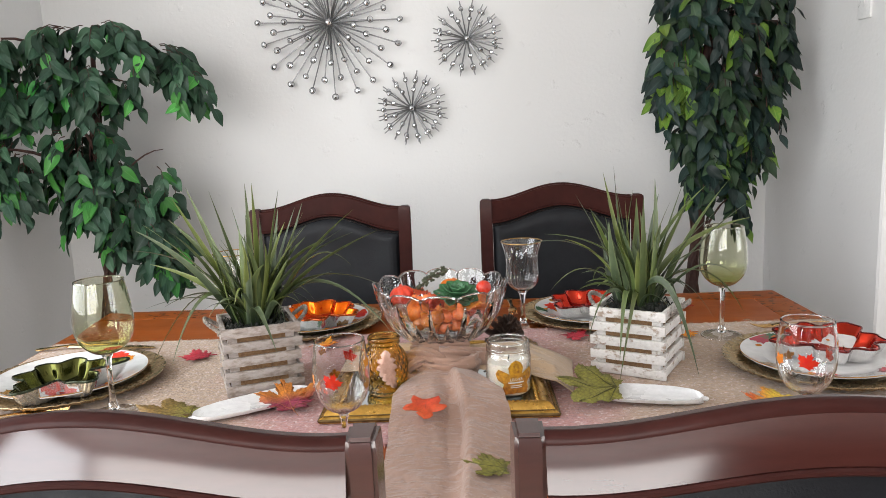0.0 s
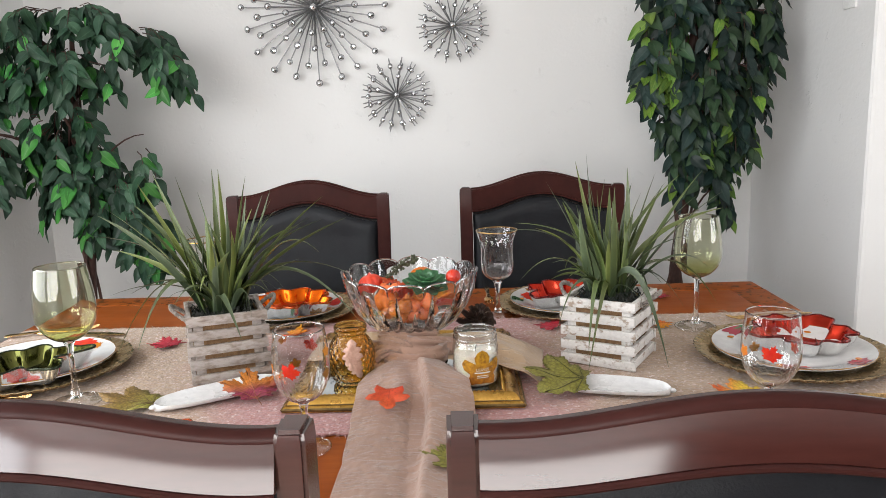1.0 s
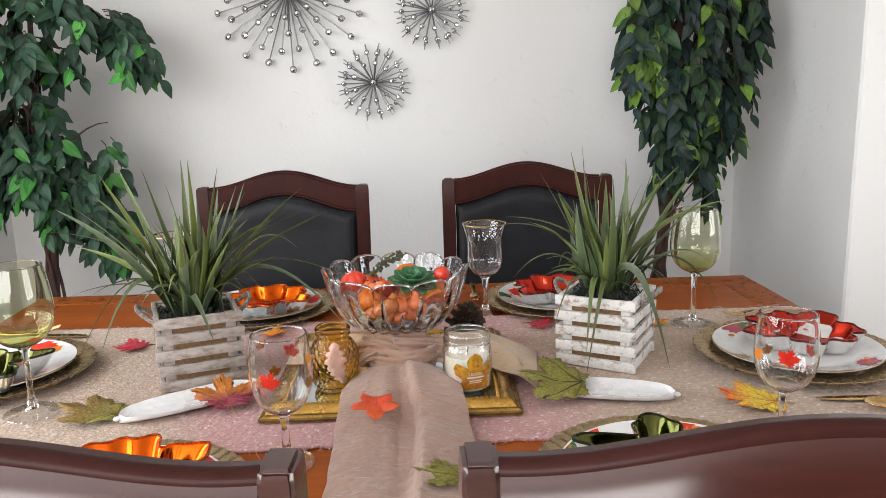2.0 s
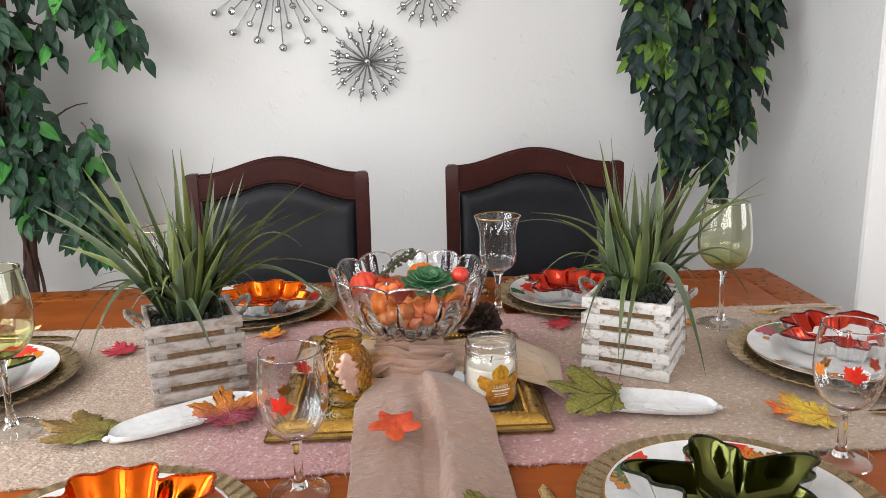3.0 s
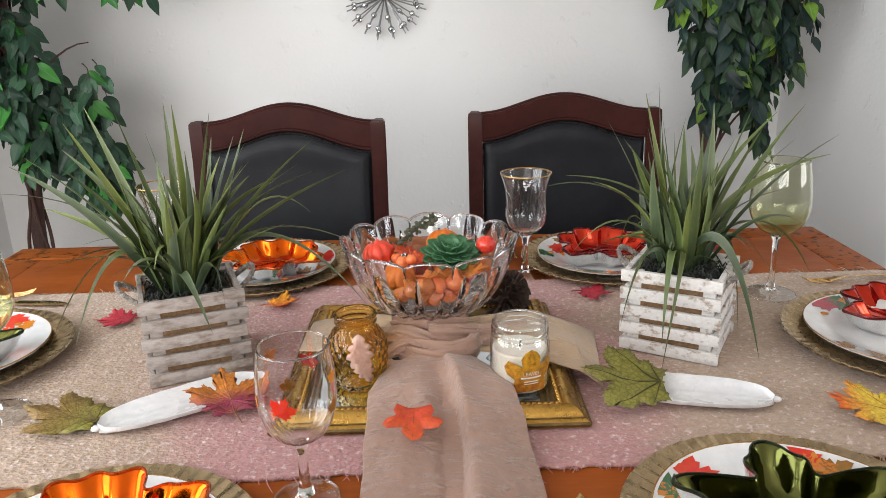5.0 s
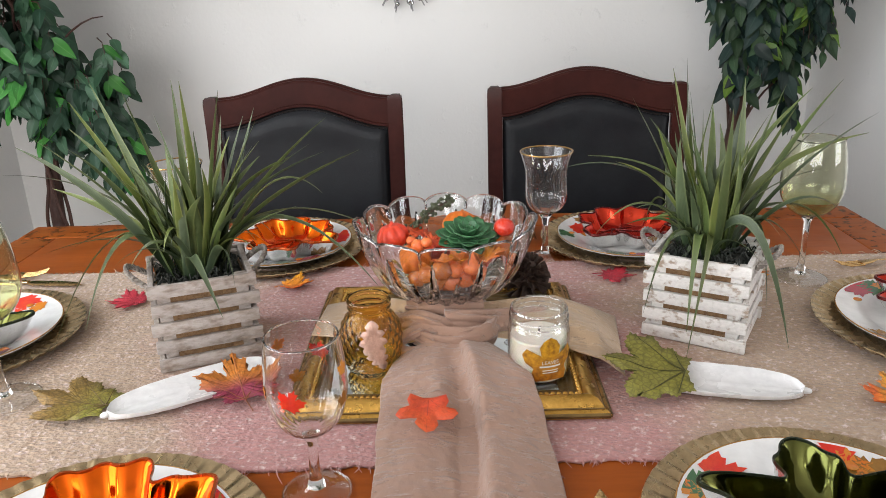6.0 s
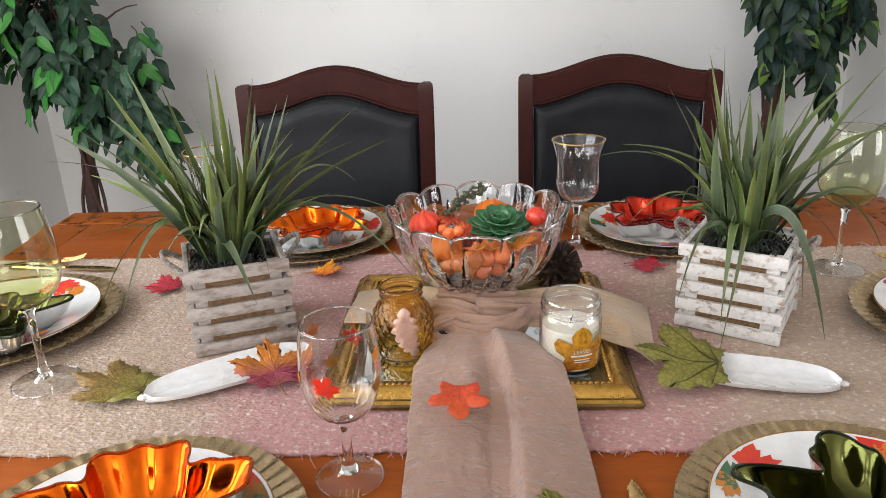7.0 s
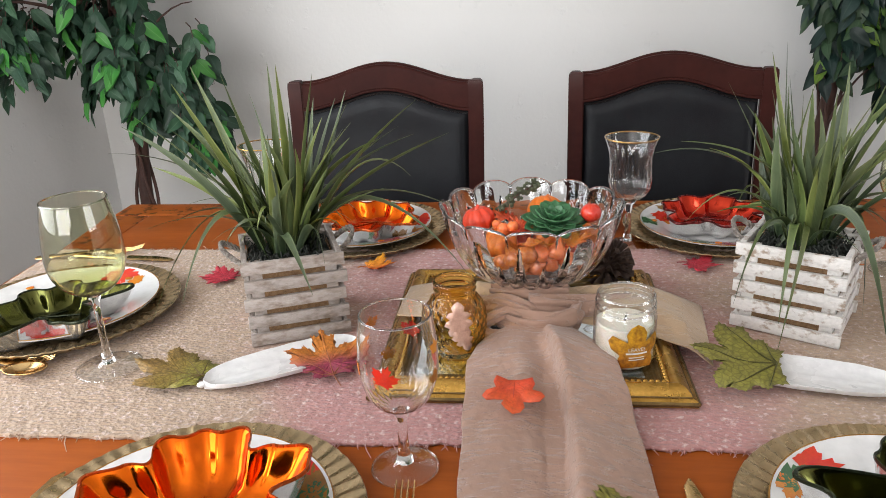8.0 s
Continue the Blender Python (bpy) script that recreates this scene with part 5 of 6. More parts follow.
# ---- gilt picture frame used as a tray ----
FX, FY, FH, FD = 0.017, 1.322, 0.188, 0.188
tray = thing("picture_frame", pose(FX, FY, CLOTH), "ornate gilt picture frame laid flat as a tray", "frame")
profile = [(0, 0.0), (0, 0.006), (0.003, 0.0085), (0.006, 0.009), (0.008, 0.013), (0.013, 0.0185), (0.020, 0.0205), (0.025, 0.0185), (0.0275, 0.0145), (0.0335, 0.0125), (0.0335, 0.0)]
band = [(0.0335, 0.0), (0.0335, 0.0125), (0.036, 0.0135), (0.039, 0.0105), (0.042, 0.0115), (0.046, 0.0085), (0.050, 0.009), (0.052, 0.0075), (0.052, 0.0)]
bead_bm = bmesh.new()
ball(bead_bm, 0.0034, (0, 0, 0), 2, (1.05, 1, 1))
BEAD = mesh_of(bead_bm, "bead", M_GILT)
for k in range(4):
    bm = bmesh.new()
    rows = []
    for s in (-1, 1):
        rows.append([bm.verts.new((s * (FH - d), -(FD - d), z)) for d, z in profile])
    for i in range(len(profile)):
        j = (i + 1) % len(profile)
        bm.faces.new((rows[0][i], rows[0][j], rows[1][j], rows[1][i]))
    bm.faces.new(rows[0])
    bm.faces.new(rows[1][::-1])
    rail_part = part("moulding", bm, M_GILT, tray, m=pose(0, 0, 0, 0, 0, 90 * k), angle=50)
    bm = bmesh.new()
    rows = [[bm.verts.new((s * (FH - d), -(FD - d), z)) for d, z in band] for s in (-1, 1)]
    for i in range(len(band)):
        j = (i + 1) % len(band)
        bm.faces.new((rows[0][i], rows[0][j], rows[1][j], rows[1][i]))
    part("inner_band", bm, M_GILT_DARK, rail_part, "dull carved inner band", angle=30)
    # thin dark strips laid along two steps of the moulding
    bm = bmesh.new()
    for d, z, r in ((0.0005, 0.0040, 0.003), (0.0065, 0.0095, 0.0012)):
        tube(bm, [(-(FH - d), -(FD - d), z), ((FH - d), -(FD - d), z)], r, 6)
    part("groove", bm, M_GILT_DARK, rail_part, "thin dull dark strip along the moulding")
    count = 44
    for i in range(count):
        x = -(FH - 0.034) + 2 * (FH - 0.034) * i / (count - 1)
        piece("bead", BEAD, rail_part, Matrix.Translation((x, -(FD - 0.0305), 0.0148)))
bm = bmesh.new()
block(bm, (2 * FH - 0.103, 2 * FD - 0.103, 0.003), (0, 0, 0.0055), 0.0005)
part("mirror_glass", bm, M_MIRROR, tray, "mirrored glass")
GLASS_Z = CLOTH + 0.0072

# ---- pedestal bowl ----
BX, BY, BZ = 0.020, 1.352, GLASS_Z
bowl = thing("pedestal_bowl", pose(BX, BY, BZ), "scalloped cut crystal pedestal bowl on a gilt frame", "bowl")
SCALLOPS = 12


def cut(a, r, z):
    up = max(0.0, min(1.0, (z - 0.060) / 0.10))
    spike = (a * 24 / (2 * math.pi)) % 1.0
    width = 1 - (z - 0.056) / (0.090 if int(a * 24 / (2 * math.pi)) % 2 else 0.058)
    groove = max(0.0, 1 - 2 * abs(spike - 0.5) / width) if width > 0.05 else 0.0
    petal = abs(math.cos(SCALLOPS * a / 2))
    rim = max(0.0, min(1.0, (z - 0.132) / 0.028))
    rr = r * (1 - 0.085 * groove * min(1.0, (z - 0.0545) / 0.008) + 0.045 * up * (petal - 0.6) + 0.014 * up * (1 - rim) * (abs(math.cos(10 * a)) - 0.5))
    return rr, z + 0.013 * rim * (petal ** 0.38 - 0.82)


outer = finer([(0, 0.0545), (0.020, 0.0550), (0.042, 0.0575), (0.062, 0.0645), (0.080, 0.0765), (0.0945, 0.0935), (0.1055, 0.114), (0.113, 0.135), (0.1175, 0.152), (0.1200, 0.163), (0.1198, 0.1645)], 4)
inner = finer([(0.1168, 0.1645), (0.1165, 0.163), (0.1135, 0.152), (0.109, 0.135), (0.101, 0.115), (0.0895, 0.096), (0.075, 0.081), (0.058, 0.0705), (0.038, 0.066), (0, 0.064)], 3)


def cut_inner(a, r, z):
    up = max(0.0, min(1.0, (z - 0.060) / 0.10))
    petal = abs(math.cos(SCALLOPS * a / 2))
    rim = max(0.0, min(1.0, (z - 0.132) / 0.028))
    return r * (1 + 0.045 * up * (petal - 0.6)), z + 0.013 * rim * (petal ** 0.38 - 0.82)


def ring_shell(profile, close):
    """Rings of the cut profile: (function, radius, height) rows from below up."""
    bm = bmesh.new()
    rings = []
    for f, r, z in profile:
        if r < 1e-6:
            rings.append([bm.verts.new((0, 0, z))])
        else:
            rings.append([bm.verts.new((f(a, r, z)[0] * math.cos(a), f(a, r, z)[0] * math.sin(a), f(a, r, z)[1])) for a in (2 * math.pi * i / seg for i in range(seg))])
    pairs = list(zip(rings, rings[1:])) + ([(rings[-1], rings[0])] if close else [])
    for a, b in pairs:
        for i in range(seg):
            k = (i + 1) % seg
            if len(a) == 1:
                bm.faces.new((a[0], b[k], b[i]))
            elif len(b) == 1:
                bm.faces.new((a[i], a[k], b[0]))
            else:
                bm.faces.new((a[i], a[k], b[k], b[i]))
    return bm


seg = 480
shell = [(cut, r, z) for r, z in outer] + [(cut_inner, r, z) for r, z in inner]
part("bowl_wall", ring_shell(shell, False), M_CUT, bowl, "clear cut crystal with star facets and scalloped rim", angle=18)
bm = bmesh.new()
tube(bm, [(cut(a, 0.1196, 0.1645)[0] * math.cos(a), cut(a, 0.1196, 0.1645)[0] * math.sin(a), cut(a, 0.1196, 0.1645)[1]) for a in (2 * math.pi * i / seg for i in range(seg + 1))], 0.0017, 8, cap=False)
part("rim", bm, M_CUT, bowl, "rounded scalloped crystal rim")
bm = bmesh.new()
lathe(bm, [(0, 0), (0.062, 0), (0.064, 0.003), (0.058, 0.008), (0.035, 0.014), (0.02, 0.024), (0.017, 0.035), (0.022, 0.048), (0.026, 0.054), (0, 0.0542)], 48)
part("foot", bm, M_CUT_FOOT, bowl, "clear glass foot and stem")


# ---- what lies in the bowl ----
def pumpkin(m, r, material, label, ribs=9, squash=0.78):
    ob = thing("mini_pumpkin", m, label, "pumpkin", "mini pumpkins in the bowl")
    bm = bmesh.new()

    def skin(u, v):
        a, b = 2 * math.pi * u, math.pi * (v - 0.5)
        k = 1 - 0.16 * (0.5 + 0.5 * math.cos(ribs * a)) ** 2
        dent = 1 - 0.35 * max(0.0, (abs(v - 0.5) - 0.32) / 0.18) ** 2
        return (r * k * math.cos(b) * math.cos(a), r * k * math.cos(b) * math.sin(a), r * squash * math.sin(b) * dent)
    grid(bm, 54, 16, skin, wrap=True)
    bmesh.ops.remove_doubles(bm, verts=bm.verts, dist=0.0002)
    part("flesh", bm, material, ob, angle=80)
    bm = bmesh.new()
    tube(bm, [(0, 0, r * squash * 0.55), (r * 0.05, 0, r * squash * 0.85), (r * 0.2, 0, r * squash * 1.1)], [r * 0.16, r * 0.11, r * 0.09], 8)
    part("stalk", bm, material, ob)
    return ob


def gourd(m, r, material, label):
    """A small knobbly gourd with a neck."""
    ob = thing("mini_gourd", m, label, "gourd", "gourds in the bowl")
    bm = bmesh.new()
    lathe(bm, [(0, -r * 0.9), (r * 0.45, -r * 0.82), (r * 0.85, -r * 0.45), (r, 0), (r * 0.86, r * 0.5), (r * 0.5, r * 0.95), (r * 0.36, r * 1.3), (r * 0.28, r * 1.6), (0, r * 1.68)], 20,
          lambda a, rr, z: (rr * (1 + 0.07 * math.cos(5 * a) + 0.05 * math.sin(9 * a + 60 * z)), z))
    part("flesh", bm, material, ob, angle=80)
    bm = bmesh.new()
    tube(bm, [(0, 0, r * 1.6), (r * 0.1, 0, r * 1.9)], [r * 0.14, r * 0.1], 6)
    part("stalk", bm, M_BARK, ob)
    return ob


def in_bowl(x, y, z, rx=0, ry=0, rz=0):
    return pose(BX + x, BY + y, BZ + z, rx, ry, rz)


pumpkin(in_bowl(-0.070, -0.004, 0.145, -8, -12, 20), 0.0225, M_PUMPKIN, "small orange-red pumpkin in the crystal bowl")
pumpkin(in_bowl(0.020, 0.046, 0.142, -35, 0, 0), 0.025, M_PUMPKIN_O, "small orange pumpkin behind the succulent", 11)
pumpkin(in_bowl(-0.040, -0.020, 0.118, 30, -10, 0), 0.024, M_PUMPKIN_O, "small orange pumpkin low in the bowl", 10)
pumpkin(in_bowl(0.048, 0.002, 0.116, 20, 30, 0), 0.024, M_PUMPKIN, "small red pumpkin low in the bowl", 8)
pumpkin(in_bowl(0.024, -0.026, 0.121, 40, 10, 30), 0.021, M_PUMPKIN_O, "small orange pumpkin under the succulent", 9)
pumpkin(in_bowl(-0.006, 0.012, 0.122, -20, 10, 70), 0.024, M_PUMPKIN, "small red pumpkin in the middle of the bowl", 10)
pumpkin(in_bowl(0.066, -0.002, 0.128, 0, 30, 10), 0.019, M_PUMPKIN_O, "small orange pumpkin under the red berry", 8)
for i, (x, y, z, r, mat) in enumerate(((-0.024, -0.072, 0.100, 0.0135, 0), (-0.006, -0.074, 0.106, 0.014, 0), (-0.014, -0.064, 0.084, 0.013, 0), (0.014, -0.072, 0.106, 0.0125, 1), (0.034, -0.068, 0.108, 0.0125, 1),
                                       (0.008, -0.066, 0.086, 0.0125, 1), (0.026, -0.062, 0.088, 0.012, 1), (0.046, -0.056, 0.094, 0.012, 1), (-0.038, -0.058, 0.090, 0.012, 0), (0.0, -0.045, 0.080, 0.016, 1), (0.0, 0.02, 0.084, 0.02, 0), (0.03, 0.03, 0.09, 0.02, 1), (-0.03, 0.02, 0.09, 0.02, 0))):
    gourd(in_bowl(x * 0.95, y * 0.92, z + 0.012, 25 * ((i * 7) % 5 - 2), 20 * ((i * 3) % 5 - 2), 40 * i), r * 0.92, (M_GOURD, M_PEACH)[mat], ("tan striped mini gourd against the crystal", "peach mini gourd against the crystal")[mat])
for x, y, z, r in ((0.078, -0.012, 0.156, 0.0135), (-0.036, -0.030, 0.140, 0.009), (-0.024, -0.034, 0.145, 0.0075), (-0.045, -0.02, 0.143, 0.007)):
    ob = thing("red_berry", in_bowl(x, y, z), "shiny red-orange berry among the pumpkins", "berry", "red berries in the bowl")
    bm = bmesh.new()
    ball(bm, r, (0, 0, 0), 3, (1, 1, 0.93))
    part("skin", bm, M_BERRY_RED if r > 0.01 else M_PEACH, ob)
    bm = bmesh.new()
    tube(bm, [(0, 0, r * 0.85), (0, 0.0008, r * 1.15)], 0.001, 6)
    part("stalk", bm, M_BARK, ob)
for i, (x, y, z, a, c) in enumerate(((-0.012, -0.03, 0.139, 30, "red"), (0.0, -0.062, 0.130, 200, "orange"), (-0.03, 0.0, 0.145, 80, "red"), (0.05, -0.05, 0.128, 280, "orange"), (0.04, 0.01, 0.140, 330, "red"))):
    maple_leaf(in_bowl(x, y, z, 8, -10 + 5 * i, a), 0.030, c, "small autumn leaf tucked among the pumpkins", 20 + i, 0.9, False)

# succulent
succ = thing("succulent", in_bowl(0.030, -0.014, 0.140, 14, 4, 0), "green artificial succulent rosette in the bowl", "succulent")
for ring_n, (count, length, tilt, lift) in enumerate(((9, 0.044, 2, 0.0), (9, 0.039, 12, 0.003), (8, 0.031, 28, 0.005), (6, 0.023, 48, 0.006), (5, 0.015, 64, 0.007))):
    bm = bmesh.new()

    def petal_sheet(u, v, length=length):
        k = math.sin(math.pi * min(0.995, v ** 1.25 * 0.84 + 0.155)) ** 0.6
        x = (u - 0.5) * 0.68 * length * k
        return (x, length * v, length * (0.12 * v * v + 0.9 * x * x / (length * length)))
    grid(bm, 6, 7, petal_sheet)
    me = mesh_of(bm, "fleshy_leaf", M_SUCCULENT, 80)
    for i in range(count):
        leaf_ob = piece("fleshy_leaf", me, succ, pose(0, 0, lift, 0, 0, 360 / count * (i + 0.5 * (ring_n % 2))) @ pose(0, 0, 0, tilt, 0, 0))
        s = leaf_ob.modifiers.new("thickness", "SOLIDIFY")
        s.thickness = 0.0016
bm = bmesh.new()
lathe(bm, [(0, -0.03), (0.004, -0.03), (0.006, 0.0), (0, 0.006)], 10)
part("stem", bm, M_SUCCULENT, succ)

# berry spray
spray = thing("berry_spray", in_bowl(-0.028, 0.028, 0.150), "spray of dark green berries leaning on the rim", "berries")
bm = bmesh.new()
spine = [Vector((-0.03, -0.02, -0.012)), Vector((-0.01, -0.008, 0.004)), Vector((0.012, 0.010, 0.018)), Vector((0.034, 0.024, 0.026)), Vector((0.048, 0.034, 0.027))]
tube(bm, spine, [0.0018, 0.0018, 0.0016, 0.0014, 0.0008], 6)
part("twig", bm, M_BARK, spray)
berry_bm = bmesh.new()
ball(berry_bm, 1, (0, 0, 0), 2)
BERRY = mesh_of(berry_bm, "berry", M_BERRY_GREEN)
rnd = random.Random(8)
for i in range(120):
    s = rnd.random() ** 0.8 * 3.2
    k = min(3, int(s))
    p = spine[k].lerp(spine[k + 1], s - k)
    r = rnd.uniform(0.0017, 0.0029)
    off = Vector((rnd.gauss(0, 1), rnd.gauss(0, 1), rnd.gauss(0, 1))).normalized() * rnd.uniform(0.003, 0.010)
    piece("berry", BERRY, spray, Matrix.Translation(p + off) @ Matrix.Diagonal((r, r, r, 1)))

# pine cone
cone = thing("pine_cone", pose(0.140, 1.478, CLOTH + 0.036, 30, 0, 35), "dark brown open pine cone on the frame edge", "pine cone")
bm = bmesh.new()
lathe(bm, [(0, -0.03), (0.012, -0.028), (0.014, 0), (0.006, 0.03), (0, 0.034)], 12)
part("core", bm, M_PINE, cone)
bm = bmesh.new()
grid(bm, 4, 4, lambda u, v: ((u - 0.5) * 0.0120 * (0.40 + 0.90 * v), 0.004 + 0.031 * v, 0.004 * math.sin(v * 2.2) - 5 * (u - 0.5) ** 2 * 0.004))
SCALE_ME = mesh_of(bm, "scale", M_PINE, 60)
for i in range(62):
    f = i / 62
    a = i * 137.5
    z = -0.028 + 0.058 * f
    k = 1.05 - 0.65 * max(0, f - 0.35) / 0.65 if f > 0.35 else 0.75 + 0.85 * f
    ob = piece("scale", SCALE_ME, cone, pose(0, 0, z, 0, 0, a) @ pose(0, 0.006, 0, -12 + 66 * f, 0, 0) @ Matrix.Diagonal((k, k, 1, 1)))

# ---- amber jar ----
jar = thing("amber_jar", pose(-0.076, 1.252, GLASS_Z - 0.001), "quilted amber glass jar with a copper leaf", "jar")


def quilt(a, r, z):
    k = max(0.0, min(1.0, (0.080 - z) / 0.008, (z - 0.002) / 0.008))
    return r * (1 + 0.085 * k * (abs(math.cos(9 * a + 190 * z) * math.cos(9 * a - 190 * z)) - 0.4)), z


bm = bmesh.new()
lathe(bm, finer([(0, 0.0), (0.024, 0.0), (0.030, 0.004), (0.0355, 0.016), (0.0385, 0.032), (0.0385, 0.050), (0.036, 0.064), (0.030, 0.076), (0.0262, 0.081), (0.0256, 0.085), (0.0275, 0.088), (0.0268, 0.092), (0.0278, 0.096), (0.0265, 0.099),
                 (0.0245, 0.099), (0.0238, 0.084), (0.028, 0.075), (0.0335, 0.063), (0.0360, 0.050), (0.0360, 0.032), (0.033, 0.017), (0.027, 0.0065), (0, 0.0055)], 5), 150, quilt)
part("glass_body", bm, M_AMBER, jar, "amber quilted glass", angle=60)


def oak_pendant(parent, scale, z0, lean):
    half = [(0, 1.0), (0.10, 0.93), (0.19, 0.80), (0.15, 0.66), (0.28, 0.62), (0.36, 0.50), (0.24, 0.40), (0.36, 0.32), (0.42, 0.18), (0.27, 0.10), (0.32, -0.02), (0.28, -0.14), (0.12, -0.16), (0.05, -0.2), (0.0, -0.34)]
    loop = half + [(-x, y) for x, y in half[-2:0:-1]]
    bm = bmesh.new()

    def put(x, y, out=0.0):
        dx, z = scale * (1.05 * x * math.cos(lean) - y * math.sin(lean)), z0 + scale * (x * math.sin(lean) + y * math.cos(lean))
        a = -math.pi / 2 + 0.20 + dx / 0.039
        return bm.verts.new(((0.0408 + out) * math.cos(a), (0.0408 + out) * math.sin(a), z))
    n = len(loop)
    rings = [[put(0, 0.3, 0.001)]] + [[put(x * k, 0.3 + (y - 0.3) * k, 0.001 * (1 - k)) for x, y in loop] for k in (0.5, 1.0)]
    for j in range(n):
        bm.faces.new((rings[0][0], rings[1][j], rings[1][(j + 1) % n]))
        bm.faces.new((rings[1][j], rings[2][j], rings[2][(j + 1) % n], rings[1][(j + 1) % n]))
    ob = part("oak_leaf", bm, M_COPPER_LEAF, parent, "rose copper oak leaf")
    s = ob.modifiers.new("thickness", "SOLIDIFY")
    s.thickness = 0.0008


oak_pendant(jar, 0.040, 0.046, radians(2))
oak_pendant(jar, 0.030, 0.046, radians(180 + 24))

# ---- candle jar ----
candle = thing("candle_jar", pose(0.132, 1.226, GLASS_Z - 0.001), "cream candle in a clear jar with a leaf label", "candle")
bm = bmesh.new()
lathe(bm, [(0.0, 0.0), (0.033, 0.0), (0.0365, 0.003), (0.0375, 0.008), (0.0375, 0.066), (0.036, 0.072), (0.0345, 0.075), (0.0355, 0.077), (0.0345, 0.080), (0.0355, 0.083), (0.0345, 0.086), (0.0352, 0.091), (0.034, 0.093),
           (0.0322, 0.092), (0.0322, 0.076), (0.0350, 0.066), (0.0352, 0.009), (0.032, 0.006), (0, 0.0055)], 64)
part("glass_jar", bm, M_JAR, candle, "clear glass with threaded neck")
bm = bmesh.new()
lathe(bm, [(0, 0.0062), (0.031, 0.0064), (0.0348, 0.0095), (0.0348, 0.056), (0.033, 0.058), (0.02, 0.0572), (0, 0.0568)], 48)
part("wax", bm, M_WAX, candle, "cream wax")
for name, radius, z, thick in (("lip", 0.0335, 0.0925, 0.0013), ("thread", 0.0352, 0.0835, 0.0010), ("thread", 0.0352, 0.0775, 0.0010)):
    bm = bmesh.new()
    tube(bm, [(radius * math.cos(i * math.pi / 32), radius * math.sin(i * math.pi / 32), z + (0.0015 * math.sin(i * math.pi / 32) if name == "thread" else 0)) for i in range(65)], thick, 6, cap=False)
    part(name, bm, M_GLASS, candle, "rounded clear glass ring")
bm = bmesh.new()
tube(bm, [(0, 0, 0.056), (0.0005, 0, 0.062), (0.002, 0, 0.067)], 0.0011, 6)
part("wick", bm, M_PIPING, candle)
bm = bmesh.new()
LABEL_TURN = 0.28


def on_jar(x, z, out=0.0):
    a = -math.pi / 2 + LABEL_TURN + x / 0.0376
    return ((0.0380 + out) * math.cos(a), (0.0380 + out) * math.sin(a), z)


n = len(BOLD)
rings = [[bm.verts.new(on_jar(0, 0.032))]] + [[bm.verts.new(on_jar(0.041 * x * k * 0.98, 0.024 + 0.041 * ((0.08 + (y - 0.08) * k) * 1.12))) for x, y in BOLD] for k in (0.35, 0.7, 1.0)]
for j in range(n):
    bm.faces.new((rings[0][0], rings[1][j], rings[1][(j + 1) % n]))
    for a, b in zip(rings[1:], rings[2:]):
        bm.faces.new((a[j], b[j], b[(j + 1) % n], a[(j + 1) % n]))
label_leaf = part("leaf_label", bm, M_LABEL, candle, "printed orange and brown leaf label")


def text_part(words, size, place, name, material, parent, bend):
    """Flat letters from the built-in font, laid on the jar."""
    data = bpy.data.curves.new(name, "FONT")
    data.body, data.size, data.align_x = words, size, "CENTER"
    tmp = bpy.data.objects.new(name, data)
    scene.collection.objects.link(tmp)
    me = bpy.data.meshes.new_from_object(tmp.evaluated_get(bpy.context.evaluated_depsgraph_get()))
    bpy.data.objects.remove(tmp)
    for v in me.vertices:
        v.co = bend(v.co.x + place[0], v.co.y + place[1])
    me.materials.clear()
    me.materials.append(material)
    ob = new(name, me)
    ob.parent = parent
    return ob


text_part("LEAVES", 0.0066, (0, 0.0345), "label_word", M_PAPER_WHITE, label_leaf, lambda x, z: on_jar(x, z, 0.0006))
for z, w in ((0.0305, 0.013), (0.026, 0.0095), (0.023, 0.0095)):
    bm = bmesh.new()
    grid(bm, 8, 1, lambda u, v, z=z, w=w: on_jar((2 * u - 1) * w, z + (0.0012 if w < 0.01 else 0.0022) * v, 0.0006))
    part("print_bar", bm, M_PAPER_WHITE, label_leaf)

# ---- feather dishes ----
def feather_dish(m, label, length=0.205, width=0.075):
    ob = thing("feather_dish", m, label, "dish", "white feather dishes")
    bm = bmesh.new()

    def top(u, v):
        y = length * v
        k = (max(0.0, 1 - abs(2 * v - 1) ** 3.6)) ** 0.5 * (0.84 + 0.32 * v - 0.16 * v * v) * (1 + 0.02 * noise.noise((v * 9, u * 2, 1.0))) + 0.02
        x = (2 * u - 1)
        z = 0.006 + 0.007 * x * x + 0.0010 * math.exp(-(x * 14) ** 2) + 0.0002 * math.sin(40 * v + 10 * abs(x))
        return (x * width / 2 * k, y, z)

    def under(u, v):
        x, y, z = top(u, v)
        return (x * 0.96, y, max(0.0, z - 0.0055 - 0.002 * (1 - (2 * u - 1) ** 2)))
    rows = grid(bm, 18, 30, top)
    rows2 = grid(bm, 18, 30, under)
    for a, b in ((rows[0], rows2[0]), (rows[-1], rows2[-1]), ([r[0] for r in rows], [r[0] for r in rows2]), ([r[-1] for r in rows], [r[-1] for r in rows2])):
        for i in range(len(a) - 1):
            bm.faces.new((a[i], a[i + 1], b[i + 1], b[i]))
    part("body", bm, M_CERAMIC, ob, angle=70)
    bm = bmesh.new()
    ball(bm, 0.005, (0, -0.002, 0.007), 2, (0.9, 1.3, 0.8))
    part("quill_tip", bm, M_CERAMIC, ob)
    return ob


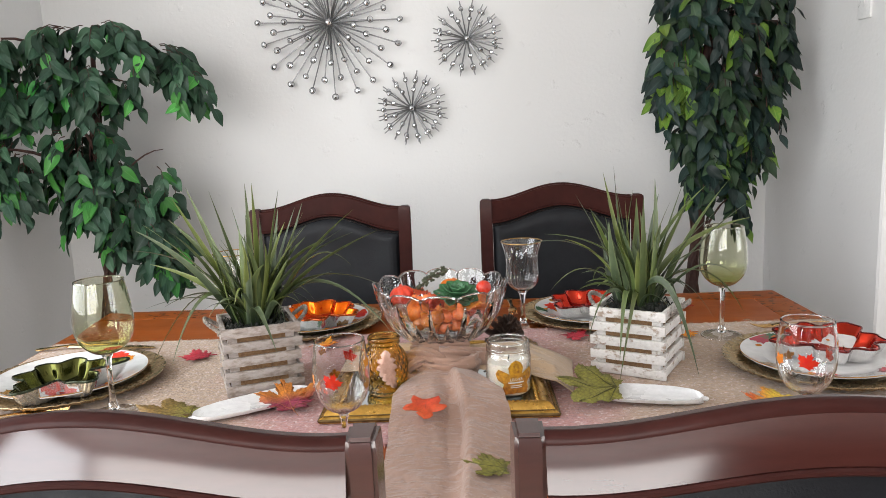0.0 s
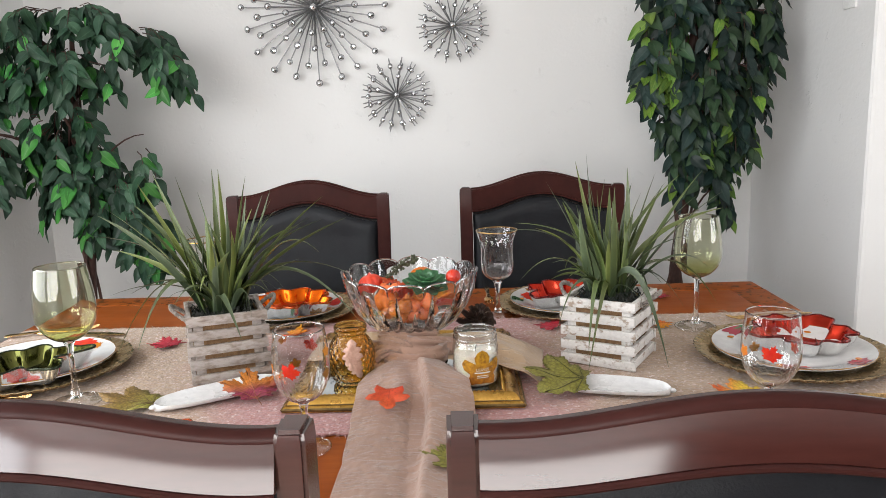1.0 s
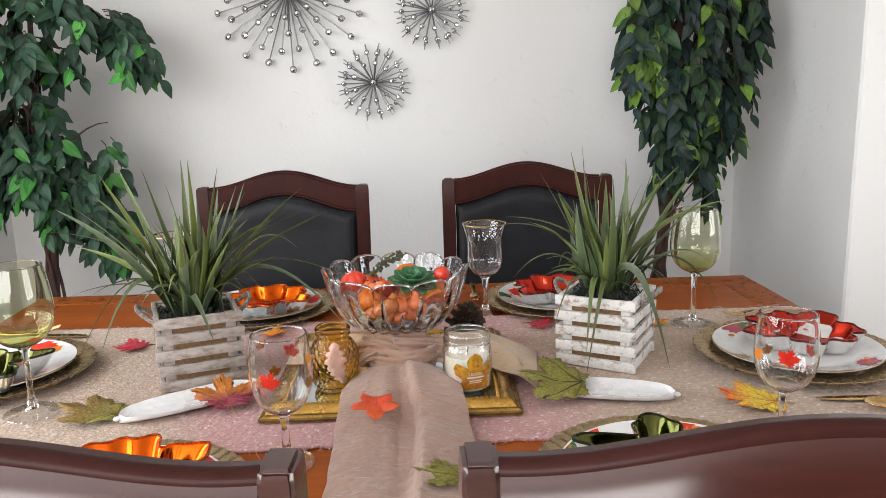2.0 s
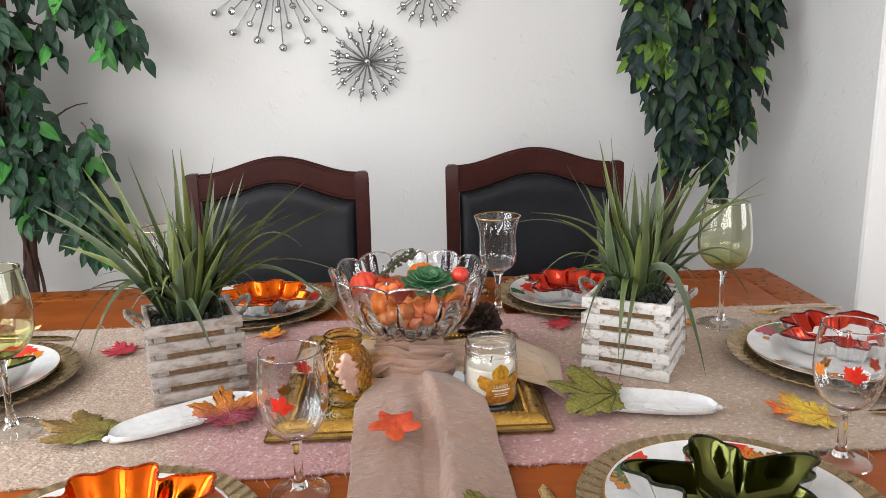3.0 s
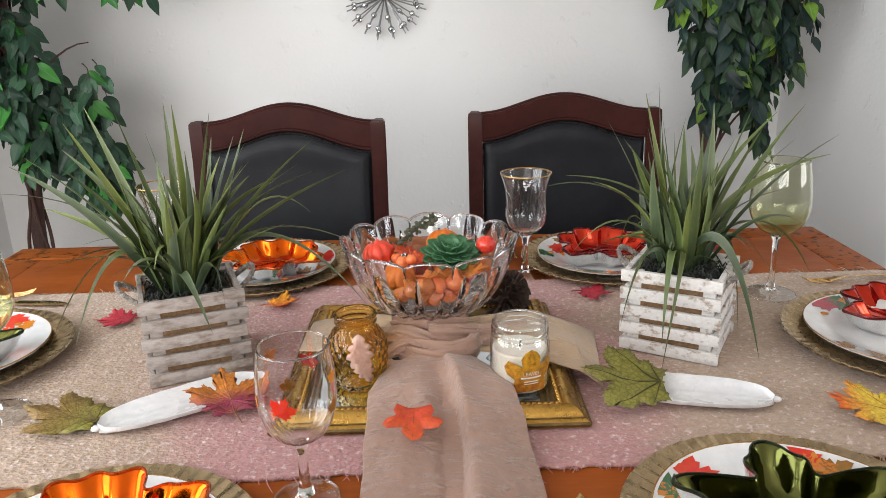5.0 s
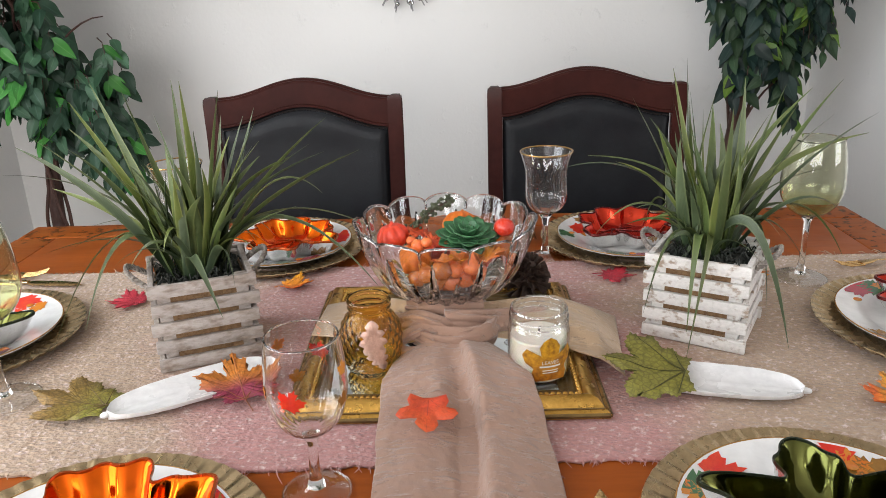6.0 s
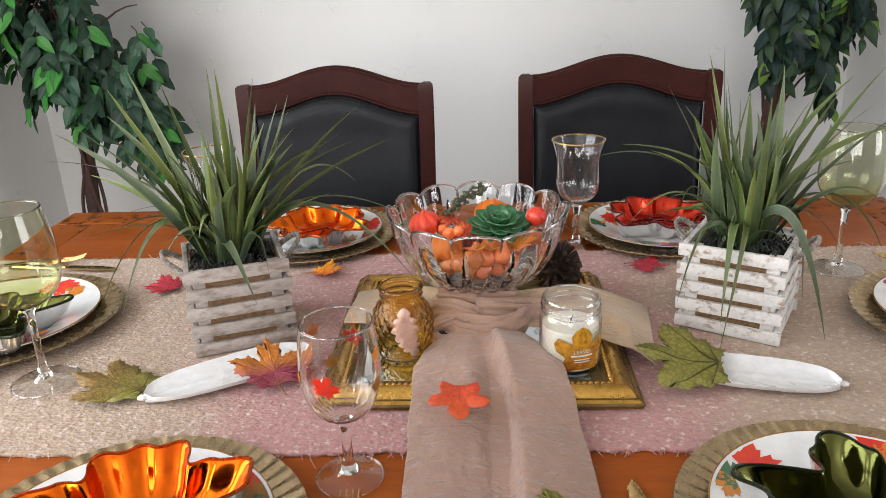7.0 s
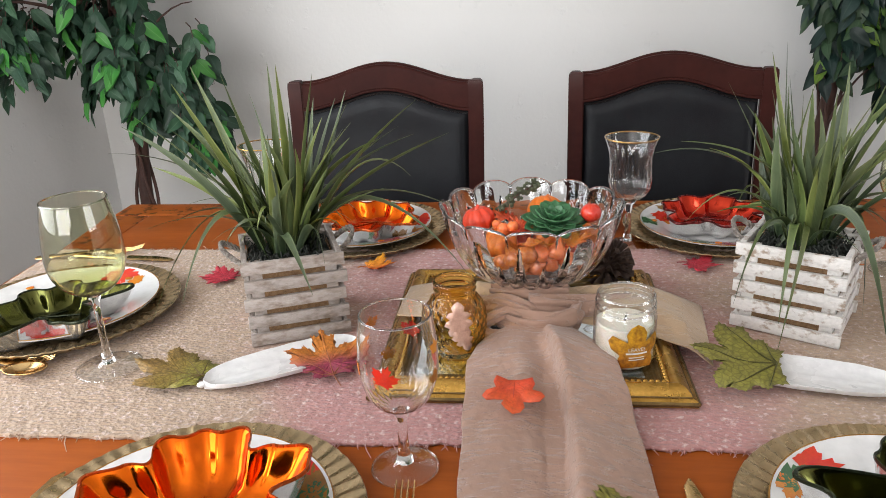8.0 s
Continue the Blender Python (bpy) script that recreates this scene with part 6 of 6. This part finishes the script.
feather_dish(pose(0.438, 1.174, CLOTH, 0, 0, 76), "white ceramic feather dish partly under an olive leaf", 0.178)
feather_dish(pose(-0.378, 1.154, CLOTH, 0, 0, -57), "white ceramic feather dish partly under a sunset leaf")

# ---- scattered leaves ----
maple_leaf(pose(-0.408, 1.180, CLOTH + 0.002, 0, 0, 80) @ Matrix.Diagonal((0.78, 1, 1, 1)), 0.080, "turning", "olive and brown fabric maple leaf on the runner", 1, 0.5)
maple_leaf(pose(0.288, 1.206, CLOTH + 0.0165, 4, -8, 78), 0.082, "green", "olive green fabric maple leaf touching a white dish", 2, 0.4, False)
maple_leaf(pose(-0.228, 1.192, CLOTH + 0.011, 12, 0, 25), 0.066, "sunset", "orange and purple maple leaf resting on a dish", 3, 0.8, True, TOOTHED)
maple_leaf(pose(-0.480, 1.500, CLOTH + 0.001, 0, 0, 100), 0.050, "crimson", "crimson fabric maple leaf on the runner", 4, 0.5)
maple_leaf(pose(-0.245, 1.548, CLOTH + 0.001, 0, 0, 280), 0.042, "orange", "small yellow and orange leaf behind the crate", 5, 0.9)
maple_leaf(pose(0.285, 1.560, CLOTH + 0.001, 0, 0, 250), 0.046, "crimson", "crimson fabric maple leaf near the pine cone", 6, 0.5)
maple_leaf(pose(0.560, 1.146, CLOTH + 0.002, 4, 0, 75), 0.071, "yellow", "yellow and orange maple leaf on the runner", 7, 0.5, True, TOOTHED)
maple_leaf(pose(0.525, 1.552, CLOTH + 0.001, 0, 0, 100), 0.040, "orange", "yellow-orange leaf behind the bright crate", 8, 0.6)
maple_leaf(pose(0.590, 1.800, T + 0.002, 0, 0, 60), 0.036, "crimson", "dull crimson leaf on bare wood", 9, 0.6)


# ---- scarf ----
scarf = thing("scarf", pose(0, 0, 0), "taupe crinkled scarf knotted round the bowl stem", "scarf")


def lerp_table(table_rows, x):
    for (x0, *a), (x1, *b) in zip(table_rows, table_rows[1:]):
        if x <= x1:
            f = (x - x0) / (x1 - x0)
            f = f * f * (3 - 2 * f) * 0.5 + f * 0.5
            return [p + (q - p) * f for p, q in zip(a, b)]
    return table_rows[-1][1:]


# along the tail: share, y, middle x, half width, crest z, side z
TAIL = [(0, 1.268, 0.031, 0.020, 0.811, 0.802), (0.02, 1.262, 0.031, 0.036, 0.811, 0.799), (0.05, 1.252, 0.031, 0.054, 0.810, 0.796), (0.08, 1.240, 0.031, 0.067, 0.808, 0.793), (0.12, 1.222, 0.031, 0.079, 0.806, 0.790), (0.20, 1.188, 0.031, 0.088, 0.802, 0.788), (0.34, 1.130, 0.035, 0.090, 0.793, 0.786),
        (0.48, 1.075, 0.037, 0.092, 0.780, 0.770), (0.70, 0.960, 0.042, 0.094, 0.770, 0.763), (0.93, 0.775, 0.046, 0.098, 0.768, 0.763), (0.96, 0.752, 0.046, 0.098, 0.760, 0.757), (1.0, 0.744, 0.046, 0.098, 0.70, 0.70)]


def tail_sheet(u, v):
    y, mx, half, crest, side = lerp_table(TAIL, v)
    k = 2 * u - 1
    bulge = (1 - abs(k) ** 2.6)
    wave = 0.0
    if 0.05 < v < 0.95:
        on = min(1.0, (v - 0.05) * 7)
        d = k - (0.02 + 0.16 * math.sin(3.4 * v + 0.2) + 0.10 * v)
        step = 0.0250 / (1 + math.exp(-60 * d)) * math.exp(-2.2 * max(0.0, d)) - 0.009 * math.exp(-((d + 0.16) * 7) ** 2)
        wave = on * (step * (1 - 0.35 * v) + 0.003 * math.sin(5 * k + 9 * v) * (1 - abs(k)) + 0.0025 * noise.noise((k * 3, v * 7, 3.0)) + 0.0017 * noise.noise((k * 4 + 9 * v, v * 38, 7.0)) + 0.0009 * noise.noise((k * 11 + 5 * v, v * 85, 2.0)))
    edge = 0.006 * noise.noise((v * 6, 9.0 * (k > 0), 1.0)) * abs(k)
    out = -0.006 if v > 0.95 else 0.0
    return (mx + half * k + edge, y + out + 0.0, side + (crest - side) * bulge + max(-0.006, wave) + 0.002)


bm = bmesh.new()
grid(bm, 110, 300, tail_sheet)
ob = part("front_tail", bm, M_SCARF, scarf, angle=80)
s = ob.modifiers.new("thickness", "SOLIDIFY")
s.thickness, s.offset = 0.0012, 1


def cloth_strip(stations, folds, seed, name, material):
    """A gathered strip; each station gives its two edges: share, x, y, z, x, y, z."""
    bm = bmesh.new()

    def f(u, v):
        x0, y0, z0, x1, y1, z1 = lerp_table(stations, v)
        p = Vector((x0, y0, z0)).lerp(Vector((x1, y1, z1)), u)
        lift = folds * (math.sin(u * 11 + 2.5 * v + seed) * 0.6 + math.sin(u * 5 - 3 * v + seed) + 0.6 * noise.noise((u * 4, v * 5, seed))) * math.sin(math.pi * min(1, 0.15 + v)) ** 0.5
        return p + Vector((0, -0.4 * lift, lift))
    grid(bm, 24, 44, f)
    ob = part(name, bm, material, scarf, "beige single-layer tail, light painted into its colour", angle=80)
    s = ob.modifiers.new("thickness", "SOLIDIFY")
    s.thickness = 0.0012
    return ob


cloth_strip([(0, 0.045, 1.285, 0.795, 0.040, 1.315, 0.832), (0.3, 0.10, 1.285, 0.790, 0.10, 1.335, 0.832), (0.6, 0.175, 1.255, 0.795, 0.165, 1.355, 0.826), (0.8, 0.212, 1.235, 0.790, 0.225, 1.370, 0.796), (1, 0.240, 1.222, 0.771, 0.262, 1.395, 0.771)], 0.0055, 1.0, "side_tail", M_SCARF_LIT)
cloth_strip([(0, -0.005, 1.290, 0.795, -0.005, 1.318, 0.830), (0.3, -0.05, 1.295, 0.785, -0.05, 1.340, 0.828), (0.65, -0.11, 1.310, 0.790, -0.10, 1.390, 0.812), (1, -0.165, 1.320, 0.789, -0.160, 1.420, 0.788)], 0.0035, 4.0, "side_tail", M_SCARF_LIT)


def wrap_band(path, radius, flat, ribs, name, seed):
    """A gathered band of cloth swept along a path."""
    bm = bmesh.new()
    pts = [Vector(p) for p in path]
    n = 40
    rings = []
    for j in range(n + 1):
        s = j / n * (len(pts) - 1)
        k = min(len(pts) - 2, int(s))
        f = s - k
        p0, p1, p2, p3 = pts[max(0, k - 1)], pts[k], pts[k + 1], pts[min(len(pts) - 1, k + 2)]
        p = 0.5 * ((2 * p1) + (p2 - p0) * f + (2 * p0 - 5 * p1 + 4 * p2 - p3) * f * f + (3 * p1 - p0 - 3 * p2 + p3) * f ** 3)
        d = (p2 - p1).normalized()
        side = d.cross(Vector((0, 0, 1)))
        side = side.normalized() if side.length > 0.05 else Vector((1, 0, 0))
        up = side.cross(d)
        ring = []
        for i in range(44):
            a = 2 * math.pi * i / 44
            r = radius * (1 + 0.38 * (abs(math.sin(ribs * a + 1.6 * j / n + seed)) - 0.62) + 0.12 * math.sin((ribs + 4) * a - 5 * j / n) + 0.14 * noise.noise((3 * j / n + seed, math.cos(a), math.sin(a))))
            ring.append(bm.verts.new(p + r * (flat * math.cos(a) * side + math.sin(a) * up)))
        rings.append(ring)
    for a, b in zip(rings, rings[1:]):
        for i in range(44):
            bm.faces.new((a[i], a[(i + 1) % 44], b[(i + 1) % 44], b[i]))
    bm.faces.new(rings[0][::-1])
    bm.faces.new(rings[-1])
    return part(name, bm, M_SCARF, scarf, angle=80)


wrap_band([(BX + 0.038 * math.cos(a), BY + 0.038 * math.sin(a), 0.806) for a in (2 * math.pi * i / 12 for i in range(13))], 0.020, 0.75, 5, "stem_wrap", 0.5)
wrap_band([(-0.105, 1.345, 0.800), (-0.070, 1.318, 0.806), (-0.040, 1.292, 0.818), (-0.014, 1.270, 0.829), (0.006, 1.261, 0.826), (0.020, 1.262, 0.814)], 0.0125, 0.8, 3, "knot_band", 1.5)
wrap_band([(0.150, 1.328, 0.806), (0.112, 1.308, 0.811), (0.078, 1.288, 0.817), (0.048, 1.275, 0.825), (0.016, 1.272, 0.828)], 0.0140, 0.7, 3, "knot_band", 2.6)
wrap_band([(-0.030, 1.305, 0.833), (-0.005, 1.290, 0.836), (0.030, 1.286, 0.837), (0.066, 1.296, 0.833)], 0.0115, 0.7, 3, "knot_band", 0.9)
wrap_band([(-0.014, 1.290, 0.811), (-0.010, 1.267, 0.811), (0.014, 1.251, 0.810), (0.044, 1.249, 0.810), (0.070, 1.262, 0.811), (0.079, 1.288, 0.811)], 0.0165, 0.55, 3, "knot_wrap", 3.0)
wrap_band([(-0.004, 1.262, 0.826), (-0.030, 1.262, 0.814), (-0.044, 1.261, 0.799), (-0.032, 1.252, 0.793), (-0.008, 1.250, 0.796)], 0.0080, 0.85, 3, "knot_loop", 2.2)
wrap_band([(-0.020, 1.268, 0.806), (0.004, 1.248, 0.803), (0.036, 1.243, 0.802), (0.066, 1.253, 0.802)], 0.0085, 0.7, 3, "knot_loop", 4.2)
maple_leaf(pose(0.000, 1.106, 0.8050, 24, 0, 0) @ pose(0, 0, 0, 0, 0, 178), 0.039, "red", "bright red maple leaf lying on the scarf", 12, 0.9, False, BOLD)
maple_leaf(pose(0.100, 0.934, 0.7815, 3, 3, 84), 0.049, "green", "olive leaf lying on the scarf tail", 13, 0.5, False)


# ---- ficus trees ----
def ficus_leaf_mesh(material, bend):
    """Ovate with a drawn-out tip, folded along its midrib; one unit long."""
    bm = bmesh.new()
    uv = bm.loops.layers.uv.new("leaf")

    def f(u, v):
        half = 0.245 * math.sin(math.pi * v ** 0.72) ** 0.8 * (1 - 0.30 * v ** 3)
        x = (2 * u - 1) * half
        return (x, v, -bend * v * v + 0.32 * abs(x) + 0.025 * math.sin(7 * v + 9 * x))
    rows = grid(bm, 4, 8, f)
    spot = {vert: (i / 4, j / 8) for j, row in enumerate(rows) for i, vert in enumerate(row)}
    for face in bm.faces:
        for loop in face.loops:
            loop[uv].uv = spot[loop.vert]
    return mesh_of(bm, "leaf", material, 80)


def ficus_tree(m, label, seed, bunches, trunk_top, reach, palette, sizes, bounds):
    """bunches: middle, radii, number of twigs, share of bright leaves and droop, from the tree's foot."""
    tree = thing("ficus_tree", m, label, "tree", "artificial ficus trees")
    rnd = random.Random(seed)
    for i in range(4):
        bm = bmesh.new()
        pts, rad = [], []
        for k in range(70):
            s = k / 69
            z = 0.24 + (trunk_top[2] - 0.24) * s
            a = math.pi * i + 6.5 * z * (1 if i < 3 else -1)
            r = 0.0 if i == 0 else 0.019 + 0.017 * abs(math.sin(8.5 * z + 0.4 * i))
            sway = 0.010 * math.sin(9 * z)
            pts.append((trunk_top[0] * s * s + sway + r * math.cos(a), trunk_top[1] * s * s + r * math.sin(a), z))
            rad.append((0.025 if i == 0 else 0.0062) * (1 - 0.35 * s))
        tube(bm, pts, rad, 9)
        part("trunk" if i == 0 else "vine", bm, M_BARK, tree, "brown wooden trunk" if i == 0 else "thin vine twisted round the trunk")
    bm = bmesh.new()
    lathe(bm, [(0, 0), (0.11, 0), (0.15, 0.24), (0.158, 0.26), (0.146, 0.26), (0.14, 0.235), (0, 0.235)], 32)
    part("pot", bm, M_POT, tree)
    meshes = [[ficus_leaf_mesh(mat, bend) for bend in (0.06, 0.16, 0.26)] for mat in palette]
    top = Vector(trunk_top)
    twigs = bmesh.new()
    spots = []
    for (cx, cy, cz), (rx, ry, rz), count, light, droop in bunches:
        mid = Vector((cx, cy, cz))
        start = Vector((trunk_top[0], trunk_top[1], min(trunk_top[2], max(0.75, cz - 0.12))))
        bm = bmesh.new()
        crown = start.lerp(mid, 0.55) + Vector((0, 0, reach))
        limb = [start.lerp(crown, k / 6).lerp(crown.lerp(mid + Vector((0, 0, rz * 0.5)), k / 6), k / 6) for k in range(7)]
        tube(bm, limb, [(0.010 if count > 9 else 0.005) * (1 - 0.11 * k) for k in range(7)], 7)
        part("limb", bm, M_BARK, tree)
        for _ in range(count):
            d = Vector((rnd.gauss(0, 1), rnd.gauss(0, 1), rnd.gauss(0, 1))).normalized() * rnd.uniform(0.25, 1.0) ** 0.6
            p = mid + Vector((d.x * rx, d.y * ry, d.z * rz))
            away = Vector((d.x * rx + 0.25 * (cx - trunk_top[0]), d.y * ry - 0.05, 0))
            away = away.normalized() if away.length > 0.01 else Vector((0, -1, 0))
            length = rnd.uniform(0.10, 0.20)
            pts = [limb[rnd.randint(4, 6)].lerp(p, 0.75), p]
            for k in range(1, 5):
                s = k / 4
                pts.append(p + away * length * (1 - 0.75 * droop) * s * (1 - 0.3 * s) + Vector((0, 0, -length * droop * (0.3 * s + 0.7 * s * s))))
            tube(twigs, pts, [0.0020, 0.0017, 0.0015, 0.0013, 0.0011, 0.0008], 4)
            n = rnd.randint(5, 8)
            for k in range(n):
                s = 1 + (k + rnd.random()) / n * 4
                j = min(4, int(s))
                q = pts[j].lerp(pts[j + 1], s - j)
                q.x, q.y = min(max(q.x, bounds[0]), bounds[1]), min(q.y, bounds[2])
                size = rnd.uniform(*sizes) * (0.8 if k == n - 1 else 1.0)
                # light leaves come more often at twig ends and on the front
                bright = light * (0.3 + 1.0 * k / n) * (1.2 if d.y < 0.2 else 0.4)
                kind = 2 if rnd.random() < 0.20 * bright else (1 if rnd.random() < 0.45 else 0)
                # hanging leaf: its tip points down and out, its face looks out and up
                side = away.cross(Vector((0, 0, 1))) * (1 if k % 2 else -1)
                tip = (away * rnd.uniform(0.1, 0.6) + side * rnd.uniform(-0.1, 0.75) + Vector((rnd.gauss(0, 0.2), rnd.gauss(0, 0.2), -rnd.uniform(0.35, 1.1)))).normalized()
                face = away * 0.7 + Vector((0.15, -0.55, 0.55)) + Vector((rnd.gauss(0, 0.45), rnd.gauss(0, 0.45), rnd.gauss(0, 0.3)))
                face = (face - tip * face.dot(tip)).normalized()
                across = tip.cross(face)
                turn = Matrix((across, tip, face)).transposed().to_4x4()
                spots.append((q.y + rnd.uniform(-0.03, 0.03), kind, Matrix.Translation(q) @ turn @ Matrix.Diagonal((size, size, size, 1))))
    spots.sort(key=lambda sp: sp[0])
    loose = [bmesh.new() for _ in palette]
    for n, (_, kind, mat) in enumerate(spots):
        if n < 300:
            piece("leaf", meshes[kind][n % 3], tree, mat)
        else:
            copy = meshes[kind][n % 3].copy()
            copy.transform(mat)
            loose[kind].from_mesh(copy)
            bpy.data.meshes.remove(copy)
    tagged(part("twig_tangle", twigs, M_BARK, tree), kind="stuff")
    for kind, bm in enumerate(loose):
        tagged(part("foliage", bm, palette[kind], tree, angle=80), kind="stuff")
    return tree


ficus_tree(pose(-1.255, 2.72, 0), "artificial ficus tree with braided trunk and drooping crown", 5,
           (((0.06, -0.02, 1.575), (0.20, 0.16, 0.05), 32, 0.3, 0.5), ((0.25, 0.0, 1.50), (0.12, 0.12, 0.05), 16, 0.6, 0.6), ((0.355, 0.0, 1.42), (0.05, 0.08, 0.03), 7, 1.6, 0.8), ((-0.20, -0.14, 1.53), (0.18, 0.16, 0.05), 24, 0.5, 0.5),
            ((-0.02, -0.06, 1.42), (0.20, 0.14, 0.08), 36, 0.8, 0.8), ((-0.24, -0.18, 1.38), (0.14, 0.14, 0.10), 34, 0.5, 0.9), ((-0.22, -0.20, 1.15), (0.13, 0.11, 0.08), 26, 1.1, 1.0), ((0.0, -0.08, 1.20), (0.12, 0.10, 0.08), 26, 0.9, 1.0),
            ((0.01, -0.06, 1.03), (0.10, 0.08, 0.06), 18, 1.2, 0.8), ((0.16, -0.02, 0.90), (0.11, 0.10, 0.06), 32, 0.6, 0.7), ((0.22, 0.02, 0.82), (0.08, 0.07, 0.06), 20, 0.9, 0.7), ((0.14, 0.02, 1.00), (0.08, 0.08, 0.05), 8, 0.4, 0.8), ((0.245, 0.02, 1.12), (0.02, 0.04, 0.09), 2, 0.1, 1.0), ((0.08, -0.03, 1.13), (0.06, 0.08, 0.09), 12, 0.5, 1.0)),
           (0.03, 0.0, 1.40), 0.10, M_FICUS, (0.062, 0.092), (-0.36, 0.9, 0.40))
ficus_tree(pose(0.912, 2.80, 0), "tall artificial ficus tree with dense hanging foliage", 9,
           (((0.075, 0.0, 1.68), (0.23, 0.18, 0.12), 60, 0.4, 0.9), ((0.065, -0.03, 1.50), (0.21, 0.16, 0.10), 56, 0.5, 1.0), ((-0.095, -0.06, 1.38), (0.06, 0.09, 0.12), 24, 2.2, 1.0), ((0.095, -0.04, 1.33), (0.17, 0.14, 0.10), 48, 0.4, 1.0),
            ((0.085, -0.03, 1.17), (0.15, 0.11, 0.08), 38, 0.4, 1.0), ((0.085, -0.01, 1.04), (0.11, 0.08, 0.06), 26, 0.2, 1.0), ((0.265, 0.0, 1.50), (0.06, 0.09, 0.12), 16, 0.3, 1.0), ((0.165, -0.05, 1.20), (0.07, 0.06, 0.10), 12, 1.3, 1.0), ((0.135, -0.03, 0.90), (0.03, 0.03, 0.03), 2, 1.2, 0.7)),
           (0.04, 0.0, 1.45), 0.06, M_TEAL, (0.062, 0.098), (-0.6, 0.385, 0.36))
